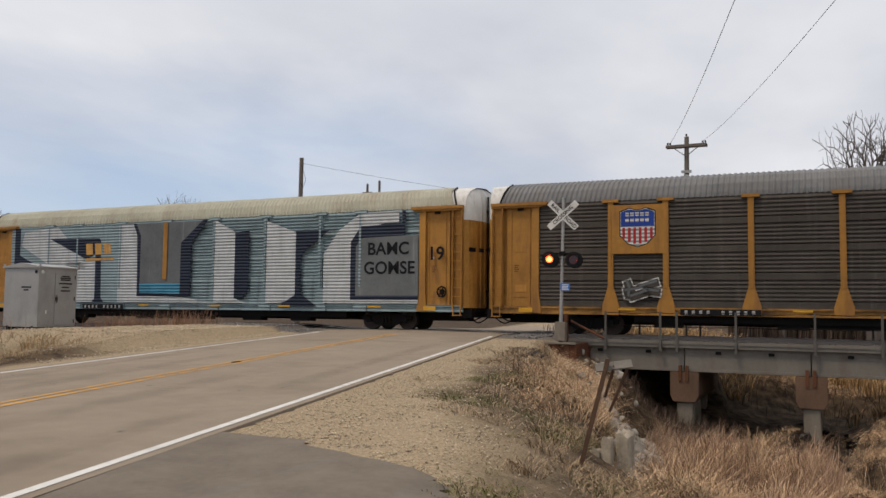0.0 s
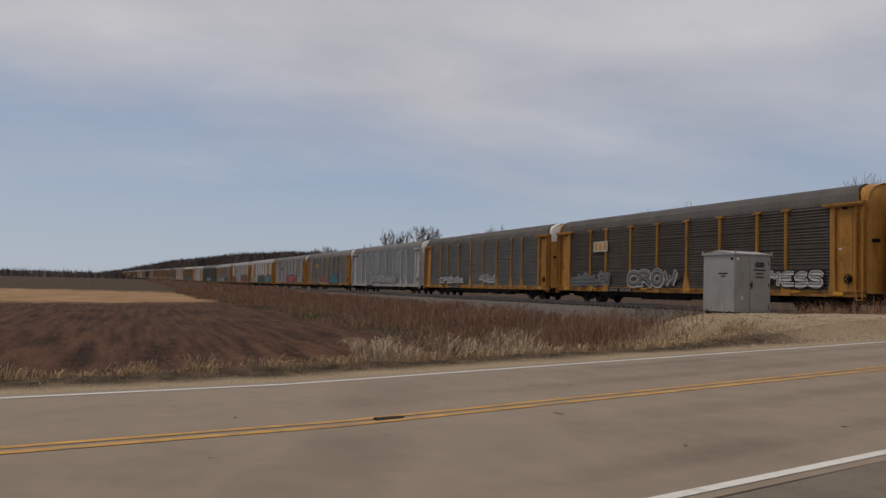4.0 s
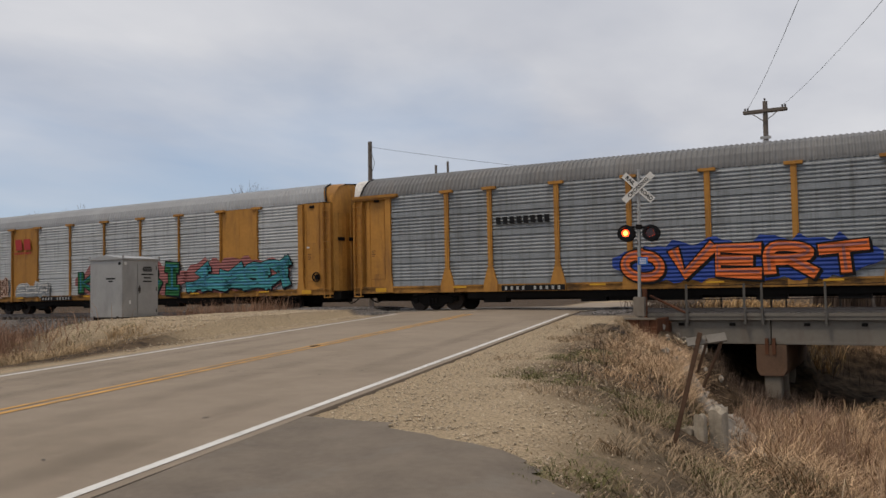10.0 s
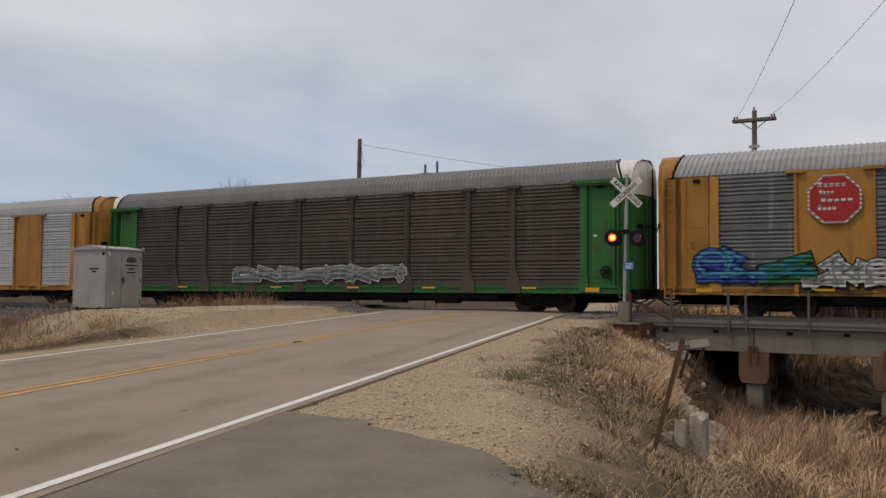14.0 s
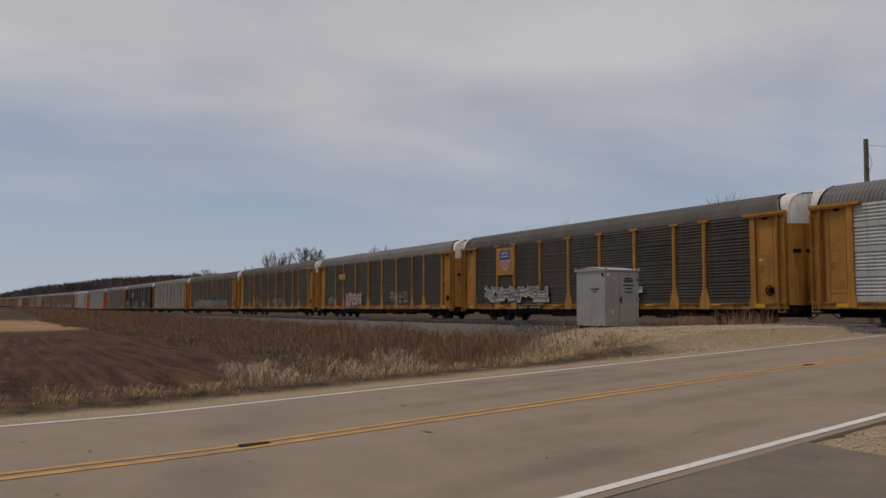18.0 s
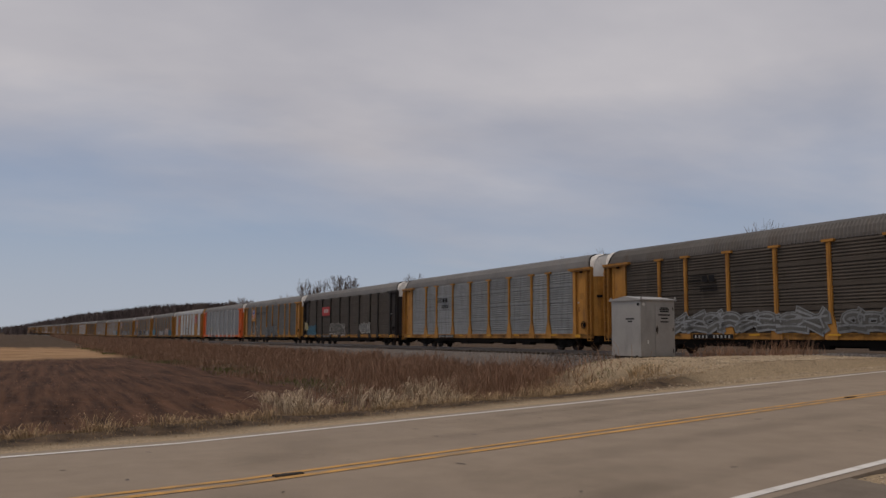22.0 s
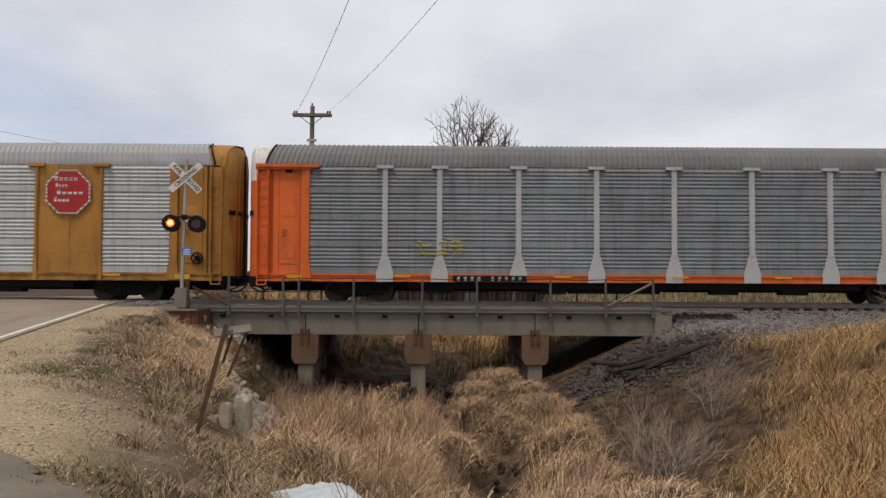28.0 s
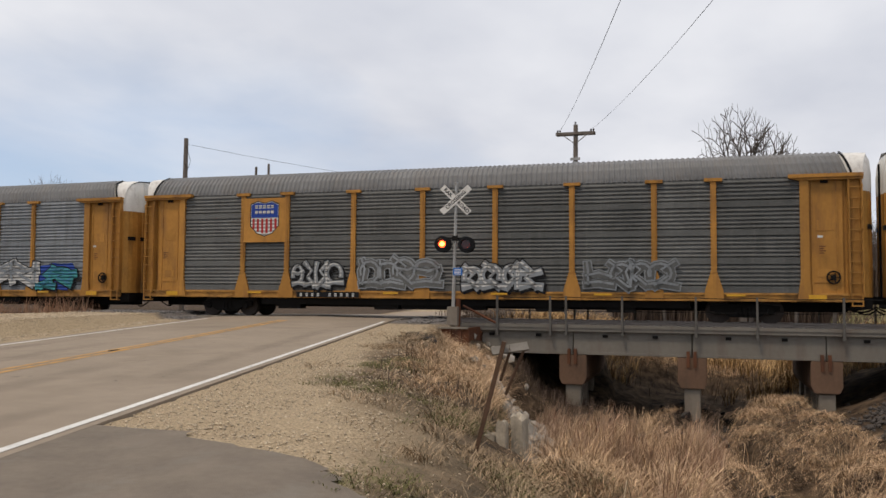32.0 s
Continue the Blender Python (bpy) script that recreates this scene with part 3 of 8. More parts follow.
def zones(x, y):
    """Weights of gravel, ploughed soil, stubble and ballast."""
    u = road_u(x, y)
    w = 0.5 * wobble(x, y, 1.2) + 0.35 * wobble(x, y, 3.1)
    dy = np.abs(y - track_y(x))
    turf_u = np.interp(y, [7, 9.5, 12, 22, 27], [7.0, 6.5, 5.3, 5.3, 6.5])
    near_gravel = smooth(0.5, -0.4, u - turf_u + 0.5 * w) * (u > 0) * (y < 31) * smooth(-8, 3, y)
    tongue = np.exp(-(((u - 6.2) / 1.2) ** 2 + ((y - 8.3) / 2.2) ** 2))
    pad = np.maximum(np.exp(-(((x + 22.0) / 4.2) ** 2 + ((y - 18.8) / 2.8) ** 2) ** 2), smooth(13.5, 18, y + w) * smooth(-13.5, -9.5, u + w) * (y < 31))
    gravel = np.maximum(np.maximum(near_gravel, tongue), np.where(u < 0, np.maximum(pad, smooth(-5.1, -4.3, u + 0.2 * w)), 0))
    soil = np.where(u < 0, smooth(-10.0, -12.0, u + 1.5 * w) * smooth(-0.8, 0.8, track_y(x) - y - field_edge(x) + 0.8 * w), 0)
    stub = soil * smooth(-72, -78, x + 0.9 * np.clip(y + 3, 0, 60) + 2 * w)
    stub = stub * smooth(20, 25, track_y(x) - y + 2 * w)
    beyond = smooth(-128, -140, x - 0.25 * y + 5 * w)
    soil = soil * (1 - beyond)
    stub = stub * (1 - beyond)
    soil = soil * (1 - stub)
    span = smooth(BRIDGE[0] - 0.5, BRIDGE[0] + 0.3, x) * smooth(BRIDGE[1] - 0.3, BRIDGE[1] - 2.0, x)
    ballast = smooth(5.2, 3.6, dy + 0.5 * w) * (1 - span)
    ballast = np.maximum(ballast, 0.9 * smooth(9.5, 10.5, x + 0.6 * w) * smooth(7.2, 5.4, dy + 0.6 * w))
    gravel = np.maximum(gravel, 0)
    return gravel * (1 - ballast), soil, stub, ballast


def spread(lo, hi, fine_lo, fine_hi, step, grow=1.25):
    a = list(np.arange(fine_lo, fine_hi + step / 2, step))
    d = step
    while a[-1] < hi:
        d *= grow
        a.append(min(a[-1] + d, hi))
    d = step
    while a[0] > lo:
        d *= grow
        a.insert(0, max(a[0] - d, lo))
    return np.array(a)


def ground_material():
    m = bpy.data.materials.new("earth_gravel_and_dead_grass")
    m.use_nodes = True
    n, l = m.node_tree.nodes, m.node_tree.links
    b = n["Principled BSDF"]
    b.inputs["Roughness"].default_value = 0.95
    b.inputs["Specular IOR Level"].default_value = 0.12
    at = n.new("ShaderNodeAttribute")
    at.attribute_name = "zone"
    sp = n.new("ShaderNodeSeparateColor")
    l.new(at.outputs["Color"], sp.inputs[0])
    tex = n.new("ShaderNodeTexCoord")

    def noise_mix(scale, a, c, lo=0.35, hi=0.65, stretch=None):
        t = n.new("ShaderNodeTexNoise")
        t.inputs["Scale"].default_value, t.inputs["Detail"].default_value, t.inputs["Roughness"].default_value = scale, 6, 0.65
        if stretch:
            mp = n.new("ShaderNodeMapping")
            mp.inputs["Scale"].default_value = stretch
            mp.inputs["Rotation"].default_value = (0, 0, radians(-1))
            l.new(tex.outputs["Object"], mp.inputs[0])
            l.new(mp.outputs[0], t.inputs["Vector"])
        else:
            l.new(tex.outputs["Object"], t.inputs["Vector"])
        r = n.new("ShaderNodeValToRGB")
        r.color_ramp.elements[0].position, r.color_ramp.elements[0].color = lo, (*a, 1)
        r.color_ramp.elements[1].position, r.color_ramp.elements[1].color = hi, (*c, 1)
        l.new(t.outputs["Fac"], r.inputs[0])
        return r.outputs[0]

    def mixed(fac, a, c):
        x = n.new("ShaderNodeMix")
        x.data_type = "RGBA"
        l.new(fac, x.inputs["Factor"])
        l.new(a, x.inputs["A"])
        l.new(c, x.inputs["B"])
        return x.outputs["Result"]

    turf = noise_mix(2.6, (0.022, 0.015, 0.010), (0.125, 0.086, 0.054), 0.36, 0.68)
    gravel = noise_mix(34.0, (0.17, 0.13, 0.082), (0.45, 0.355, 0.235), 0.34, 0.64)
    soil = noise_mix(1.3, (0.026, 0.013, 0.008), (0.120, 0.062, 0.037), 0.34, 0.70, (0.10, 1.5, 1))
    stub = noise_mix(0.25, (0.22, 0.13, 0.065), (0.36, 0.235, 0.13))
    stones = noise_mix(14.0, (0.055, 0.048, 0.045), (0.24, 0.22, 0.205), 0.35, 0.68)
    c = mixed(sp.outputs[0], turf, gravel)
    c = mixed(sp.outputs[1], c, soil)
    c = mixed(sp.outputs[2], c, stub)
    al = at.outputs["Alpha"]
    c = mixed(al, c, stones)
    l.new(c, b.inputs["Base Color"])
    bn, bp = n.new("ShaderNodeTexNoise"), n.new("ShaderNodeBump")
    bn.inputs["Scale"].default_value, bn.inputs["Detail"].default_value = 18.0, 5
    bp.inputs["Strength"].default_value, bp.inputs["Distance"].default_value = 0.7, 0.05
    l.new(tex.outputs["Object"], bn.inputs["Vector"])
    l.new(bn.outputs["Fac"], bp.inputs["Height"])
    l.new(bp.outputs[0], b.inputs["Normal"])
    return m


def build_ground():
    xs, ys = spread(-4500, 4500, -34, 20, 0.29, 1.11), spread(-3500, 4500, -5, 42, 0.29, 1.11)
    X, Y = np.meshgrid(xs, ys)
    Z = ground(X, Y)
    rough = 0.035 * wobble(X * 3.1, Y * 2.7) + 0.02 * wobble(X * 7.7, Y * 8.3)
    u = road_u(X, Y)
    on_road = np.abs(u) < 3.55
    Z = np.where(on_road, Z - 0.10, Z + rough * (np.hypot(X, Y) < 80) * smooth(3.9, 7.5, np.abs(u)))
    # furrows of the ploughed field
    g, s, st, ba = zones(X, Y)
    nx, ny = len(xs), len(ys)
    me = bpy.data.meshes.new("ground")
    idx = np.arange(nx * ny).reshape(ny, nx)
    quads = np.stack([idx[:-1, :-1], idx[:-1, 1:], idx[1:, 1:], idx[1:, :-1]], -1).reshape(-1, 4)
    me.from_pydata(np.stack([X, Y, Z], -1).reshape(-1, 3).tolist(), [], quads.tolist())
    col = me.color_attributes.new("zone", "FLOAT_COLOR", "POINT")
    col.data.foreach_set("color", np.stack([g, s, st, ba], -1).reshape(-1).astype(np.float32))
    me.polygons.foreach_set("use_smooth", [True] * len(me.polygons))
    ob = place("ground", me, ground_material())
    return tagged(ob, "bare earth, gravel shoulders, ploughed field and dead turf", "ground", kind="structure")


build_ground()


def strip(name, u0, u1, lift, mat, label, category, y0=-60.0, y1=90.0, step=1.0, thick=0.0, parent=None):
    """A ribbon along the road between two offsets from its centre line."""
    g = Geo()
    ys = np.arange(y0, y1 + step / 2, step)
    row = []
    for y in ys:
        z = float(road_z(y))
        for u in (u0, u1):
            x = u / 0.9735 - 8.2 - 0.235 * y
            crown = -0.012 * abs(u)
            row.append((x, y, z + lift + crown + 0.03))
    n = len(ys)
    f = [(2 * i, 2 * i + 1, 2 * i + 3, 2 * i + 2) for i in range(n - 1)]
    if thick:
        row += [(x, y, z - thick) for x, y, z in row]
        o = 2 * n
        f += [(2 * i + 1, 2 * i + 1 + o, 2 * i + 3 + o, 2 * i + 3) for i in range(n - 1)] + [(2 * i, 2 * i + 2, 2 * i + 2 + o, 2 * i + o) for i in range(n - 1)]
    g.add(row, f)
    ob = part(name, g, mat, parent)
    return ob if parent else tagged(ob, label, category, kind="structure")


road = thing("road", "two-lane worn asphalt road rising to the crossing", "road", kind="structure")
strip("pavement_slab", -3.85, 0.0, 0.0, M["asphalt"], "", "", thick=0.25, parent=road)
strip("pavement_slab", 0.0, 3.78, 0.0, M["asphalt"], "", "", thick=0.25, parent=road)
strip("edge_line", 3.555, 3.665, 0.006, M["line_white"], "", "", y1=28.2, parent=road)
strip("edge_line", -3.52, -3.40, 0.006, M["line_white"], "", "", y1=28.2, parent=road)
strip("centre_line", 0.06, 0.17, 0.006, M["line_yellow"], "", "", y1=27.0, parent=road)
strip("centre_line", -0.17, -0.06, 0.006, M["line_yellow"], "", "", y1=27.0, parent=road)



# ---- autorack cars: x along the car, near side towards -y, z from the rail head
HALF_W, BODY = 1.52, 13.88
POSTS_A = (-11.98, -9.2, -7.2, -4.3, -1.43, 1.43, 4.3, 7.2, 9.2, 11.98)
POSTS_B = (-11.98, -9.46, -7.1, -4.24, -1.41, 1.41, 4.24, 7.1, 9.46, 11.98)
SOLID_B = (1, 7)
SIDE_LO, SIDE_HI = 1.05, 4.99
ARCH = [(-1.54, 4.99), (-1.53, 5.15), (-1.45, 5.45), (-1.26, 5.70), (-0.85, 5.87), (0.0, 5.94), (0.85, 5.87), (1.26, 5.70), (1.45, 5.45), (1.53, 5.15), (1.54, 4.99)]


def screen_mesh(width):
    """Corrugated screen panel: four lapped sheets with rolled ridges, outside towards -y."""
    g = Geo()
    prof = []
    sheets, h = 4, (SIDE_HI - SIDE_LO) / 4
    for k in range(sheets):
        z0 = SIDE_LO + k * h
        prof += [(0.0, z0), (-0.066, z0 + 0.004), (-0.062, z0 + 0.205), (-0.004, z0 + 0.235)]
        for j in range(5):
            a = z0 + 0.255 + j * 0.142
            prof += [(-0.016, a), (-0.062, a + 0.014), (-0.060, a + 0.050), (-0.022, a + 0.098)]
    prof.append((-0.010, SIDE_HI))
    v = [(x, y, z) for y, z in prof for x in (-width / 2, width / 2)]
    g.add(v, [(2 * i, 2 * i + 1, 2 * i + 3, 2 * i + 2) for i in range(len(prof) - 1)])
    g.box(-width / 2, width / 2, 0.0, 0.02, SIDE_LO, SIDE_HI)
    # bolts along each lap
    for k in range(sheets):
        z = SIDE_LO + k * h + 0.16
        for i in range(4):
            x = -width / 2 + width * (i + 0.5) / 4
            g.box(x - 0.022, x + 0.022, -0.078, -0.060, z, z + 0.04)
    return g.mesh("screen_panel")


def roof_mesh():
    """Corrugated arched roof whose ends slant inwards towards the crown."""
    g = Geo()
    n = len(ARCH)
    L, pitch = 13.55, 0.19
    count = int(2 * L / pitch)
    xs, rib = [], []
    for k in range(count):
        x = -L + 2 * L * k / count
        for dx, r in ((0.0, 0.0), (0.045, 0.032), (0.095, 0.032), (0.14, 0.0)):
            xs.append(x + dx)
            rib.append(r)
    v = []
    for x, r in zip(xs, rib):
        for y, z in ARCH:
            k = 1 - 0.022 * min(1.0, (z - 4.99) / 0.9) * (abs(x) / L)
            v.append((x * k, y * (1 + r / 1.5), z + r * (0.3 if abs(y) > 1.4 else 0.9)))
    g.add(v, [(i * n + k, (i + 1) * n + k, (i + 1) * n + k + 1, i * n + k + 1) for i in range(len(xs) - 1) for k in range(n - 1)])
    return g.mesh("roof")


def roof_end_mesh():
    """Smooth hood between the roof sheets and the bowed end doors, at the +x end."""
    g = Geo()
    n = len(ARCH)
    rows = []
    for x0, bow, s in ((13.28, 0.0, 0.985), (13.75, 0.05, 0.98), (13.95, 0.30, 0.965)):
        rows += [(x0 + bow * (1 - (y / 1.54) ** 2), y * s, 4.99 + (z - 4.99) * s) for y, z in ARCH]
    g.add(rows, [(i * n + k, (i + 1) * n + k, (i + 1) * n + k + 1, i * n + k + 1) for i in range(2) for k in range(n - 1)])
    return g.mesh("roof_end", True)


def roof_seal_mesh():
    """Black slanted rubber strip where the roof sheets stop (near side, +x end)."""
    g = Geo()
    pts = [(13.58, -0.045, 4.99), (13.56, -0.035, 5.15), (13.46, 0.05, 5.45), (13.36, 0.24, 5.71), (13.31, 0.66, 5.885)]
    g.path(pts, 0.04, 5)
    return g.mesh("roof_seal")


def post_mesh(wide=0.20, foot=0.62, cap=0.60):
    """Side post with a flared foot over the sill and a broad cap."""
    g = Geo()
    w, f = wide / 2, foot / 2
    g.slab([(-f, 0.76), (f, 0.76), (f, SIDE_LO + 0.05), (w, SIDE_LO + 0.75), (w, SIDE_HI - 0.08), (-w, SIDE_HI - 0.08), (-w, SIDE_LO + 0.75), (-f, SIDE_LO + 0.05)], "y", -0.125, -0.02)
    g.box(-w * 0.45, w * 0.45, -0.15, -0.12, SIDE_LO + 0.7, SIDE_HI - 0.2)
    g.box(-cap / 2, cap / 2, -0.17, -0.005, SIDE_HI - 0.08, SIDE_HI + 0.03)
    return g.mesh("side_post")


def end_panel_mesh():
    """The recessed plate beside the end doors (+x end, near side)."""
    g = Geo()
    g.box(12.1, 13.30, -0.01, 0.05, SIDE_LO - 0.02, SIDE_HI)
    g.box(13.28, 13.50, 0.07, 0.11, SIDE_LO - 0.05, SIDE_HI)
    for x in (12.36, 13.12):
        g.box(x - 0.025, x + 0.025, -0.035, -0.01, SIDE_LO, SIDE_HI - 0.08)
    g.box(12.36, 13.12, -0.03, -0.01, SIDE_LO + 0.35, SIDE_LO + 0.40)
    return g.mesh("end_panel")


def end_cornice_mesh():
    g = Geo()
    g.box(11.62, BODY + 0.04, -0.24, -0.02, SIDE_HI - 0.06, SIDE_HI + 0.06)
    g.slab([(11.62, SIDE_HI - 0.06), (BODY + 0.04, SIDE_HI - 0.06), (BODY + 0.04, SIDE_HI - 0.14), (11.95, SIDE_HI - 0.14)], "y", -0.18, -0.04)
    return g.mesh("cornice")


def corner_post_mesh():
    """Boxed corner column behind the ladder."""
    g = Geo()
    g.box(13.44, BODY, -0.03, 0.10, SIDE_LO - 0.10, SIDE_HI - 0.06)
    g.box(13.44, 13.50, -0.16, -0.03, SIDE_LO - 0.10, SIDE_HI - 0.06)
    g.box(BODY - 0.05, BODY, -0.16, -0.03, SIDE_LO - 0.10, SIDE_HI - 0.06)
    return g.mesh("corner_post")


def door_jamb_mesh():
    g = Geo()
    g.slab([(-0.24, 0.80), (0.22, 0.80), (0.15, SIDE_LO + 0.5), (0.15, SIDE_HI - 0.05), (-0.13, SIDE_HI - 0.05), (-0.13, SIDE_LO + 0.5)], "y", -0.13, -0.01)
    return g.mesh("jamb")


def hatch_mesh():
    return Geo().box(12.50, 12.98, -0.024, -0.011, SIDE_LO + 2.10, SIDE_LO + 2.46).mesh("hatch")


def low_plate_mesh():
    return Geo().box(12.50, 12.95, -0.024, -0.011, SIDE_LO + 0.55, SIDE_LO + 0.82).mesh("low_plate")


def grab_mesh():
    return Geo().box(12.62, 12.86, -0.07, -0.011, SIDE_HI - 0.24, SIDE_HI - 0.12).mesh("latch_box")


def ladder_mesh():
    g = Geo()
    for k in range(11):
        z = 1.02 + k * 0.355
        g.box(13.46, BODY + 0.02, -0.215, -0.185, z, z + 0.028)
        for x in (13.47, BODY - 0.02):
            g.box(x - 0.015, x + 0.015, -0.215, -0.15, z, z + 0.028)
    for x in (13.475, BODY - 0.005):
        g.box(x - 0.014, x + 0.014, -0.205, -0.19, 0.98, SIDE_HI - 0.3)
    g.box(13.50, BODY - 0.02, -0.23, -0.02, 0.62, 0.66)
    for x in (13.52, BODY - 0.04):
        g.box(x - 0.018, x + 0.018, -0.21, -0.17, 0.62, 1.05)
    return g.mesh("ladder")


BOW_Y = [0.0, 0.22, 0.25, 0.31, 0.34, 0.60, 0.63, 0.69, 0.72, 0.98, 1.02, 1.20, 1.36, 1.47, 1.51]
BOW_X = [0.42, 0.42, 0.46, 0.46, 0.42, 0.40, 0.44, 0.44, 0.39, 0.36, 0.34, 0.28, 0.19, 0.07, -0.06]


def end_door_mesh(s):
    """One bowed end door leaf, pressed with upright ribs, at the +x end; s tells the side."""
    g = Geo()
    front = [(BODY + x, s * y) for x, y in zip(BOW_X, BOW_Y)]
    back = [(BODY + x - 0.06, s * y) for x, y in zip(BOW_X, BOW_Y)]
    n = len(front)
    v = [(x, y, z) for z in (SIDE_LO - 0.12, SIDE_HI - 0.52) for x, y in front + back]
    m = 2 * n
    f = []
    for i in range(n - 1):
        f += [(i, i + 1, i + 1 + m, i + m), (n + i + 1, n + i, n + i + m, n + i + 1 + m), (i + m, i + 1 + m, n + i + 1 + m, n + i + m), (i + 1, i, n + i, n + i + 1)]
    f += [(0, m, m + n, n), (n - 1, 2 * n - 1, m + 2 * n - 1, m + n - 1)]
    g.add(v, f)
    return g.mesh("end_door")


def door_cap_mesh():
    """Painted upper part of the end doors, bowed and rounded over to the roof."""
    g = Geo()
    pts = [(x, -y) for x, y in zip(BOW_X[::-1], BOW_Y[::-1])] + list(zip(BOW_X, BOW_Y))[1:]
    tops = [float(np.interp(y, [a for a, _ in ARCH], [b for _, b in ARCH])) for _, y in pts]
    n = len(pts)
    v = []
    for t, back in ((0.0, 0.0), (0.45, 0.0), (0.8, 0.05), (0.96, 0.16)):
        for (x, y), top in zip(pts, tops):
            z0 = SIDE_HI - 0.52
            v.append((BODY + x - back + 0.006, y, z0 + (top - 0.02 - z0) * t))
    g.add(v, [(r * n + i, r * n + i + 1, (r + 1) * n + i + 1, (r + 1) * n + i) for r in range(3) for i in range(n - 1)])
    inner = [(x - 0.06, y * 0.985, z) for x, y, z in v]
    g.add(inner, [(r * n + i, (r + 1) * n + i, (r + 1) * n + i + 1, r * n + i + 1) for r in range(3) for i in range(n - 1)])
    return g.mesh("door_cap", True)


def door_slot_mesh(y0, x0, y1, x1):
    """Dark vent slot across one fold of a door leaf (y from the near side)."""
    g = Geo()
    v = [(BODY + x + d, y, z) for d in (0.012, -0.03) for z in (3.20, 3.36) for x, y in ((x0, y0), (x1, y1))]
    return g.add(v, [(0, 1, 3, 2), (4, 6, 7, 5), (0, 4, 5, 1), (2, 3, 7, 6), (0, 2, 6, 4), (1, 5, 7, 3)]).mesh("vent_slot")


def door_rod_mesh():
    g = Geo()
    g.tube((BODY + 0.46, 0.0, SIDE_LO - 0.1), (BODY + 0.46, 0.0, 5.55), 0.035, n=6)
    for z in (1.6, 3.3, 4.9):
        g.box(BODY + 0.40, BODY + 0.48, -0.10, 0.10, z, z + 0.07)
    return g.mesh("lock_rod")


def hoses_mesh():
    """Slack air hoses and cut levers hanging under the coupler."""
    g = Geo()
    for y, x0, x1, low in ((-0.45, -0.2, 0.62, 0.34), (-0.75, -0.5, 0.5, 0.42), (-1.05, -0.9, 0.2, 0.50)):
        pts = [(BODY + x0 + (x1 - x0) * t, y + 0.05 * math.sin(7 * t), 0.74 - (0.74 - low) * math.sin(math.pi * (0.1 + 0.75 * t))) for t in [k / 9 for k in range(10)]]
        g.path(pts, 0.028, 5)
    g.path([(BODY - 0.6, -1.40, 0.62), (BODY - 0.2, -1.42, 0.50), (BODY + 0.25, -1.30, 0.56), (BODY + 0.35, -0.6, 0.62)], 0.02, 4)
    return g.mesh("air_hose")


def brake_wheel_mesh():
    """Hand brake wheel low on the end panel."""
    g = Geo()
    n = 18
    ring = [(12.98 + 0.20 * math.cos(2 * math.pi * k / n), -0.10, 1.58 + 0.20 * math.sin(2 * math.pi * k / n)) for k in range(n + 1)]
    for a, b in zip(ring, ring[1:]):
        g.tube(a, b, 0.03, n=5, caps=False)
    for k in range(5):
        w = 2 * math.pi * k / 5
        g.tube((12.98, -0.10, 1.58), (12.98 + 0.20 * math.cos(w), -0.10, 1.58 + 0.20 * math.sin(w)), 0.022, n=4)
    g.box(12.90, 13.06, -0.10, -0.01, 1.48, 1.68)
    return g.mesh("brake_wheel")


def sill_mesh():
    g = Geo()
    g.box(-BODY, BODY, -0.06, 0.02, 0.76, 1.02)
    g.box(-BODY, BODY, -0.11, 0.02, 0.98, 1.05)
    for k in range(19):
        x = -12.6 + k * 1.4
        g.box(x - 0.12, x + 0.12, -0.075, -0.055, 0.80, 0.93)
    return g.mesh("side_sill")


def underframe_mesh():
    g = Geo()
    g.box(-BODY + 0.1, BODY - 0.1, -1.44, 1.44, 0.80, 1.03)
    g.box(-8.4, 8.4, -1.38, 1.38, 0.50, 0.80)
    g.box(-BODY + 0.3, BODY - 0.3, -0.35, 0.35, 0.40, 0.80)
    for x in (-7.2, -3.0, 3.4, 6.0):
        g.box(x - 0.5, x + 0.5, -1.30, -0.8, 0.32, 0.55)
    g.box(-2.4, 1.0, -1.25, -0.9, 0.34, 0.52)
    return g.mesh("underframe")


def truck_frame_mesh():
    g = Geo()
    for s in (-1, 1):
        y0, y1 = s * 1.02 - 0.07, s * 1.02 + 0.07
        g.slab([(-1.15, 0.42), (-0.72, 0.36), (-0.45, 0.20), (0.45, 0.20), (0.72, 0.36), (1.15, 0.42), (1.15, 0.60), (0.6, 0.66), (-0.6, 0.66), (-1.15, 0.60)], "y", y0, y1)
        for x in (-0.86, 0.86):
            g.disc((x, s * 1.10, 0.42), "y", 0.13, 0.10, 10)
        for x in (-0.16, 0.0, 0.16):
            g.disc((x, s * 1.09, 0.40), "z", 0.07, 0.26, 8)
    g.box(-0.22, 0.22, -1.1, 1.1, 0.42, 0.70)
    return g.mesh("truck_frame")


def wheel_mesh():
    g = Geo()
    g.disc((0, 0, 0), "y", 0.42, 0.13, 22)
    g.disc((0, 0.075, 0), "y", 0.45, 0.03, 22)
    g.disc((0, -0.075, 0), "y", 0.12, 0.06, 10)
    return g.mesh("wheel")


def coupler_mesh():
    g = Geo()
    g.box(BODY - 0.3, BODY + 0.42, -0.10, 0.10, 0.72, 0.92)
    g.box(BODY + 0.36, BODY + 0.64, -0.17, 0.17, 0.68, 0.96)
    g.box(BODY - 0.25, BODY + 0.30, -1.36, 1.36, 0.55, 0.90)
    g.box(BODY - 0.05, BODY + 0.40, -0.9, 0.9, 0.78, 0.94)
    return g.mesh("coupler")


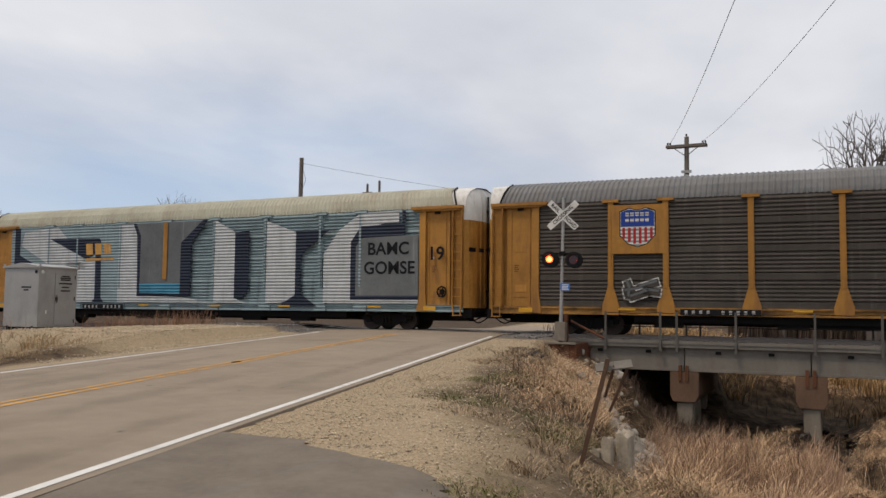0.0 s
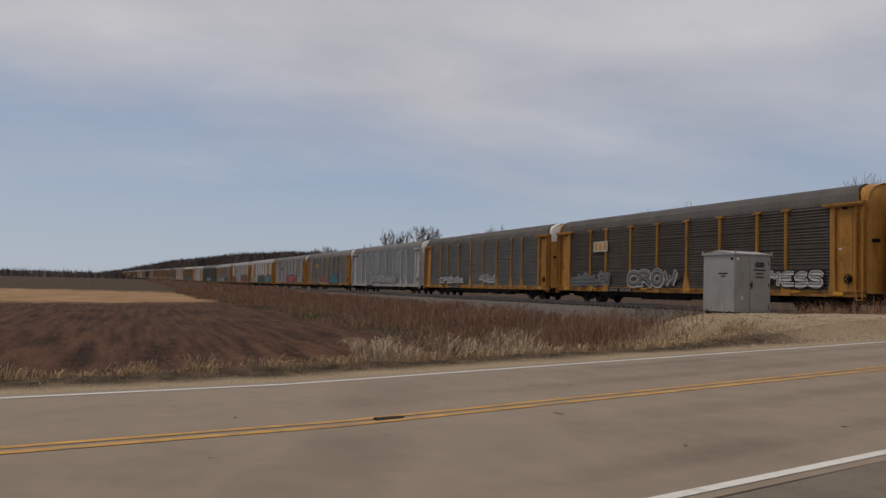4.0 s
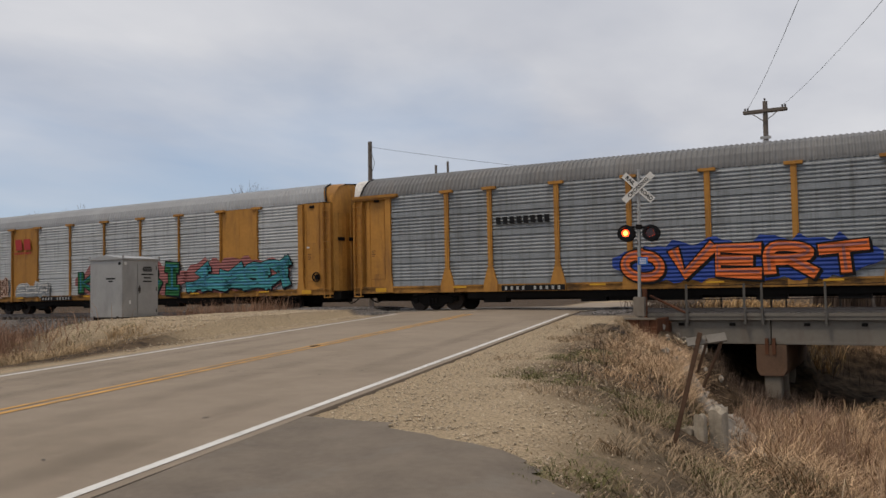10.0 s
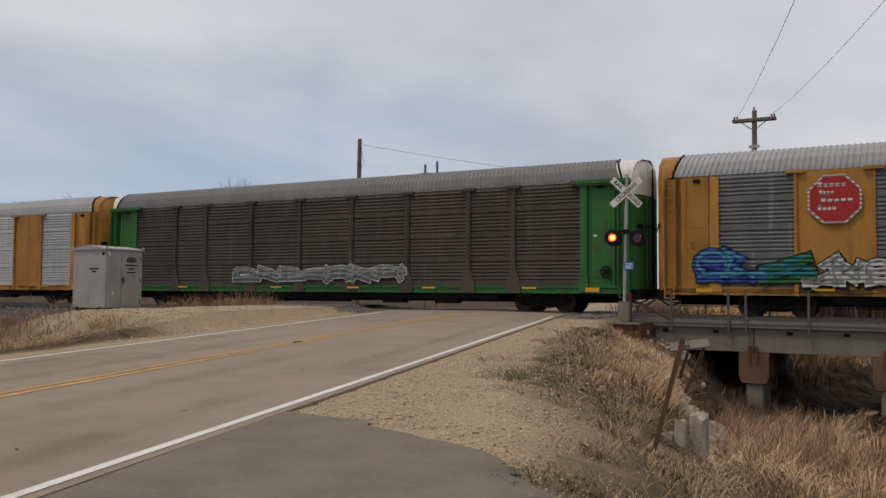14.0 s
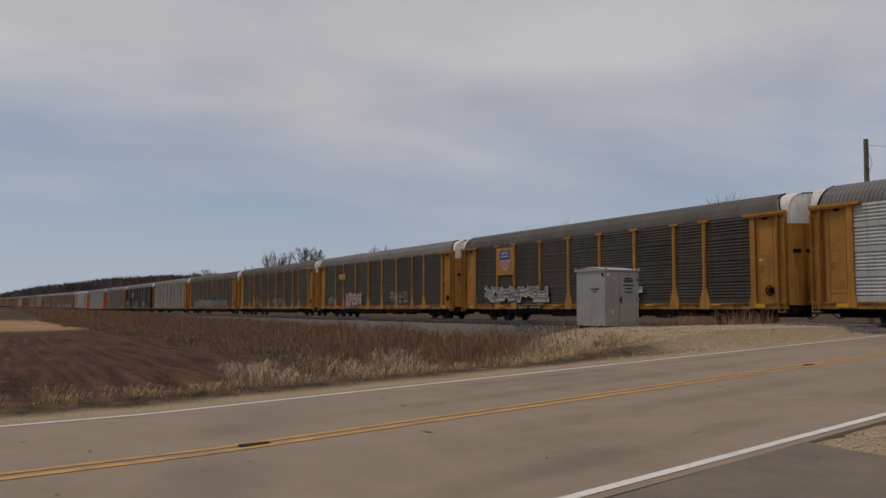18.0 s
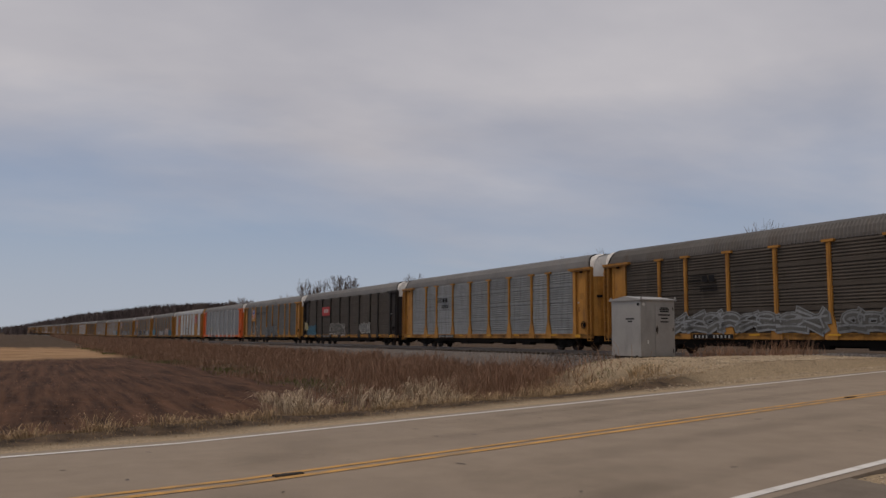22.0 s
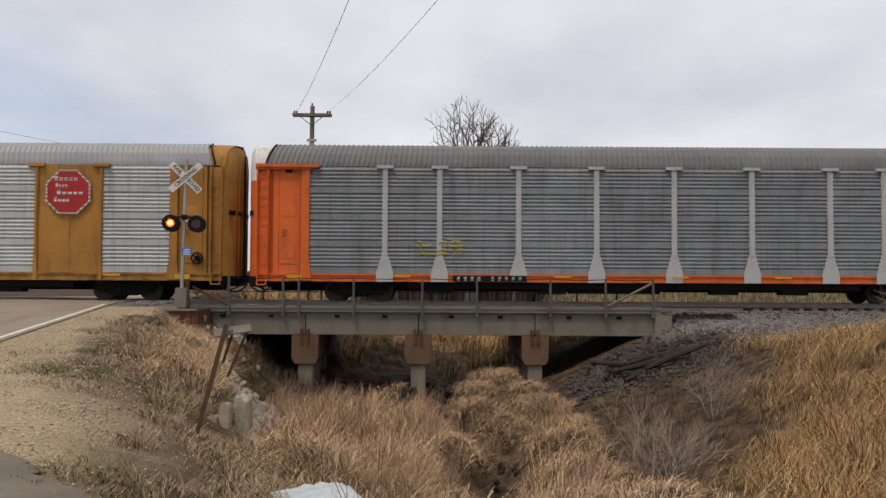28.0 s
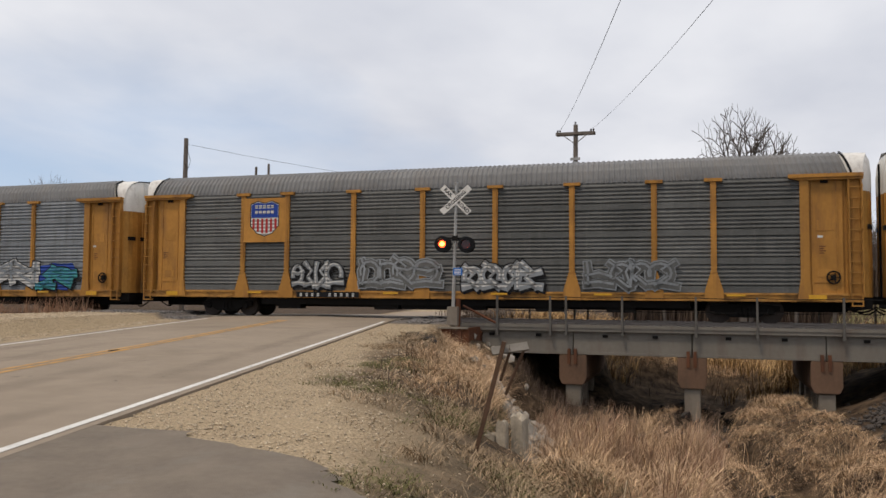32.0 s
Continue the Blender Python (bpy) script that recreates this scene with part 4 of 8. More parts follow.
MESH = {"roof": roof_mesh(), "roof_end": roof_end_mesh(), "post": post_mesh(), "post_thin": post_mesh(0.10, 0.14), "end_panel": end_panel_mesh(),
        "ladder": ladder_mesh(), "cornice": end_cornice_mesh(), "corner_post": corner_post_mesh(), "jamb": door_jamb_mesh(), "hatch": hatch_mesh(), "seal": roof_seal_mesh(), "slot_a": door_slot_mesh(0.12, 0.22, 0.42, 0.355), "slot_b": door_slot_mesh(0.70, 0.425, 1.05, 0.45), "low_plate": low_plate_mesh(), "latch": grab_mesh(), "rod": door_rod_mesh(), "hoses": hoses_mesh(), "brake_wheel": brake_wheel_mesh(), "door_left": end_door_mesh(-1), "door_right": end_door_mesh(1), "door_cap": door_cap_mesh(), "sill": sill_mesh(), "under": underframe_mesh(), "truck": truck_frame_mesh(), "wheel": wheel_mesh(), "coupler": coupler_mesh()}
SCREENS = {}
PLATES = {}


def screen(width):
    k = round(width, 2)
    if k not in SCREENS:
        SCREENS[k] = screen_mesh(k)
    return SCREENS[k]


def plate(width):
    k = round(width, 2)
    if k not in PLATES:
        g = Geo()
        g.box(-k / 2, k / 2, -0.04, 0.02, SIDE_LO, SIDE_HI)
        g.box(-0.03, 0.03, -0.05, -0.03, SIDE_LO, SIDE_HI)
        PLATES[k] = g.mesh("plated_bay")
    return PLATES[k]


NEAR = pose(0, -HALF_W, 0)
FAR = pose(0, HALF_W, 0, 0, 0, 180)
TURN = pose(0, 0, 0, 0, 0, 180)


def autorack(label, frame_mat, panel_mat, roof_mat, cap_mat, layout="A", roof_end_mat=None, post_mat=None):
    car = thing("autorack_car", label, "railway car", group="cars of the train")
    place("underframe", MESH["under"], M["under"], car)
    posts = POSTS_A if layout == "A" else POSTS_B
    for side, base in ((0, NEAR), (1, FAR)):
        place("side_sill", MESH["sill"], M["grimy_sill"] if frame_mat in (M["yellow"], M["black"]) else frame_mat, car, base)
        for k, (a, b) in enumerate(zip(posts, posts[1:])):
            at = base @ pose((a + b) / 2, 0, 0)
            if layout == "B" and k in SOLID_B:
                place("plated_bay", plate(b - a), frame_mat, car, at)
            else:
                place("screen_panel", screen(b - a), panel_mat, car, at)
        for x in posts[1:-1]:
            place("side_post", MESH["post" if layout == "A" else "post_thin"], post_mat or frame_mat, car, base @ pose(x, 0, 0))
    place("roof", MESH["roof"], roof_mat, car)
    for k, turn in enumerate((pose(0, 0, 0), TURN)):
        place("roof_end", MESH["roof_end"], roof_end_mat or cap_mat, car, turn)
        for side in (turn @ NEAR, turn @ pose(0, HALF_W, 0) @ Matrix.Diagonal((1, -1, 1, 1))):
            place("end_panel", MESH["end_panel"], frame_mat, car, side)
            if layout == "A":
                place("cornice", MESH["cornice"], frame_mat, car, side)
            place("corner_post", MESH["corner_post"], frame_mat, car, side)
            place("jamb", MESH["jamb"], frame_mat, car, side @ pose(12.10, 0, 0))
            place("hatch", MESH["hatch"], frame_mat, car, side)
            place("roof_seal", MESH["seal"], M["ink"], car, side)
            place("vent_slot", MESH["slot_a"], M["ink"], car, side)
            place("vent_slot", MESH["slot_b"], M["ink"], car, side)
            place("low_plate", MESH["low_plate"], frame_mat, car, side)
            place("latch_box", MESH["latch"], M["under"], car, side)
            place("ladder", MESH["ladder"], frame_mat, car, side)
        for leaf in (MESH["door_left"], MESH["door_right"]):
            place("end_door", leaf, M["soot"] if frame_mat is M["yellow"] else frame_mat, car, turn)
        place("door_cap", MESH["door_cap"], cap_mat, car, turn)
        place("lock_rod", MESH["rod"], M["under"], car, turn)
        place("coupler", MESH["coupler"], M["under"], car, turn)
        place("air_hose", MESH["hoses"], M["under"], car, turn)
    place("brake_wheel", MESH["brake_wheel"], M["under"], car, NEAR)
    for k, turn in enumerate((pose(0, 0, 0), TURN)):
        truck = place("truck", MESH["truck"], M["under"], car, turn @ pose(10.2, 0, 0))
        for x in (-0.86, 0.86):
            for y in (-0.75, 0.75):
                place("wheel", MESH["wheel"], M["steel"], truck, pose(x, y, 0.42, 0, 0, 0 if y < 0 else 180))
    return car


Y, O, K, GN, W = M["yellow"], M["orange"], M["black"], M["green"], M["white"]
KINDS = {
    0: ("yellow-framed autorack with grimy brown screens and a railway shield", Y, M["brown"], M["roof"], W, "A"),
    -1: ("autorack painted over with giant grey and white graffiti", Y, M["blue_grey"], M["roof_cream"], W, "A", None, M["blue_grey"]),
    -2: ("yellow-framed autorack with pale screens and teal graffiti", Y, M["dulled"], M["roof"], W, "A"),
    -3: ("yellow-framed autorack with dark brown screens", Y, M["brown"], M["roof"], W, "A"),
    -4: ("yellow-framed autorack with grey screens, pale roof and blue graffiti", Y, M["grey"], M["roof_cream"], W, "A"),
    -5: ("yellow-framed autorack with dark screens and a yellow logo patch", Y, M["brown"], M["roof_dark"], Y, "A"),
    -6: ("yellow-framed autorack with weathered grey screens", Y, M["grey"], M["roof_dark"], W, "A"),
    -7: ("pale grey autorack with silver screens", M["greyframe"], M["silver"], M["roof"], W, "A"),
    -8: ("yellow-framed autorack with grey screens and pink graffiti", Y, M["grey2"], M["roof"], W, "A"),
    -9: ("yellow-framed autorack with silver screens and orange graffiti", Y, M["silver"], M["roof"], W, "A"),
    -10: ("yellow-bodied autorack with bright screens and green graffiti", Y, M["bright"], M["roof_bright"], Y, "B", Y),
    -11: ("yellow-framed autorack with bright screens and pink graffiti", Y, M["dulled"], M["roof_bright"], W, "A"),
    -12: ("yellow-bodied autorack with grey screens and red octagon signs", Y, M["grey2"], M["roof_bright"], Y, "B", Y),
    -13: ("autorack with dark screens and green-painted ends", GN, M["brown"], M["roof"], W, "A", None, M["brown"]),
    -14: ("yellow-bodied autorack with bright screens and a red logo", Y, M["bright"], M["roof_bright"], Y, "B", Y),
    -15: ("yellow-framed autorack with dark brown screens and green graffiti", Y, M["brown"], M["roof_cream"], W, "A"),
    -16: ("yellow-framed autorack with bright silver screens", Y, M["bright"], M["roof"], W, "A"),
    -17: ("yellow-framed autorack with dark screens and white graffiti", Y, M["brown"], M["roof_dark"], W, "A"),
    -18: ("yellow-framed autorack with brown screens and an orange logo", Y, M["brown"], M["roof"], W, "A"),
    -19: ("yellow-framed autorack with grimy dark screens", Y, M["brown"], M["roof_dark"], W, "A"),
    -20: ("yellow-framed autorack with brown screens and white graffiti", Y, M["brown"], M["roof_dark"], W, "A"),
    -21: ("yellow-framed autorack with clean silver screens", Y, M["silver"], M["roof"], W, "A"),
    -22: ("black-framed autorack with dark grey screens and a red logo panel", K, M["brown"], M["roof"], W, "A"),
    -23: ("yellow-framed autorack with grey screens, a shield and lettering", Y, M["grey"], M["roof"], W, "A"),
    -24: ("orange-ended autorack with silver screens and grey posts", O, M["silver"], M["roof"], W, "A", None, M["greyframe"]),
    -25: ("yellow-bodied autorack with bright screens and red octagon signs", Y, M["bright"], M["roof_bright"], Y, "B", Y),
    -26: ("yellow-framed autorack with grey screens and long graffiti", Y, M["grey"], M["roof"], W, "A"),
    -27: ("yellow-framed autorack with grey screens and black graffiti", Y, M["grey"], M["roof"], W, "A"),
    -28: ("yellow-framed autorack with grey screens and pale graffiti", Y, M["grey"], M["roof"], W, "A"),
    -29: ("yellow-framed autorack with silver screens and bubble graffiti", Y, M["silver"], M["roof"], W, "A"),
}
MORE = [("silver", "roof"), ("brown", "roof_dark"), ("grey", "roof"), ("bright", "roof"), ("brown", "roof"), ("silver", "roof_dark"), ("grey", "roof_dark")]
CARS = {}
for n in range(1, -47, -1):
    if n in KINDS:
        CARS[n] = autorack(*KINDS[n])
    else:
        p, r = MORE[n % len(MORE)]
        CARS[n] = autorack("yellow-framed autorack with weathered screens, far down the train", Y, M[p], M[r], W, "A")



# ---- railway: rails, sleepers, crossing surface
def on_track(x, dy=0.0, z=0.0):
    return pose(x, float(track_y(x)) + dy, z, 0, 0, track_turn(x))


track = thing("railway_track", "single railway track on grey ballast", "railway track", kind="structure")
for s in (-0.755, 0.755):
    prof = [(s - 0.07, 0.54), (s + 0.07, 0.54), (s + 0.015, 0.58), (s + 0.015, 0.67), (s + 0.036, 0.68), (s + 0.036, RAIL_Z), (s - 0.036, RAIL_Z), (s - 0.036, 0.68), (s - 0.015, 0.67), (s - 0.015, 0.58)]
    g = Geo()
    stops = [-1100, -700, -500] + list(range(-400, -40, 20)) + [-40, -20, 420]
    n = len(prof)
    g.add([(x, float(track_y(x)) + y, z + float(track_z(x))) for x in stops for y, z in prof], [(i * n + k, (i + 1) * n + k, (i + 1) * n + (k + 1) % n, i * n + (k + 1) % n) for i in range(len(stops) - 1) for k in range(n)])
    part("rail", g, M["rail"], track)
g = Geo()
g.box(-0.11, 0.11, -1.3, 1.3, 0.38, 0.545)
tie = bevelled(g.mesh("sleeper"), 0.012, 1)
for k in range(170):
    x = -66 + 0.56 * k
    if not -20.5 < x < -11.5:
        place("sleeper", tie, M["wood"], track, pose(x, float(track_y(x)), 0.002 * (k % 3) + float(track_z(x)), 0, 0, track_turn(x) + random.uniform(-1.2, 1.2)))
crossing = thing("crossing_surface", "grey concrete panels between the rails of the crossing", "crossing", on_track(-15.9), kind="structure")
for y0, y1 in ((-2.3, -0.84), (-0.66, 0.0), (0.01, 0.66), (0.84, 2.3)):
    for k in range(4):
        g = Geo()
        g.box(-4.8 + 2.4 * k, -4.8 + 2.4 * k + 2.38, y0, y1, 0.45, 0.705)
        part("crossing_panel", g, M["concrete"], crossing, bev=0.012)


# ---- the creek bridge
bridge = thing("railway_bridge", "short concrete girder railway bridge on pile piers over the creek", "bridge", on_track(0), kind="structure")
NEARY, FARY = -2.75, 2.75
cuts = [-8.6, -4.58, -0.62, 3.48, 7.7]
for a, b in zip(cuts, cuts[1:]):
    for s in (NEARY, FARY - 0.5):
        g = Geo()
        g.box(a + 0.015, b - 0.015, s, s + 0.5, -0.40, 0.40)
        g.box(a + 0.015, b - 0.015, s - 0.03, s + 0.52, -0.40, -0.30)
        part("girder", g, M["girder"], bridge, bev=0.012)
    for k in range(2):
        x = a + (b - a) * (0.28 + 0.42 * k)
        g = Geo()
        g.box(x - 0.09, x + 0.09, NEARY - 0.06, NEARY + 0.05, 0.20, 0.30)
        part("drain_outlet", g, M["under"], bridge)
for s in (NEARY - 0.14, FARY - 0.4):
    g = Geo()
    g.box(-8.9, 7.9, s, s + 0.55, 0.40, 0.60)
    g.box(-8.9, 7.9, s - 0.03, s + 0.10, 0.52, 0.63)
    part("walkway_slab", g, M["girder"], bridge)
g = Geo()
g.box(-8.9, 7.9, NEARY + 0.5, FARY - 0.5, 0.0, 0.40)
part("deck", g, M["concrete"], bridge)
for xc in (-4.58, -0.62, 3.48):
    g = Geo()
    g.slab([(xc - 0.47, -0.41), (xc + 0.47, -0.41), (xc + 0.47, -1.22), (xc + 0.36, -1.43), (xc - 0.36, -1.43), (xc - 0.47, -1.22)], "y", NEARY - 0.10, FARY + 0.1)
    part("pier_cap", g, M["stained_cap"], bridge, bev=0.02)
    for y in (NEARY + 0.25, -0.9, 0.9, FARY - 0.25):
        g = Geo()
        g.box(xc - 0.26, xc + 0.26, y - 0.26, y + 0.26, -3.4, -1.43)
        part("pile", g, M["concrete"], bridge, bev=0.03)
    for dx in (-0.13, 0.09):
        g = Geo()
        g.box(xc + dx - 0.05, xc + dx + 0.05, NEARY - 0.15, NEARY - 0.03, -0.72, -0.20)
        part("bracket", g, M["rusty"], bridge)
rail_x = (-7.24, -5.35, -4.80, -2.89, -0.49, 1.42, 3.99, 5.93, 7.60)
for s in (NEARY - 0.20, FARY + 0.20):
    for x in rail_x:
        g = Geo()
        g.box(x - 0.035, x + 0.035, s - 0.035, s + 0.035, 0.25, 1.62)
        g.box(x - 0.05, x + 0.05, s - 0.04, s + 0.15, 0.26, 0.36)
        part("railing_post", g, M["post_steel"], bridge)
    for z, r in ((1.58, 0.014), (1.12, 0.012)):
        g = Geo()
        for a, b in zip(rail_x, rail_x[1:]):
            g.tube((a, s, z), ((a + b) / 2, s, z - 0.03), r, n=5)
            g.tube(((a + b) / 2, s, z - 0.03), (b, s, z), r, n=5)
        part("railing_cable", g, M["under"], bridge)
for x0, z0, x1, z1 in ((-8.5, 1.25, -7.3, 0.65), (6.0, 0.65, 7.55, 1.45)):
    g = Geo()
    g.tube((x0, NEARY - 0.18, z0), (x1, NEARY - 0.18, z1), 0.045, n=6)
    part("brace", g, M["rusty"] if x0 < 0 else M["girder"], bridge)
g = Geo()
g.box(-8.75, -8.62, NEARY - 0.25, NEARY - 0.10, -0.4, 1.5)
part("end_post", g, M["rusty"], bridge)
# abutments
g = Geo()
for k in range(7):
    x = -9.25 + 0.2 * k
    g.box(x, x + 0.19, NEARY - 0.05 - 0.05 * (k % 2), NEARY + 0.25, -2.2, 0.33)
g.box(-9.3, -7.82, NEARY - 0.16, NEARY + 0.3, 0.27, 0.35)
g.box(-7.98, -7.82, NEARY, FARY, -2.6, 0.33)
part("sheet_pile_wall", g, M["rusty"], bridge)
off = float(track_y(0))
for k in range(5):
    g = Geo()
    x = -8.92 + 0.2 * k
    g.box(x, x + 0.19, 27.72 - off - 0.05 * (k % 2), 27.86 - off, -2.2, 0.47)
    part("sheet_pile", g, M["rusty"], bridge)
g = Geo()
g.box(-8.95, -7.9, 27.62 - off, 27.90 - off, 0.47, 0.53)
part("wall_cap", g, M["concrete"], bridge)
g = Geo()
g.box(-7.98, -7.88, 27.7 - off, NEARY + 0.2, -2.2, 0.50)
part("sheet_pile_return", g, M["rusty"], bridge)
g = Geo()
g.box(7.65, 8.28, NEARY - 0.15, FARY, -0.55, 0.34)
g.box(7.35, 8.5, NEARY + 0.1, FARY, -1.4, -0.45)
part("abutment", g, M["concrete"], bridge, bev=0.03)
g = Geo()
g.box(7.9, 10.6, NEARY - 0.1, NEARY + 0.35, 0.50, 0.58)
part("walkway_plank", g, M["wood"], bridge)


# ---- crossing signal
def text_mesh(body, size, extrude=0.002, bold=0.02):
    cu = bpy.data.curves.new("lettering", "FONT")
    cu.body, cu.size, cu.extrude, cu.align_x, cu.align_y = body, size, extrude, "CENTER", "CENTER"
    cu.offset, cu.space_character = bold * size, 1.0 + bold
    tmp = new("lettering", cu)
    bpy.context.view_layer.update()
    me = bpy.data.meshes.new_from_object(tmp.evaluated_get(bpy.context.evaluated_depsgraph_get()))
    bpy.data.objects.remove(tmp)
    return me


signal = thing("crossing_signal", "railroad crossing signal with crossbuck and two red flashing lamps", "crossing signal", pose(-8.60, 28.3, 0.80, 0, 1.2, 8))
g = Geo()
g.box(-0.19, 0.19, -0.19, 0.19, -0.25, 0.42)
part("base", g, M["concrete"], signal, bev=0.02)
g = Geo()
g.tube((0, 0, 0.3), (0, 0, 4.78), 0.062, 0.057, 14)
g.disc((0, 0, 4.79), "z", 0.07, 0.03, 14)
part("mast", g, M["galv"], signal, smooth=False)
for k, (word, tilt) in enumerate((("RAILROAD", -43), ("CROSSING", 43))):
    g = Geo()
    g.box(-0.67, 0.67, -0.006, 0.006, -0.115, 0.115)
    blade = part("crossbuck_blade", g, M["line_white"], signal, "white reflective crossbuck blade with black lettering", bev=0.003)
    blade.matrix_basis = pose(0, -0.085 - 0.016 * k, 4.17, 0, -tilt, 0)
    if k == 1:
        for part_word, x in (("CROSSING", 0.0),):
            place("lettering", text_mesh(part_word, 0.185), M["ink"], blade, pose(x, -0.010, 0, 90, 0, 0))
    else:
        for part_word, x in (("RAIL", -0.37), ("ROAD", 0.37)):
            place("lettering", text_mesh(part_word, 0.185), M["ink"], blade, pose(x, -0.010, 0, 90, 0, 0))
g = Geo()
g.tube((-0.44, -0.06, 2.82), (0.44, -0.06, 2.82), 0.03, n=8)
g.box(-0.09, 0.09, -0.10, 0.10, 2.74, 2.90)
part("lamp_arm", g, M["under"], signal)
FLASHERS = []
for sx in (-0.42, 0.42):
    for sy in (-1, 1):
        lamp = thing("lamp", "", "", None)
        lamp.parent = signal
        lamp.matrix_basis = pose(sx, 0.0, 2.60, 0, 0, 0 if sy < 0 else 180)
        for key in list(lamp.keys()):
            del lamp[key]
        g = Geo()
        g.disc((0, -0.20, 0), "y", 0.285, 0.012, 28)
        part("background_disc", g, M["ink"], lamp)
        g = Geo()
        g.tube((0, -0.19, 0), (0, -0.04, 0), 0.17, 0.11, 18)
        part("housing", g, M["ink"], lamp)
        g = Geo()
        n = 20
        v, f = [], []
        for i in range(n + 1):
            w = math.radians(-20) + math.radians(220) * i / n
            for y in (-0.21, -0.48 + 0.14 * abs(math.sin((w - math.pi / 2) * 0.5)) * 2):
                v.append((0.172 * math.cos(w), y, 0.172 * math.sin(w)))
        g.add(v, [(2 * i, 2 * i + 1, 2 * i + 3, 2 * i + 2) for i in range(n)])
        part("hood", g, M["ink"], lamp)
        g = Geo()
        g.disc((0, 0, 0), "y", 0.155, 0.006, 24)
        lens = part("lens", g, M["glass_dark"], lamp, "dark red lens")
        lens.matrix_basis = pose(0, -0.212, 0)
        # disc added to switch the lamp's glow: one face lit, the other dark
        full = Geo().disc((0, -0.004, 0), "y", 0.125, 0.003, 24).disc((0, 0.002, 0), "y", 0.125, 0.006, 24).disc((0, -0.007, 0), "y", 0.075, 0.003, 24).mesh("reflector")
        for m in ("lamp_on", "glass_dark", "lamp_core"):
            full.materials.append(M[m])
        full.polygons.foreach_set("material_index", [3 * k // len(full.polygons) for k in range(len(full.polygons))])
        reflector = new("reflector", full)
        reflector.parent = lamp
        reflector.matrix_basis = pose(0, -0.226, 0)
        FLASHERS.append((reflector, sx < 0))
g = Geo()
g.box(-0.03, 0.30, -0.085, -0.075, 1.52, 1.78)
part("notice_plate", g, shader("blue_notice_paint", (0.03, 0.14, 0.45), 0.5, var=0.15), signal, "small blue emergency notice plate", bev=0.003)
for z in (1.72, 1.665, 1.61, 1.56):
    g = Geo()
    g.box(0.02, 0.25, -0.088, -0.085, z - 0.012, z + 0.012)
    part("lettering_bar", g, M["line_white"], signal)

# ---- signal cabinet
cab = thing("signal_cabinet", "galvanised steel railway signal cabinet on a gravel pad", "signal cabinet", pose(-24.85, 18.85, 0.80))
g = Geo()
g.box(0, 1.63, 0, 1.5, 0.06, 2.0)
part("body", g, M["galv"], cab, bev=0.012)
g = Geo()
g.box(0.08, 1.55, 0.08, 1.42, -0.25, 0.06)
part("plinth", g, M["under"], cab)
g = Geo()
g.slab([(-0.06, 1.99), (1.69, 1.99), (1.69, 2.04), (0.82, 2.16), (-0.06, 2.04)], "y", -0.06, 1.56)
part("roof", g, M["galv"], cab, bev=0.008)
for x, y in ((-0.03, 0.0), (1.66, 0.0), (1.66, 1.5)):
    g = Geo()
    g.box(x - 0.03, x + 0.03, y - 0.02, y + 0.02, 2.04, 2.13)
    part("lifting_lug", g, M["galv"], cab)
g = Geo()
g.box(1.63, 1.65, 0.62, 1.42, 0.12, 1.86)
door = part("door", g, M["galv"], cab, bev=0.006)
g = Geo()
g.box(1.645, 1.70, 0.64, 0.70, 0.92, 1.05)
g.tube((1.69, 0.67, 0.85), (1.69, 0.67, 1.12), 0.015, n=8)
part("handle", g, M["steel"], door)
for z in (0.25, 1.0, 1.72):
    g = Geo()
    g.tube((1.655, 1.40, z - 0.06), (1.655, 1.40, z + 0.06), 0.018, n=8)
    part("hinge", g, M["steel"], door)
for k, (w, z) in enumerate(((0.34, 1.74), (0.42, 1.68), (0.38, 1.62), (0.52, 1.50), (0.30, 1.38), (0.36, 1.26))):
    g = Geo()
    g.box(1.65, 1.654, 1.02 - w / 2, 1.02 + w / 2, z - 0.022, z + 0.022)
    part("lettering_bar", g, M["ink"], door)
for w, z in ((0.46, 1.36), (0.22, 1.27)):
    g = Geo()
    g.box(1.05 - w / 2, 1.05 + w / 2, -0.004, 0.0, z - 0.025, z + 0.025)
    part("lettering_bar", g, M["ink"], cab)
for (c, ax), m in ((((1.50, -0.008, 1.86), "y"), M["ink"]), (((1.638, 0.13, 1.86), "x"), M["line_white"])):
    g = Geo()
    g.disc(c, ax, 0.055, 0.02, 14)
    part("vent_plug", g, m, cab)
g = Geo()
g.box(1.63, 1.645, 0.28, 0.33, 0.5, 0.62)
part("number_plate", g, M["line_white"], cab)
g = Geo()
for x in (0.18, 1.35):
    g.box(x, x + 0.10, -0.006, 0.0, 0.06, 0.10)
part("base_angle", g, M["steel"], cab)

# ---- utility poles and wires
pole = thing("utility_pole", "weathered wooden utility pole with a double crossarm", "utility pole", pose(-6.4, 41.9, -1.0))
g = Geo()
for k in range(5):
    g.tube((0.012 * (k % 2), 0, 2.25 * k), (0.012 * ((k + 1) % 2), 0, 2.25 * (k + 1)), 0.165 - 0.011 * k, 0.165 - 0.011 * (k + 1), 12, k in (0, 4))
part("shaft", g, M["wood"], pole)
for y in (-0.13, 0.13):
    g = Geo()
    g.box(-0.98, 0.98, y - 0.05, y + 0.05, 10.72, 10.86)
    part("crossarm", g, M["wood"], pole, bev=0.008)
for s in (-1, 1):
    g = Geo()
    g.tube((s * 0.62, -0.16, 10.72), (0, -0.16, 10.25), 0.022, n=5)
    part("arm_brace", g, M["wood"], pole)
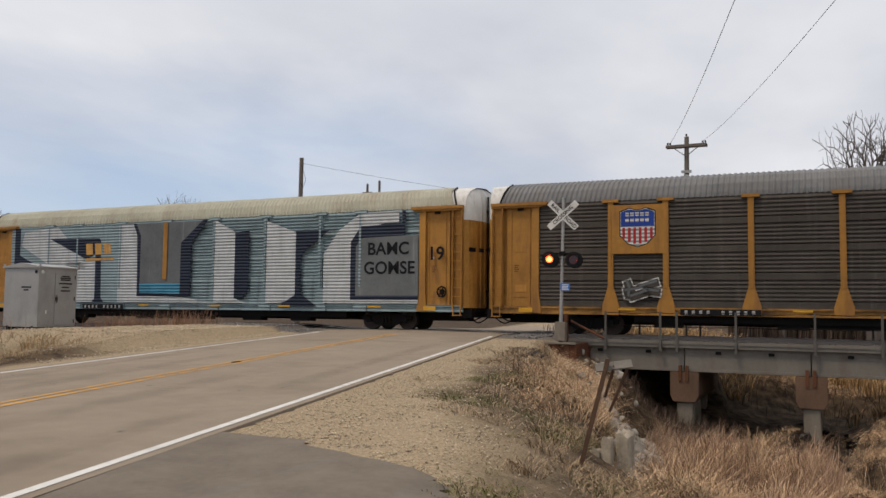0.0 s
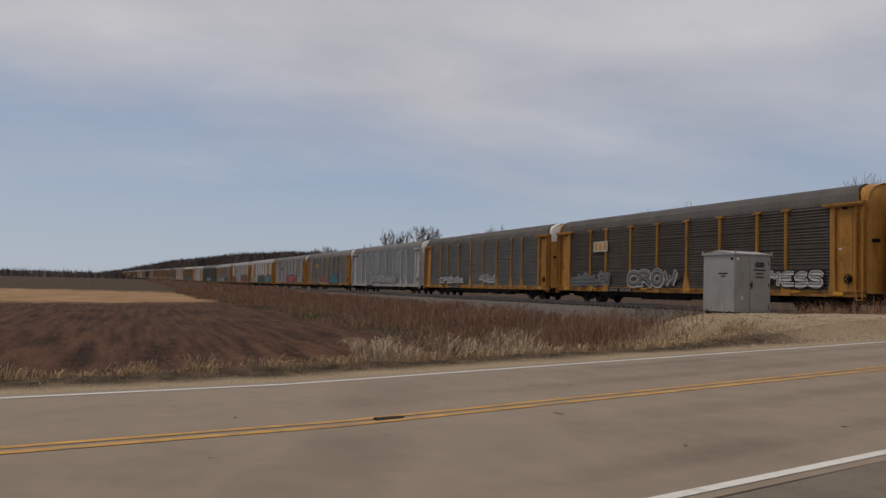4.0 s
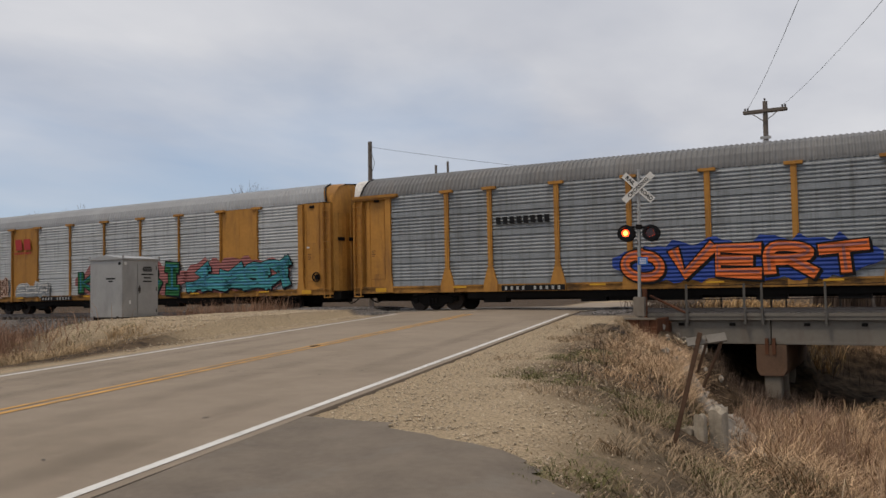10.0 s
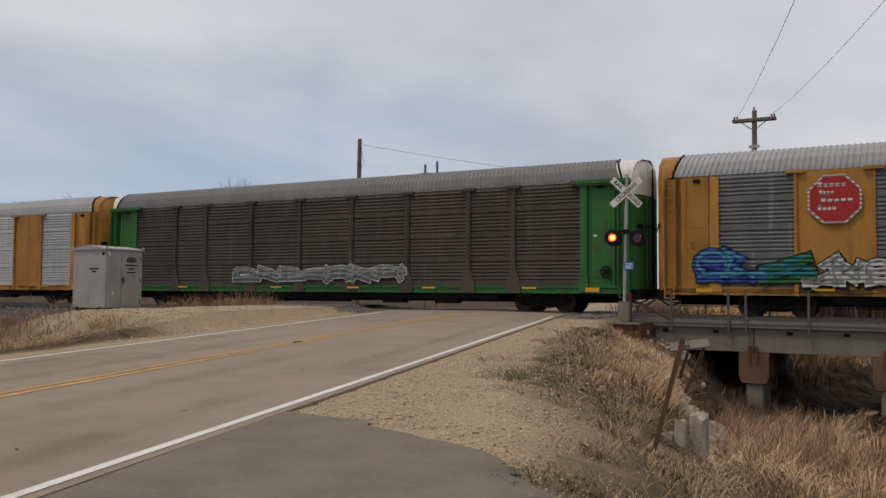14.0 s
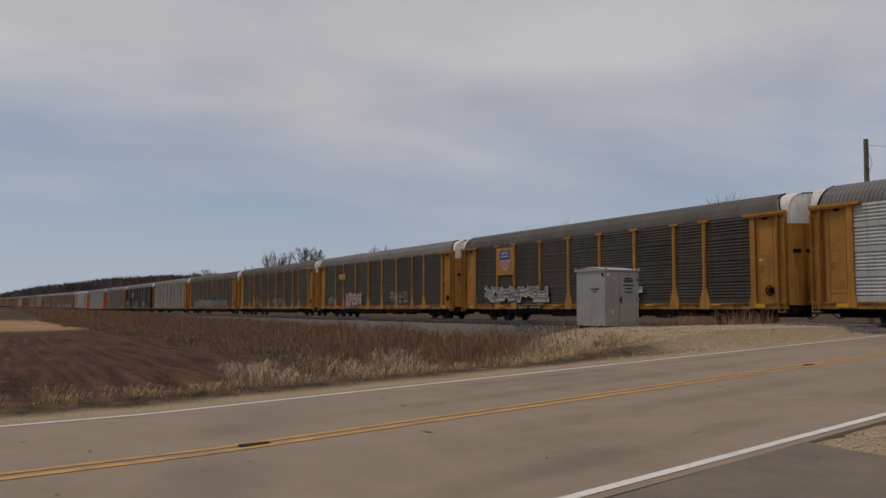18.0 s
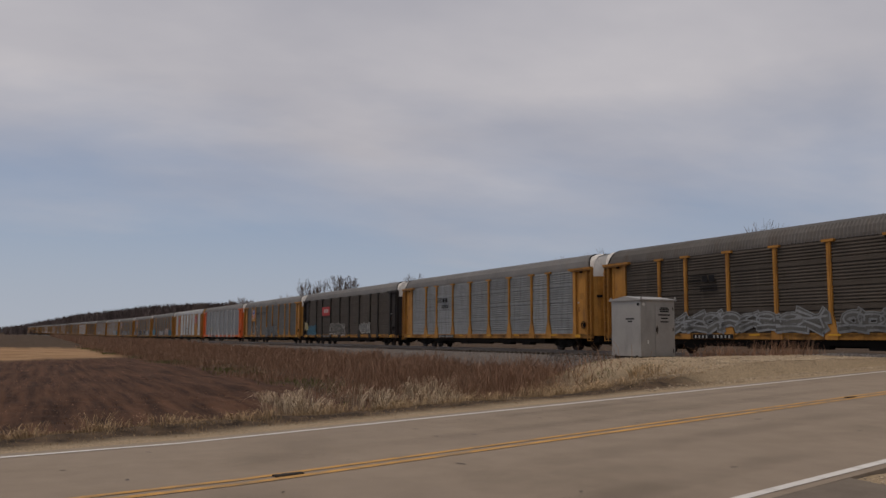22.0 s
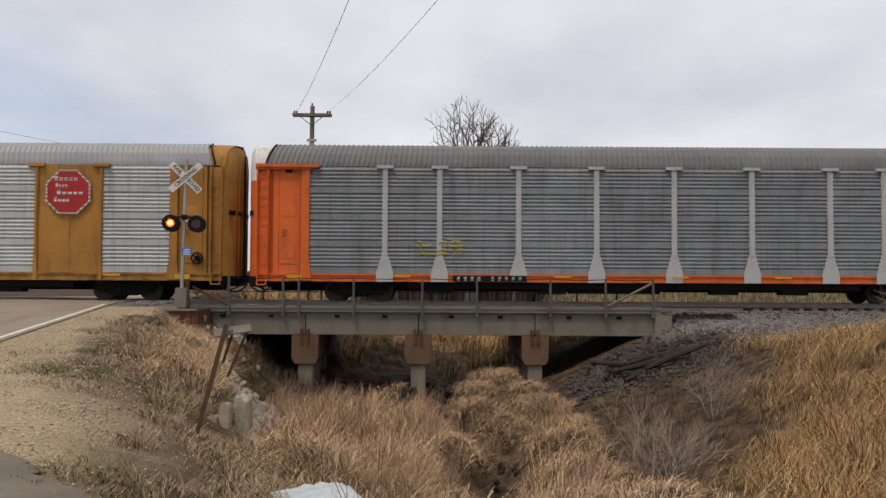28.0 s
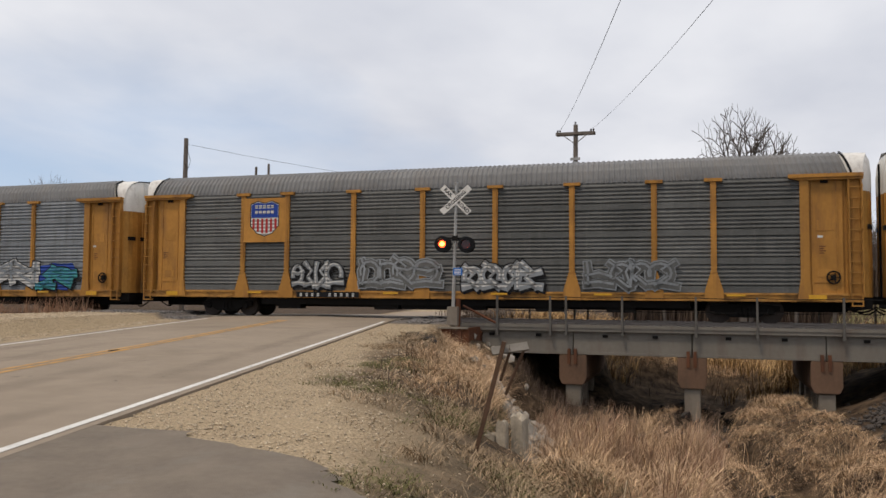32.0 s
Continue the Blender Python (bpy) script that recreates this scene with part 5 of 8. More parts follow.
for x in (-0.9, -0.78, 0.78, 0.9, 0.0):
    g = Geo()
    zz = 10.86 if x else 11.25
    g.tube((x, 0, zz), (x, 0, zz + 0.07), 0.02, n=6)
    g.disc((x, 0, zz + 0.10), "z", 0.045, 0.09, 8)
    part("insulator", g, M["steel"], pole)
g = Geo()
g.tube((0.0, -0.19, 8.4), (0.0, -0.19, 9.35), 0.12, n=10)
g.box(-0.22, 0.26, -0.24, -0.16, 9.42, 9.55)
part("equipment_can", g, M["galv"], pole)

pole2 = thing("utility_pole", "plain wooden pole with a drooping wire", "utility pole", pose(-27.95, 40.0, -0.9, 0, 0.3, 0))
g = Geo()
g.tube((0, 0, 0), (0, 0, 6), 0.17, 0.145, 10)
g.tube((0, 0, 6), (0, 0, 11.2), 0.145, 0.12, 10)
part("shaft", g, M["wood"], pole2)
g = Geo()
g.tube((0.0, -0.13, 9.8), (0.25, -0.13, 9.45), 0.012, n=4)
g.tube((0.25, -0.13, 9.45), (0.42, -0.13, 9.9), 0.012, n=4)
g.tube((0.42, -0.13, 9.9), (0.1, -0.13, 10.75), 0.012, n=4)
part("wire_loop", g, M["under"], pole2)
for x in (-35.2, -34.4):
    pole3 = thing("utility_pole", "thin wooden pole rising far behind the train", "utility pole", pose(x, 60 if x < -35 else 60.6, -1.0))
    g = Geo()
    g.tube((0, 0, 0), (0, 0, 13.0 if x < -35 else 13.3), 0.14, 0.10, 8)
    part("shaft", g, M["wood"], pole3)
    g = Geo()
    g.box(-0.45, 0.45, -0.05, 0.05, 12.2, 12.3)
    part("crossarm", g, M["wood"], pole3)


def wire(a, b, sag, label, n=22, r=0.008):
    g = Geo()
    pts = []
    for k in range(n + 1):
        t = k / n
        p = Vector(a).lerp(Vector(b), t)
        p.z -= sag * 4 * t * (1 - t)
        pts.append(p)
    g.path(pts, r)
    ob = part("overhead_wire", g, M["under"], None)
    return tagged(ob, label, "wire", group="overhead wires")


wire((-7.18, 41.9, 9.97), (10.2, -32, 10.6), 2.1, "thin black overhead wire from the wooden pole")
wire((-5.62, 41.9, 9.97), (13.6, -32, 10.6), 2.2, "thin black overhead wire from the wooden pole")
wire((-27.95, 40.0, 10.0), (8.0, 57, 6.5), 0.9, "thin black overhead wire from the plain pole")

# ---- apron beside the road, roadside post, headwall, rubbish
g = Geo()
ry = [-9, -6, -2, 1, 3, 4.6, 5.2, 5.7, 6.0, 6.25, 6.5, 6.7, 6.85, 7.0, 7.15, 7.4]
rx = [2.4, 2.2, 1.6, 0.7, -0.5, -1.35, -1.8, -2.15, -2.45, -2.75, -3.05, -3.4, -3.85, -4.3, -4.75, -5.05]
rows_n = 9
verts = []
for k in range(180):
    y = -9 + (7.4 + 9) * k / 179
    xr = float(np.interp(y, ry, rx)) + 0.09 * math.sin(7 * y) + 0.06 * math.sin(17.3 * y) + 0.05 * math.sin(41 * y)
    xl = 3.80 / 0.9735 - 8.2 - 0.235 * y
    for j in range(rows_n):
        x = xl + (xr - xl) * j / (rows_n - 1)
        verts.append((x, y, float(ground(x, y)) + 0.035 + 0.006 * math.sin(3 * x + 2 * y)))
g.add(verts, [(k * rows_n + j, k * rows_n + j + 1, (k + 1) * rows_n + j + 1, (k + 1) * rows_n + j) for k in range(179) for j in range(rows_n - 1)])
tagged(part("apron", g, M["asphalt_dark"], None), "dark broken-edged asphalt apron beside the road", "pavement", kind="structure")

post = thing("leaning_marker", "rusty steel roadside marker leaning over the bank", "road marker", pose(-2.56, 9.6, -0.25))
g = Geo()
g.box(-0.024, 0.024, -0.016, 0.016, 0, 1.34)
part("post", g, M["marker"], post).matrix_basis = pose(0, 0, 0, 0, 14.5, 0)
for x, z, w in ((0.30, 1.20, 0.12), (0.51, 1.235, 0.11)):
    g = Geo()
    g.box(-w, w * 0.9, -0.012, 0.012, -0.05, 0.055)
    part("slat", g, M["greywood"], post, "pale weathered slat").matrix_basis = pose(x, 0.03, z, -38, -8, 24)
for x0, x1, z0 in ((0.56, 0.33, 0.68), (0.40, 0.27, 0.84)):
    g = Geo()
    g.tube((x0, 0.06, 1.22), (x1, 0.10, z0), 0.019, n=6)
    part("stay", g, M["marker"], post)

for n_, (x, y, z, w, h, t) in enumerate(((-2.80, 11.10, -1.05, 0.14, 0.80, 0.16), (-2.63, 11.16, -1.05, 0.13, 0.97, 0.16), (-2.45, 11.55, -1.20, 0.17, 1.15, 0.40))):
    g = Geo()
    g.box(-w / 2, w / 2, -t / 2, t / 2, 0, h)
    me = g.mesh("concrete_block")
    bm = bmesh.new()
    bm.from_mesh(me)
    bmesh.ops.subdivide_edges(bm, edges=bm.edges, cuts=3, use_grid_fill=True)
    jit = random.Random(n_)
    for v in bm.verts:
        v.co += Vector((jit.gauss(0, 0.004), jit.gauss(0, 0.005), jit.gauss(0, 0.012) - (0.05 if v.co.z > h - 0.02 and jit.random() < 0.4 else 0)))
    bm.to_mesh(me)
    bm.free()
    ob = place("concrete_block", me, M["headwall"])
    ob.matrix_basis = pose(x, y, z, 2, 3 - 2 * n_, 4 * n_ - 6)
    tagged(ob, "broken upright concrete block in the bank", "concrete block", group="old headwall")


def rock(r, seed):
    rng = random.Random(seed)
    bm = bmesh.new()
    bmesh.ops.create_icosphere(bm, subdivisions=1, radius=r)
    for v in bm.verts:
        v.co *= rng.uniform(0.7, 1.2)
        v.co.z *= 0.65
    me = bpy.data.meshes.new("rock")
    bm.to_mesh(me)
    bm.free()
    return me


STONE = shader("pale_broken_stone", (0.29, 0.262, 0.225), 0.9, var=0.25, scale=2.0, stain=(0.15, 0.13, 0.11), stain_amt=0.3, stain_scale=(3, 3, 3), per_object=0.25, bump=0.4)
DARKSTONE = shader("wet_dark_stone", (0.022, 0.019, 0.017), 0.55, var=0.4, scale=3.0, per_object=0.3, bump=0.4)
ROCKS = [rock(0.2, s) for s in range(6)]
rng = random.Random(5)
for k in range(400):
    t = rng.random()
    x, y = -7.15 + 5.0 * t + rng.gauss(0, 0.40), 28.2 - 14.6 * t + rng.gauss(0, 0.7)
    s = rng.uniform(0.3, 1.0) * (1.0 if k % 7 else 1.5)
    ob = place("riprap_stone", ROCKS[k % 6], STONE, None, Matrix.Translation((x, y, float(ground(x, y)) + 0.10)) @ Euler((rng.random() * 3, rng.random() * 3, rng.random() * 6)).to_matrix().to_4x4() @ Matrix.Diagonal((s, s, s * 0.8, 1)))
    tagged(ob, "pale broken stone on the creek bank", "stone", group="riprap on the bank")
for k in range(120):
    y = rng.uniform(13, 33)
    x = float(creek_x(y)) + rng.gauss(0, 0.35) - (2.2 * rng.random() if y > 22 else 0)
    s = rng.uniform(0.4, 0.9) * (1.35 if y > 22 else 1.0)
    ob = place("creek_stone", ROCKS[k % 6], DARKSTONE, None, Matrix.Translation((x, y, float(ground(x, y)) + 0.05)) @ Euler((rng.random() * 3, rng.random() * 3, rng.random() * 6)).to_matrix().to_4x4() @ Matrix.Diagonal((s, s, s * 0.7, 1)))
    tagged(ob, "dark wet stone in the creek bed", "stone", group="stones in the creek")
for k in range(46):
    x, y = -1.2 + rng.gauss(0, 0.55), 21.6 + rng.gauss(0, 0.9)
    s = rng.uniform(0.8, 1.8)
    ob = place("creek_stone", ROCKS[k % 6], DARKSTONE, None, Matrix.Translation((x, y, float(ground(x, y)) + 0.08)) @ Euler((rng.random() * 3, rng.random() * 3, rng.random() * 6)).to_matrix().to_4x4() @ Matrix.Diagonal((s, s, s * 0.8, 1)))
    tagged(ob, "large dark stone heaped in the creek below the bridge", "stone", group="stones in the creek")
RUBBLE = shader("dark_grey_rubble", (0.062, 0.054, 0.049), 0.9, var=0.35, scale=3.0, per_object=0.35, bump=0.5)
for k in range(130):
    x, y = 6.6 + rng.gauss(0, 1.0), 25.9 + rng.gauss(0, 1.1)
    s = rng.uniform(0.3, 1.0)
    ob = place("rubble_stone", ROCKS[k % 6], RUBBLE, None, Matrix.Translation((x, y, float(ground(x, y)) + 0.04)) @ Euler((rng.random() * 3, rng.random() * 3, rng.random() * 6)).to_matrix().to_4x4() @ Matrix.Diagonal((s * 1.3, s, s * 0.6, 1)))
    tagged(ob, "dark broken rubble below the bridge end", "stone", group="rubble below the bridge")
for k in range(15):
    x, y = 6.3 + rng.gauss(0, 0.5), 24.9 + rng.gauss(0, 0.55)
    g = Geo()
    L = rng.uniform(0.4, 1.2)
    g.tube((-L, 0, 0), (0, rng.uniform(-0.06, 0.06), 0.03), 0.06, 0.10, 7)
    g.tube((0, 0, 0.03), (L, rng.uniform(-0.1, 0.1), 0), 0.10, 0.05, 7)
    ob = part("driftwood_log", g, M["old_wood"], None)
    ob.matrix_basis = pose(x, y, float(ground(x, y)) + 0.07 + 0.05 * (k % 5), rng.uniform(-14, 14), rng.uniform(-24, 8), rng.uniform(-55, 75))
    tagged(ob, "dark rotten log in a heap below the bridge end", "log", group="heap of driftwood")

g = Geo()
n = 30
v = []
for i in range(n):
    for j in range(n):
        a, b = i / (n - 1) - 0.5, j / (n - 1) - 0.5
        e = max(0.0, 1 - (2 * abs(a)) ** 3) * max(0.0, 1 - (2 * abs(b)) ** 3)
        v.append((a * 0.74, b * 0.5, 0.10 * e * (0.5 + 0.35 * abs(math.sin(13 * a + 6 * b)) * math.cos(9 * b - 3 * a) + 0.3 * abs(math.sin(21 * b - 9 * a)))))
g.add(v, [(i * n + j, i * n + j + 1, (i + 1) * n + j + 1, (i + 1) * n + j) for i in range(n - 1) for j in range(n - 1)])
bag = part("plastic_sheet", g, M["plastic"], None, smooth=True)
bag.matrix_basis = pose(-0.85, 7.45, max(-0.36, float(ground(-0.85, 7.45)) + 0.03), 0, 0, 20)
tagged(bag, "crumpled pale blue plastic sheet lying in the grass", "plastic sheet")

# broad dark tyre bands with soft ragged edges
def stain_material():
    m = shader("dark_tyre_band", (0.12, 0.10, 0.08), 0.8, var=0.2, scale=1.5)
    nn, ll = m.node_tree.nodes, m.node_tree.links
    m.surface_render_method = "BLENDED"
    at = nn.new("ShaderNodeAttribute")
    at.attribute_name = "fade"
    tex = nn.new("ShaderNodeTexCoord")
    ns = nn.new("ShaderNodeTexNoise")
    ns.inputs["Scale"].default_value, ns.inputs["Detail"].default_value = 0.9, 7
    ll.new(tex.outputs["Object"], ns.inputs["Vector"])
    mr = nn.new("ShaderNodeMapRange")
    mr.inputs["From Min"].default_value, mr.inputs["From Max"].default_value, mr.inputs["To Max"].default_value = 0.15, 0.75, 0.20
    ll.new(ns.outputs["Fac"], mr.inputs["Value"])
    mu = nn.new("ShaderNodeMath")
    mu.operation = "MULTIPLY"
    ll.new(at.outputs["Fac"], mu.inputs[0])
    ll.new(mr.outputs["Result"], mu.inputs[1])
    ll.new(mu.outputs[0], nn["Principled BSDF"].inputs["Alpha"])
    return m


def tyre_band(u0, y0, u1, y1, wide, mat):
    """A worn streak that follows the road's surface from one spot to another."""
    nx, ny = 7, 26
    a, b = Vector((u0 / 0.9735 - 8.2 - 0.235 * y0, y0)), Vector((u1 / 0.9735 - 8.2 - 0.235 * y1, y1))
    side = Vector((-(b - a).y, (b - a).x)).normalized() * wide / 2
    v, fade = [], []
    for i in range(ny):
        for j in range(nx):
            t, q = i / (ny - 1), 2 * j / (nx - 1) - 1
            p = a.lerp(b, t) + side * q
            v.append((p.x, p.y, float(road_z(p.y)) + 0.034 - 0.012 * abs(float(road_u(p.x, p.y)))))
            fade.append((1 - q * q) * min(1.0, 4 * t, 4 * (1 - t)))
    me = bpy.data.meshes.new("tyre_band")
    me.from_pydata(v, [], [(i * nx + j, i * nx + j + 1, (i + 1) * nx + j + 1, (i + 1) * nx + j) for i in range(ny - 1) for j in range(nx - 1)])
    at = me.attributes.new("fade", "FLOAT", "POINT")
    at.data.foreach_set("value", fade)
    place("tyre_band", me, mat, road)


TYRE = stain_material()
for row in ((-3.3, 3.5, -0.3, 2.4, 1.5), (0.3, 2.4, 3.2, 0.4, 1.3), (2.9, 2.0, 2.7, 9.0, 0.6), (1.2, 3.0, 1.2, 14.0, 0.7), (-1.2, 2.0, -1.2, 18.0, 0.7), (-2.7, 4.0, -2.7, 20.0, 0.6), (2.7, 10.0, 2.7, 25.0, 0.6)):
    tyre_band(*row, TYRE)
# dark smudges, cracks and a reflector on the road
rng = random.Random(31)
SMUDGE = shader("oily_road_smudge", (0.10, 0.085, 0.072), 0.8, var=0.3, scale=3.0)
for k in range(46):
    u, y = rng.uniform(-3.3, 3.4), rng.uniform(-6, 24)
    if 0.3 > abs(u):
        continue
    r, e = rng.uniform(0.012, 0.035), rng.uniform(1.2, 3.0)
    g = Geo()
    a = rng.random() * 3.14
    g.add([(u + r * (e * math.cos(w) * math.cos(a) - math.sin(w) * math.sin(a)) * q, r * (e * math.cos(w) * math.sin(a) + math.sin(w) * math.cos(a)) * q, 0) for w, q in ((0.7 * i, rng.uniform(0.6, 1.1)) for i in range(9))], [tuple(range(9))])
    ob = part("road_smudge", g, SMUDGE, road)
    ob.matrix_basis = pose(-8.2 - 0.235 * y, y, float(road_z(y)) + 0.035 - 0.012 * abs(u))
for y in (2.5, 14.5):
    g = Geo()
    g.slab([(-0.06, 0), (0.06, 0), (0.035, 0.02), (-0.035, 0.02)], "y", -0.16, 0.16)
    ob = part("raised_marker", g, M["old_wood"], road)
    ob.matrix_basis = pose(-8.2 - 0.235 * y, y, float(road_z(y)) + 0.03, 0, 0, 13)



# ---- vegetation
RNG = np.random.default_rng(11)


def blades(name, x, y, h, width, lean, mat, label, category="grass", wind=(0.25, -0.1), sink=0.03, zlift=0.0):
    """Many single blades, each bent once, standing on the ground at x, y."""
    n = len(x)
    z = ground(x, y) - sink + zlift
    a = RNG.random(n) * 2 * math.pi
    w = width * RNG.uniform(0.6, 1.4, n)
    dx, dy = np.cos(a) * w / 2, np.sin(a) * w / 2
    la = RNG.random(n) * 2 * math.pi
    lx = (np.cos(la) * lean * RNG.random(n) + wind[0] * lean) * h
    ly = (np.sin(la) * lean * RNG.random(n) + wind[1] * lean) * h
    V = np.empty((n, 5, 3))
    V[:, 0] = np.stack([x - dx, y - dy, z], -1)
    V[:, 1] = np.stack([x + dx, y + dy, z], -1)
    V[:, 2] = np.stack([x - dx * 0.7 + lx * 0.35, y - dy * 0.7 + ly * 0.35, z + h * 0.6], -1)
    V[:, 3] = np.stack([x + dx * 0.7 + lx * 0.35, y + dy * 0.7 + ly * 0.35, z + h * 0.6], -1)
    V[:, 4] = np.stack([x + lx, y + ly, z + h * (1 - 0.25 * np.minimum(1, np.hypot(lx, ly) / h))], -1)
    base = 5 * np.arange(n)[:, None]
    loops = np.concatenate([base + [0, 1, 3, 2], base + [2, 3, 4]], 1).reshape(-1)
    starts = (7 * np.arange(n)[:, None] + [0, 4]).reshape(-1)
    me = bpy.data.meshes.new(name)
    me.vertices.add(5 * n)
    me.vertices.foreach_set("co", V.reshape(-1).astype(np.float32))
    me.loops.add(7 * n)
    me.loops.foreach_set("vertex_index", loops.astype(np.int32))
    me.polygons.add(2 * n)
    me.polygons.foreach_set("loop_start", starts.astype(np.int32))
    me.update(calc_edges=True)
    me.validate()
    ob = place(name, me, mat)
    return tagged(ob, label, category, kind="stuff")


def leafy(name, base, other, rough=0.9):
    """Dead or green blades: every blade takes its own mix of two tones."""
    m = shader(name, base, rough, var=0.45, scale=0.9, island=0.5)
    n, l = m.node_tree.nodes, m.node_tree.links
    b = n["Principled BSDF"]
    link = b.inputs["Base Color"].links[0]
    source = link.from_socket
    geo = n.new("ShaderNodeNewGeometry")
    scr = n.new("ShaderNodeMath")
    scr.operation = "MULTIPLY"
    scr.inputs[1].default_value = 7.31
    fr = n.new("ShaderNodeMath")
    fr.operation = "FRACT"
    l.new(geo.outputs["Random Per Island"], scr.inputs[0])
    l.new(scr.outputs[0], fr.inputs[0])
    mx = n.new("ShaderNodeMix")
    mx.data_type = "RGBA"
    l.new(fr.outputs[0], mx.inputs["Factor"])
    l.new(source, mx.inputs["A"])
    mx.inputs["B"].default_value = (*other, 1)
    l.new(mx.outputs["Result"], b.inputs["Base Color"])
    return m


STRAW = leafy("tall_straw", (0.62, 0.44, 0.27), (0.17, 0.098, 0.054))
RED_STRAW = leafy("reddish_straw", (0.23, 0.125, 0.083), (0.66, 0.48, 0.335))
GOLD = leafy("golden_weed", (0.56, 0.37, 0.175), (0.13, 0.078, 0.036))
BROWN_GRASS = leafy("brown_prairie_grass", (0.205, 0.113, 0.074), (0.37, 0.24, 0.16))
VERGE = leafy("verge_straw", (0.48, 0.35, 0.205), (0.27, 0.19, 0.11))
GREYGREEN = leafy("dull_turf", (0.13, 0.095, 0.058), (0.42, 0.31, 0.20))
GREEN = leafy("winter_green", (0.075, 0.082, 0.026), (0.19, 0.175, 0.075))
PASTURE = leafy("pale_pasture", (0.24, 0.23, 0.11), (0.34, 0.29, 0.16))
TWIG = leafy("bare_twig", (0.062, 0.043, 0.033), (0.16, 0.115, 0.088))
PALE = leafy("pale_seed_grass", (0.52, 0.43, 0.31), (0.38, 0.29, 0.19))


def tufts(name, cx, cy, count, radius, h, lean, droop, width, mat, label, category="grass"):
    """Clumps of long arching blades that fall outwards from each clump's middle."""
    k = np.repeat(np.arange(len(cx)), count)
    n = len(k)
    size = RNG.uniform(0.6, 1.3, len(cx))[k]
    a = RNG.random(n) * 2 * math.pi
    r = radius * size * np.sqrt(RNG.random(n))
    x, y = cx[k] + np.cos(a) * r, cy[k] + np.sin(a) * r
    z = ground(x, y) - 0.03
    a = a + RNG.normal(0, 0.45, n)
    hh = h * size * RNG.uniform(0.6, 1.2, n)
    out = hh * lean * RNG.uniform(0.3, 1.2, n)
    fall = droop * RNG.uniform(0.2, 1.1, n)
    ox, oy = np.cos(a) * out + 0.10 * hh, np.sin(a) * out
    w = width * RNG.uniform(0.7, 1.4, n)
    px, py = -np.sin(a + 0.6) * w / 2, np.cos(a + 0.6) * w / 2
    V = np.empty((n, 7, 3))
    for i, (s, t, q) in enumerate(((0.0, 0.0, 1.0), (0.22, 0.62, 0.85), (0.62, 0.95, 0.65))):
        V[:, 2 * i] = np.stack([x + ox * s - px * q, y + oy * s - py * q, z + hh * t], -1)
        V[:, 2 * i + 1] = np.stack([x + ox * s + px * q, y + oy * s + py * q, z + hh * t], -1)
    V[:, 6] = np.stack([x + ox * 1.15, y + oy * 1.15, z + hh * (1.0 - fall)], -1)
    base = 7 * np.arange(n)[:, None]
    loops = np.concatenate([base + [0, 1, 3, 2], base + [2, 3, 5, 4], base + [4, 5, 6]], 1).reshape(-1)
    starts = (11 * np.arange(n)[:, None] + [0, 4, 8]).reshape(-1)
    me = bpy.data.meshes.new(name)
    me.vertices.add(7 * n)
    me.vertices.foreach_set("co", V.reshape(-1).astype(np.float32))
    me.loops.add(11 * n)
    me.loops.foreach_set("vertex_index", loops.astype(np.int32))
    me.polygons.add(3 * n)
    me.polygons.foreach_set("loop_start", starts.astype(np.int32))
    me.update(calc_edges=True)
    me.validate()
    return tagged(place(name, me, mat), label, category, kind="stuff")


def patchy(n, x0, x1, y0, y1, keep):
    """Random spots in a rectangle, thinned by a 0..1 weight."""
    x, y = RNG.uniform(x0, x1, n), RNG.uniform(y0, y1, n)
    ok = RNG.random(n) < keep(x, y)
    return x[ok], y[ok]


def clumps(x, y, s=1.0, lo=0.15):
    return np.clip(0.5 + 0.75 * wobble(x, y, s) + 0.35 * wobble(x, y, 2.7 * s), lo, 1)


# short dull turf on the bank
def past_edge(x, y):
    return x - bank_edge(y)


def off_riprap(x, y):
    """Thin out the growth where broken stone covers the bank."""
    return np.where(y > 13.2, smooth(0.6, 1.2, np.abs(x + 7.15 - 0.3425 * (28.2 - y))), 1.0)


def off_headwall(x, y):
    return 1.0 - ((np.abs(x + 2.40) < 0.55) & (y > 9.7) & (y < 12.2))


def off_creek(x, y, gap=0.5):
    return smooth(gap * 0.6, gap * 1.3, np.abs(x - creek_x(y)))


x, y = patchy(80000, -10, 2.0, 5.5, 27, lambda x, y: off_riprap(x, y) * off_headwall(x, y) * smooth(-0.3, 0.8, past_edge(x, y) + 0.75 + 0.9 * wobble(x, y, 1.3)) * smooth(4.6, 1.6, past_edge(x, y)) * clumps(x, y, 1.1, 0.15) * (1 - 0.75 * smooth(16, 21, y)))
blades("bank_turf", x, y, RNG.uniform(0.03, 0.10, len(x)), 0.010, 2.4, GREYGREEN, "short dull grass on the bank")
x, y = patchy(70000, -6.5, 1.5, 5.0, 20, lambda x, y: off_headwall(x, y) * smooth(-0.2, 0.8, past_edge(x, y) + 0.6 + 0.7 * wobble(x, y, 1.3)) * smooth(3.6, 1.2, past_edge(x, y)) * smooth(-0.1, 0.5, wobble(x, y, 0.8)) * smooth(15, 10, y))
blades("green_turf", x, y, RNG.uniform(0.03, 0.08, len(x)), 0.009, 2.1, GREEN, "winter-green grass patches on the bank")
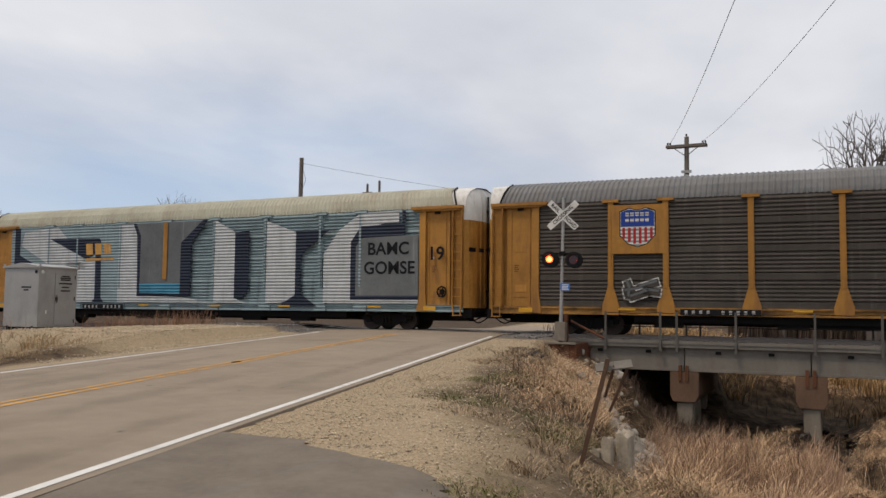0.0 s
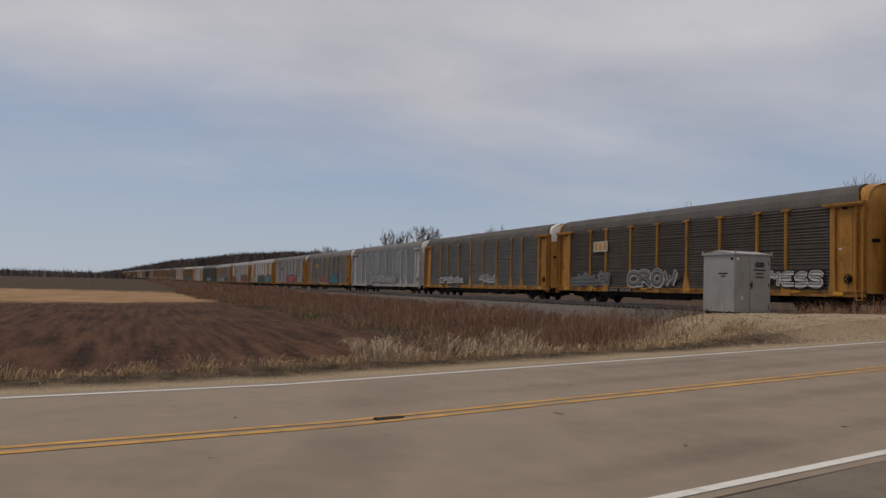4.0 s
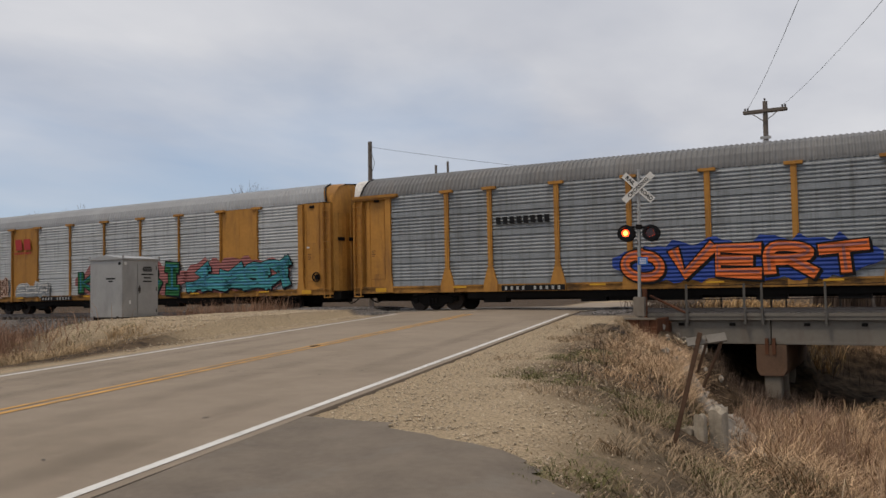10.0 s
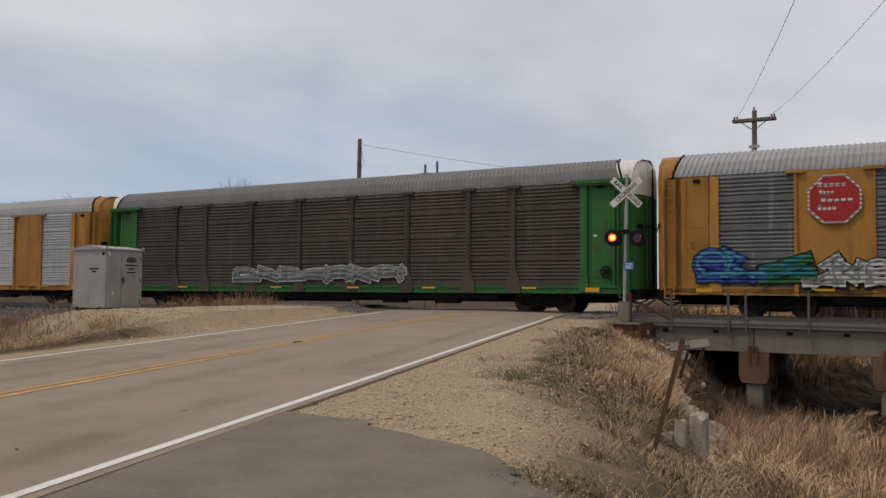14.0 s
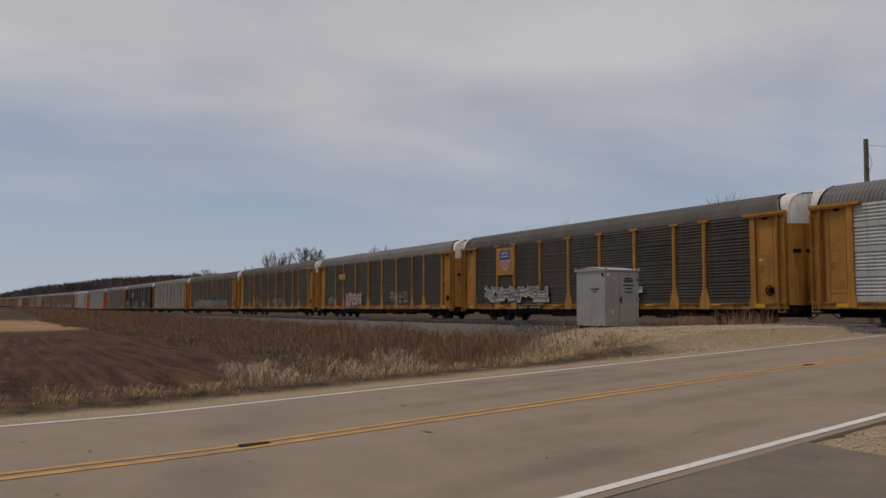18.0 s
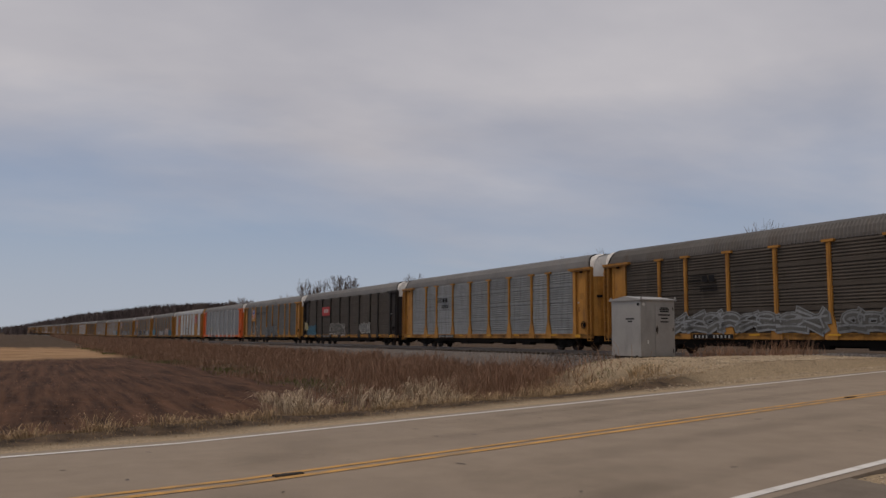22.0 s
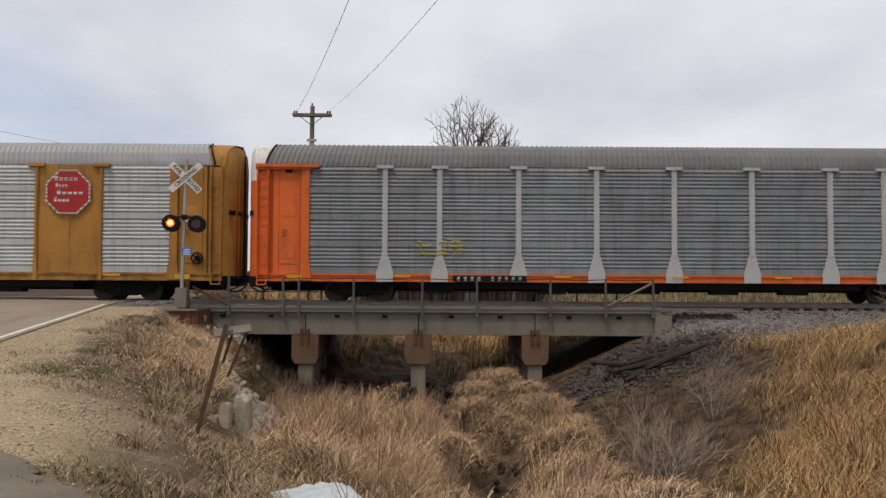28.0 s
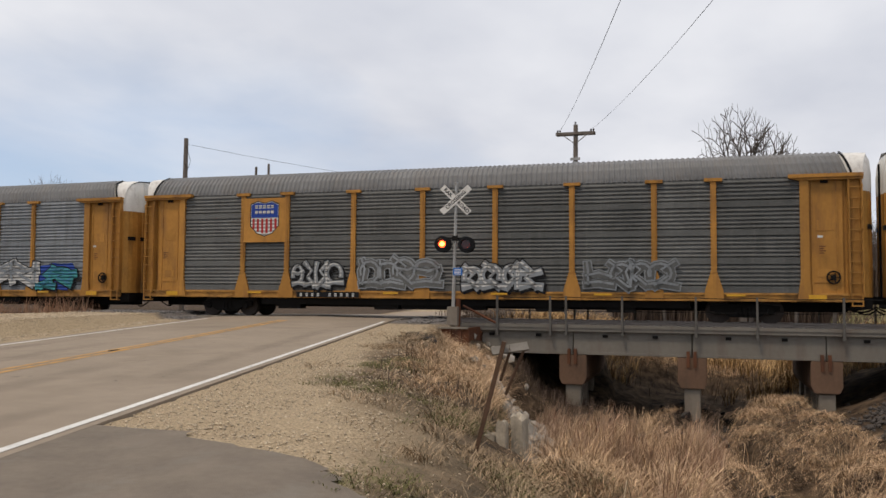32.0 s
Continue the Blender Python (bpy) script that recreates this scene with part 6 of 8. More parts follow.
x, y = patchy(2600, -9.0, 0.5, 6.0, 27, lambda x, y: off_riprap(x, y) * off_headwall(x, y) * smooth(-0.4, 0.9, past_edge(x, y) + 0.6 + 0.9 * wobble(x, y, 1.1)) * smooth(4.4, 2.6, past_edge(x, y)) * smooth(-0.2, 0.3, wobble(x, y, 1.9)) * 0.9)
tufts("turf_tufts", x, y, 28, 0.17, 0.13, 1.9, 0.95, 0.009, GREYGREEN, "low tufts of withered grass on the bank")
x, y = patchy(1300, -6.0, 0.6, 5.6, 17, lambda x, y: off_headwall(x, y) * smooth(-0.3, 0.8, past_edge(x, y) + 0.5 + 0.7 * wobble(x, y, 1.3)) * smooth(3.8, 1.8, past_edge(x, y)) * smooth(-0.1, 0.4, wobble(x, y, 0.8)))
tufts("green_tufts", x, y, 30, 0.17, 0.09, 1.7, 0.9, 0.007, GREEN, "low winter-green tufts on the bank")
x, y = patchy(1000, -3.4, 0.8, 6.3, 12, lambda x, y: off_headwall(x, y) * smooth(0.2, 1.0, past_edge(x, y)) * smooth(3.6, 2.6, past_edge(x, y)))
tufts("low_bank_turf", x, y, 28, 0.16, 0.13, 1.9, 0.9, 0.009, GREYGREEN, "thick low withered turf at the foot of the bank")
x, y = patchy(900, -3.4, 0.8, 6.3, 12, lambda x, y: off_headwall(x, y) * smooth(0.2, 1.0, past_edge(x, y)) * smooth(3.2, 2.2, past_edge(x, y)))
tufts("low_green_turf", x, y, 30, 0.16, 0.10, 1.7, 0.9, 0.007, GREEN, "thick winter-green turf at the foot of the bank")
# long straw laid over the shoulder of the bank
x, y = patchy(2600, -9.0, 3.0, 8.0, 27, lambda x, y: smooth(0.5, 1.6, past_edge(x, y) + 0.7 * wobble(x, y, 0.7)) * smooth(4.8, 3.0, past_edge(x, y)) * smooth(27, 24, y) * clumps(x, y, 0.8) * off_creek(x, y) * off_riprap(x, y) * off_headwall(x, y))
tufts("bank_straw", x, y, 64, 0.28, 0.26, 2.8, 0.95, 0.0075, STRAW, "long straw-coloured grass bent over the bank")
# tall grass in the creek
x, y = patchy(84000, -6.0, 2.0, 6.5, 24, lambda x, y: smooth(2.8, 3.8, past_edge(x, y) + 1.6 * smooth(11, 8, y)) * off_creek(x, y, 1.1) * smooth(-0.15, 0.4, wobble(x, y, 0.8)) * smooth(23, 17, y) * off_headwall(x, y))
blades("creek_reeds", x, y, RNG.uniform(0.2, 1.0, len(x)) * (1 - 0.3 * smooth(15, 22, y)), 0.0075, 0.85, RED_STRAW, "tall reddish dead grass in the creek", "reeds", wind=(0.3, -0.2))
x, y = patchy(900, -3.5, 4.0, 6.5, 24, lambda x, y: smooth(3.0, 4.2, past_edge(x, y) + 1.6 * smooth(11, 8, y)) * off_creek(x, y, 0.9) * smooth(-0.3, 0.35, wobble(x + 3, y, 1.1)) * smooth(22, 16, y + 1.2 * np.clip(x - 1.5, 0, 9)) * smooth(0.4, -0.5, x - 2.1 - 0.18 * (y - 13)) * off_headwall(x, y))
tufts("creek_straw", x, y, 90, 0.28, 0.62, 1.0, 0.7, 0.0075, STRAW, "tufts of tall dead grass beside the creek", "reeds")
# reeds on the steep bank below the broken stone
x, y = patchy(26000, -4.6, 0.2, 14.5, 24, lambda x, y: smooth(2.9, 3.5, past_edge(x, y)) * off_creek(x, y, 1.0) * clumps(x, y, 0.9, 0.15) * smooth(24.5, 21, y) * off_riprap(x, y) * smooth(0.7, 1.4, np.hypot((x + 1.2) / 0.8, (y - 21.0) / 1.6)))
blades("bank_reeds", x, y, RNG.uniform(0.3, 1.15, len(x)), 0.008, 0.7, RED_STRAW, "reddish dead reeds on the steep bank by the bridge", "reeds", wind=(0.2, -0.2))
# dark brush added to break up the slope where the hollow lies in shade
x, y = patchy(9000, -6.4, -0.6, 21.5, 31, lambda x, y: clumps(x, y, 0.8, 0.1) * off_creek(x, y, 0.9) * off_riprap(x, y))
blades("shaded_brush", x, y, RNG.uniform(0.15, 0.6, len(x)), 0.014, 0.9, TWIG, "dark brush added in place of the shade under the bridge", "brush")
# matted grass that hangs over the hummocks
hx, hy = [], []
rng_h = random.Random(3)
for a, b, r, h in HUMPS:
    for _ in range(int(9 * r * r * 2.2) + 4):
        t, q = rng_h.random() * 6.283, r * 0.8 * math.sqrt(rng_h.random())
        hx.append(a + q * math.cos(t))
        hy.append(b + q * math.sin(t))
tufts("hummock_grass", np.array(hx), np.array(hy), 50, 0.22, 0.14, 3.2, 2.2, 0.009, STRAW, "matted straw-coloured grass hanging over the hummocks")
x, y = patchy(150, -0.5, 3.2, 6.2, 8.6, lambda x, y: 0.5 + 0 * x)
tufts("pale_seed_grass", x, y, 9, 0.08, 0.58, 0.7, 0.6, 0.009, PALE, "pale nodding grass heads beside the ditch")
# grey brush and weed stalks between the hummocks and the golden bank
x, y = patchy(16000, 1.8, 8.5, 9, 23, lambda x, y: smooth(1.5, 0.7, np.abs(x - 3.3 - 0.27 * (y - 13) + 0.5 * wobble(x, y, 0.9))) * clumps(x, y, 1.1, 0.2))
blades("grey_brush", x, y, RNG.uniform(0.08, 0.5, len(x)), 0.008, 1.2, TWIG, "tangled grey-brown brush beside the creek", "brush")
x, y = patchy(260, -7.2, -3.4, 8.5, 16, lambda x, y: smooth(0.0, 0.6, past_edge(x, y)) * smooth(2.4, 1.2, past_edge(x, y)) * smooth(0.1, 0.5, wobble(x, y, 1.7)))
blades("dry_stalks", x, y, RNG.uniform(0.2, 0.5, len(x)), 0.016, 0.25, TWIG, "dry upright weed stalks at the edge of the shoulder", "weeds")
# golden weeds on the far bank
x, y = patchy(1500, 4.6, 21, 9, 26, lambda x, y: smooth(-0.3, 1.2, x - 4.6 - 0.42 * (y - 13) + 0.8 * wobble(x, y, 0.6)) * smooth(25.5, 22.5, y + 0.8 * wobble(x, y, 0.8)) * clumps(x, y, 0.8, 0.35))
tufts("golden_weeds", x, y, 110, 0.44, 0.46, 1.4, 0.9, 0.0085, GOLD, "thick golden dead weeds on the far bank", "weeds")
x, y = patchy(22000, 2.5, 26, 12, 28.4, lambda x, y: smooth(-1.6, -0.6, x - 4.6 - 0.42 * (y - 13) + 0.8 * wobble(x, y, 0.6) + 1.2) * smooth(2.6, 0.6, x - 4.6 - 0.42 * (y - 13) - 12 * smooth(22, 25, y)) * clumps(x, y, 0.9, 0.1) * smooth(28.6, 26.5, y))
blades("grey_weeds", x, y, RNG.uniform(0.15, 0.5, len(x)), 0.010, 1.0, TWIG, "thin grey-brown weeds below the ballast", "weeds")
# behind the bridge
x, y = patchy(1500, -9, 12, 35.2, 50, lambda x, y: smooth(-0.5, 0.4, wobble(x, y, 0.55)))
tufts("far_creek_grass", x, y, 22, 0.35, 0.75, 0.9, 0.6, 0.022, GOLD, "tall dead grass beyond the bridge", "reeds")
x, y = patchy(14000, -12, 14, 35, 54, lambda x, y: clumps(x, y, 0.4, 0.1))
blades("far_creek_brush", x, y, RNG.uniform(0.3, 0.8, len(x)), 0.02, 0.7, TWIG, "dull brush beyond the bridge", "brush")
x, y = patchy(60000, 5, 70, 36, 74, lambda x, y: clumps(x, y, 0.4, 0.2))
blades("far_side_grass", x, y, RNG.uniform(0.2, 0.5, len(x)), 0.05, 0.7, PASTURE, "pale green pasture grass beyond the railway")
# brown prairie strip between road and railway
x, y = patchy(400000, -150, -17.5, 0, 29.5, lambda x, y: smooth(8.4, 10.4, -road_u(x, y) + 0.8 * wobble(x, y, 0.6)) * smooth(0.8, -1.2, track_y(x) - y - field_edge(x) + 1.2 * wobble(x, y, 0.35)) * (track_y(x) - y > 2.9) * clumps(x, y, 0.5, 0.25) * np.clip(36 / np.hypot(x + 0, y), 0.22, 1) * (1 - np.exp(-(((x + 22.5) / 4.6) ** 2 + ((y - 19.4) / 3.2) ** 2) ** 2)))
blades("prairie_strip", x, y, RNG.uniform(0.35, 1.35, len(x)) * (0.55 + 0.55 * clumps(x, y, 0.45, 0.1)) * (1 - 0.35 * smooth(6.5, 3, track_y(x) - y)) * (1 - 0.45 * smooth(15, 21, track_y(x) - y)), 0.010 + 0.0003 * np.abs(x), 1.0, BROWN_GRASS, "tall brown dead grass between field and railway")
def lu(x, y):
    return -road_u(x, y)


x, y = patchy(1200, -90, -14, -8, 17, lambda x, y: smooth(5.8, 7.2, lu(x, y) + 0.6 * wobble(x, y, 0.8)) * smooth(13.5, 9.0, lu(x, y) + 1.6 * wobble(x, y, 0.5)) * clumps(x, y, 0.7, 0.25) * smooth(17.5, 14, y))
tufts("verge_tufts", x, y, 30, 0.24, 0.30, 0.9, 0.6, 0.009, VERGE, "straw-coloured verge grass beside the road")
x, y = patchy(150, -40, -22, 6, 13.5, lambda x, y: smooth(9.0, 10, lu(x, y)) * smooth(21, 13, lu(x, y)) * smooth(-0.2, 0.4, wobble(x, y, 0.7)))
tufts("bright_tufts", x, y, 60, 0.30, 0.62, 0.9, 0.6, 0.012, PALE, "bright straw tufts in the ditch")
x, y = patchy(26000, -130, -20, 2, 19, lambda x, y: smooth(1.9, 0.6, np.abs(track_y(x) - y - field_edge(x) + 0.2 - 0.8 * wobble(x, y, 0.2))) * smooth(-0.5, 0.4, wobble(x, y, 0.35)))
blades("ditch_green", x, y, RNG.uniform(0.12, 0.35, len(x)), 0.02 + 0.0004 * np.abs(x), 0.7, GREEN, "thin green grass along the field edge")
def along(n, u0, u1, y0, y1):
    """Random spots in a strip beside the road."""
    y = RNG.uniform(y0, y1, n)
    u = RNG.uniform(u0, u1, n)
    return u / 0.9735 - 8.2 - 0.235 * y, y


x, y = along(60000, -8.4, -4.3, -14, 18)
ok = RNG.random(len(x)) < smooth(4.3, 4.9, lu(x, y) + 0.25 * wobble(x, y, 2.0)) * clumps(x, y, 1.2, 0.45) * smooth(19, 14, y)
x, y = x[ok], y[ok]
blades("verge_mown", x, y, RNG.uniform(0.03, 0.13, len(x)) * (0.6 + 0.4 * smooth(5, 6.5, lu(x, y))), 0.012, 1.0, VERGE, "short dead grass along the road edge")
x, y = along(700, -11.5, -5.6, -16, 14)
tufts("verge_clumps", x, y, 24, 0.22, 0.20, 1.0, 0.6, 0.010, VERGE, "clumps of straw grass between road and field")
x, y = patchy(42000, -480, -140, 8, 27, lambda x, y: (track_y(x) - y > 3.5) * clumps(x, y, 0.2, 0.4))
blades("far_prairie_strip", x, y, RNG.uniform(0.6, 1.4, len(x)), 0.14, 0.5, BROWN_GRASS, "brown dead grass along the far railway")
x, y = patchy(420, -31, -17, 12.5, 18.6, lambda x, y: smooth(0.2, 1.0, np.hypot((x + 22.5) / 4.5, (y - 19.5) / 3.2) - 0.55) * smooth(6.5, 8, lu(x, y)) * clumps(x, y, 1.0, 0.3))
tufts("pad_weeds", x, y, 34, 0.2, 0.28, 1.0, 0.6, 0.010, VERGE, "dry straw tufts on the slope of the gravel pad", "weeds")
x, y = patchy(5000, -30, -19, 12.5, 18, lambda x, y: smooth(7.0, 8.5, lu(x, y)) * smooth(0.1, 0.5, wobble(x, y, 1.1)))
blades("pad_green", x, y, RNG.uniform(0.06, 0.2, len(x)), 0.011, 0.9, GREEN, "green weeds on the slope of the gravel pad", "weeds")
# clods and trash left on the ploughed field
x, y = patchy(30000, -80, -14, -24, 14, lambda x, y: smooth(10.5, 12.5, lu(x, y)) * (track_y(x) - y > field_edge(x)) * clumps(x, y, 0.3, 0.05))
blades("field_stubble", x, y, RNG.uniform(0.02, 0.07, len(x)), 0.03, 1.6, BROWN_GRASS, "crushed stalks on the ploughed field")

# loose stones on shoulder, pad and ballast
def pebbles(name, x, y, r, mat, label):
    n = len(x)
    z = ground(x, y)
    d = np.array([(1, 0, 0), (0, 1, 0), (-1, 0, 0), (0, -1, 0), (0, 0, 0.75), (0, 0, -0.6)], float)
    V = d[None] * r[:, None, None] * RNG.uniform(0.6, 1.25, (n, 6, 1))
    a = RNG.random(n) * 6.28
    c, s = np.cos(a)[:, None], np.sin(a)[:, None]
    V = np.stack([V[..., 0] * c - V[..., 1] * s, V[..., 0] * s + V[..., 1] * c, V[..., 2]], -1) + np.stack([x, y, z + 0.25 * r], -1)[:, None]
    f = np.array([(0, 1, 4), (1, 2, 4), (2, 3, 4), (3, 0, 4), (1, 0, 5), (2, 1, 5), (3, 2, 5), (0, 3, 5)])
    loops = (6 * np.arange(n)[:, None, None] + f[None]).reshape(-1)
    me = bpy.data.meshes.new(name)
    me.vertices.add(6 * n)
    me.vertices.foreach_set("co", V.reshape(-1).astype(np.float32))
    me.loops.add(24 * n)
    me.loops.foreach_set("vertex_index", loops.astype(np.int32))
    me.polygons.add(8 * n)
    me.polygons.foreach_set("loop_start", (3 * np.arange(8 * n)).astype(np.int32))
    me.update(calc_edges=True)
    me.validate()
    return tagged(place(name, me, mat), label, "gravel", kind="stuff")


GRAVEL = shader("loose_gravel", (0.42, 0.345, 0.25), 0.9, var=0.2, scale=4.0, island=0.28)
BALLAST = shader("railway_ballast", (0.15, 0.14, 0.135), 0.9, var=0.25, scale=4.0, island=0.5)
x, y = patchy(95000, -11, 1.0, 3.0, 27, lambda x, y: smooth(3.75, 4.0, road_u(x, y)) * smooth(8.0, 6.0, road_u(x, y) + 0.5 * wobble(x, y, 1.2)) * np.clip(14 / (y + 4), 0.3, 1))
blade_free = (x < np.interp(y, ry, rx) - 0.1) & (y < 7.4)
inset = np.interp(y, ry, rx) - x
keep = ~blade_free | (RNG.random(len(x)) < 0.16 + 0.75 * np.exp(-np.abs(inset) / 0.28))
pebbles("shoulder_gravel", x[keep], y[keep], 0.005 + 0.020 * RNG.random(keep.sum()) ** 2.2, GRAVEL, "loose tan gravel on the road shoulder")
x, y = patchy(30000, -8.6, -1.8, 13, 28.4, lambda x, y: smooth(0.75, 0.2, np.abs(x + 7.15 - 0.3425 * (28.2 - y))) * clumps(x, y, 1.4, 0.25) * 0.5)
x2 = RNG.uniform(0, 1, 900)
y2 = RNG.normal(0, 1, 900) * 0.16 * (1.2 - np.abs(2 * x2 - 1))
pebbles("asphalt_crumbs", -8.05 + 1.45 * x2 + 0.86 * y2, 22.5 - 2.3 * x2 + 0.5 * y2, RNG.uniform(0.03, 0.08, 900), M["old_wood"], "dark crumbs of broken asphalt slumped down the shoulder")
xr, yr = 6.4 + RNG.normal(0, 1.3, 4200), 25.6 + RNG.normal(0, 1.2, 4200)
pebbles("heap_rubble", xr, yr, 0.025 + 0.09 * RNG.random(4200) ** 2, RUBBLE, "dark broken rubble and dirt below the bridge end")
pebbles("bank_rubble", x, y, 0.02 + 0.08 * RNG.random(len(x)) ** 2, GRAVEL, "pale broken rubble down the bank")
x, y = patchy(22000, -30, -9, 13, 29, lambda x, y: zones(x, y)[0] * (road_u(x, y) < -4.4))
pebbles("pad_gravel", x, y, RNG.uniform(0.012, 0.04, len(x)), GRAVEL, "loose tan gravel on the pad by the crossing")
x, y = patchy(40000, -45, 28, 28.0, 36.2, lambda x, y: (np.abs(y - track_y(x)) < 4.2) * ((x < BRIDGE[0] - 0.8) | (x > BRIDGE[1] - 0.6)) * (np.abs(road_u(x, y)) > 4.4))
x2, y2 = patchy(34000, 8.4, 34, 24.5, 29.5, lambda x, y: zones(x, y)[3] * 0.9)
pebbles("bank_ballast", x2, y2, RNG.uniform(0.03, 0.09, len(x2)), BALLAST, "grey crushed stone spilled down the railway bank")
pebbles("ballast_stones", x, y, RNG.uniform(0.03, 0.075, len(x)), BALLAST, "grey crushed stone ballast beside the rails")
x, y = patchy(9000, -8.6, 7.8, 29.6, 34.9, lambda x, y: np.abs(y - track_y(x)) < 2.45)
ob = pebbles("deck_ballast", x, y, RNG.uniform(0.03, 0.07, len(x)), BALLAST, "grey ballast on the bridge deck")
co = np.empty(len(ob.data.vertices) * 3, np.float32)
ob.data.vertices.foreach_get("co", co)
co = co.reshape(-1, 6, 3)
co[:, :, 2] += (0.44 - co[:, :, 2].mean(1))[:, None] + RNG.uniform(0, 0.14, (len(co), 1))
ob.data.vertices.foreach_set("co", co.reshape(-1))
ob.data.update()


# ---- trees
def branch(g, p, d, length, r, depth, rng, spread_, droop, sides, split=(2, 3), least=0.0):
    r = max(r, least)
    segs = 3 if depth > 2 else 2
    q = p
    for k in range(segs):
        d2 = (d + Vector((rng.gauss(0, 0.16), rng.gauss(0, 0.16), rng.gauss(0.02, 0.12)))).normalized()
        e = q + d2 * length / segs
        r2 = r * (1 - 0.28 * (k + 1) / segs)
        g.tube(q, e, r * (1 - 0.28 * k / segs), r2, sides if depth > 1 else 3, False)
        q, d = e, d2
        if depth > 0 and depth < 4 and k < segs - 1 and rng.random() < 0.6:
            s = d.orthogonal()
            s.rotate(Matrix.Rotation(rng.random() * 6.28, 3, d))
            branch(g, q, (d * 0.5 + s.normalized() * 0.9 + Vector((0, 0, 0.15))).normalized(), length * 0.6, r2 * 0.5, depth - 1, rng, spread_, droop, sides, split, least)
    if depth == 0:
        return
    for k in range(rng.randint(*split)):
        s = d.orthogonal().normalized()
        s.rotate(Matrix.Rotation(k * 2.4 + rng.uniform(-0.5, 0.5), 3, d))
        nd = (d + s * rng.uniform(0.55, 1.0) * spread_ + Vector((0, 0, 0.12 - droop))).normalized()
        branch(g, q, nd, length * rng.uniform(0.68, 0.86), r * rng.uniform(0.52, 0.68), depth - 1, rng, spread_, droop, sides, split, least)


def bare_tree(x, y, base, height, trunk, seed, label, depth=5, spread_=0.9, mat="bark", name="bare_tree", first=0.42, limb=0.2, least=0.0, width=0.0, bold=0.55):
    rng = random.Random(seed)
    t = thing(name, label, "tree", pose(x, y, base))
    g = Geo()
    p = Vector((0, 0, 0))
    H = height * first
    for k in range(4):
        e = p + Vector((rng.gauss(0, 0.05), rng.gauss(0, 0.05), 1)) * H / 4
        g.tube(p, e, trunk * (1.15 - 0.1 * k), trunk * (1.15 - 0.1 * (k + 1)), 9, False)
        p = e
    c = Geo()
    for k in range(4 if bold < 0.6 else 3):
        a = k * (1.6 if bold < 0.6 else 2.1) + rng.uniform(-0.4, 0.4)
        nd = Vector((math.cos(a) * spread_ * 0.75, math.sin(a) * spread_ * 0.75, 1.0)).normalized()
        branch(c, p, nd, height * limb, trunk * bold, depth - 1, rng, spread_, 0.02, 5, least=least)
    # bring the tree to its true height and spread
    kz = height / max(v[2] for v in c.v)
    wide_now = max(v[0] for v in c.v) - min(v[0] for v in c.v)
    kx = kz if not width else width / wide_now
    g.v = [(x_, y_, z_ * kz) for x_, y_, z_ in g.v]
    c.v = [(p.x + (x_ - p.x) * kx, p.y + (y_ - p.y) * kx, z_ * kz) for x_, y_, z_ in c.v]
    part("trunk", g, M[mat], t)
    part("crown", c, M[mat], t)
    return t


bare_tree(2.6, 71, -1.2, 18.4, 0.50, 21, "large bare cottonwood tree beyond the bridge", 6, 0.95, first=0.36, limb=0.15, least=0.02, width=8.6, bold=0.72)
bare_tree(-1.5, 76, -1.2, 12.5, 0.22, 4, "slender bare tree beside the large one", 5, 0.6)
for k, (x, y, h) in enumerate(((8.5, 66, 9.5), (12.5, 70, 9.0), (17, 64, 8.5), (22, 68, 9.0), (28, 66, 8.0), (5.5, 62, 8.0), (-3.5, 68, 7.5), (34, 70, 9.0))):
    bare_tree(x, y, -1.0, h, 0.13, 40 + k, "bare scrubby tree in the thicket behind the railway", 5, 0.75)
x, y = patchy(42000, -8, 42, 72, 86, lambda x, y: clumps(x, y, 0.3, 0.25))
blades("thicket_brush", x, y, RNG.uniform(2.5, 8.0, len(x)), 0.08, 0.35, TWIG, "dense bare grey brush behind the railway", "brush")


def far_tree(x, y, base, h, w, seed):
    """A bare tree far away: upright limbs that fork into a rounded head."""
    t = bare_tree(x, y, base, h, h * 0.014, seed, "bare deciduous tree far beyond the railway", 5, 0.75 * min(1.1, w / h + 0.25), "bark_far", "distant_tree", 0.30, 0.155, 0.00020 * math.hypot(x, y), w)
    tagged(t, group="distant trees")


k = 0
for yaw, elev, dist, w in ((73.3, 3.7, 230, 0.6), (72.3, 3.6, 240, 0.5), (71.0, 3.95, 235, 0.6), (66.1, 4.15, 250, 1.0), (67.0, 3.6, 255, 0.8), (55.2, 5.3, 190, 0.9), (54.2, 5.85, 185, 1.0), (53.2, 5.5, 188, 0.9), (50.2, 5.3, 195, 0.7),
                          (47.2, 5.6, 190, 0.8), (43.9, 6.6, 165, 0.7), (42.7, 7.5, 160, 0.9), (41.8, 7.0, 165, 0.7), (77.6, 2.35, 420, 1.1), (76.9, 2.2, 430, 0.8), (74.3, 2.6, 330, 0.9), (80.0, 1.95, 520, 0.9), (59.5, 4.3, 240, 0.6), (62.4, 3.7, 270, 0.7)):
    h = dist * math.tan(radians(elev)) + 2.5
    far_tree(-dist * math.sin(radians(yaw)), dist * math.cos(radians(yaw)), -0.9, h, h * w * 0.75, 100 + k)
    k += 1

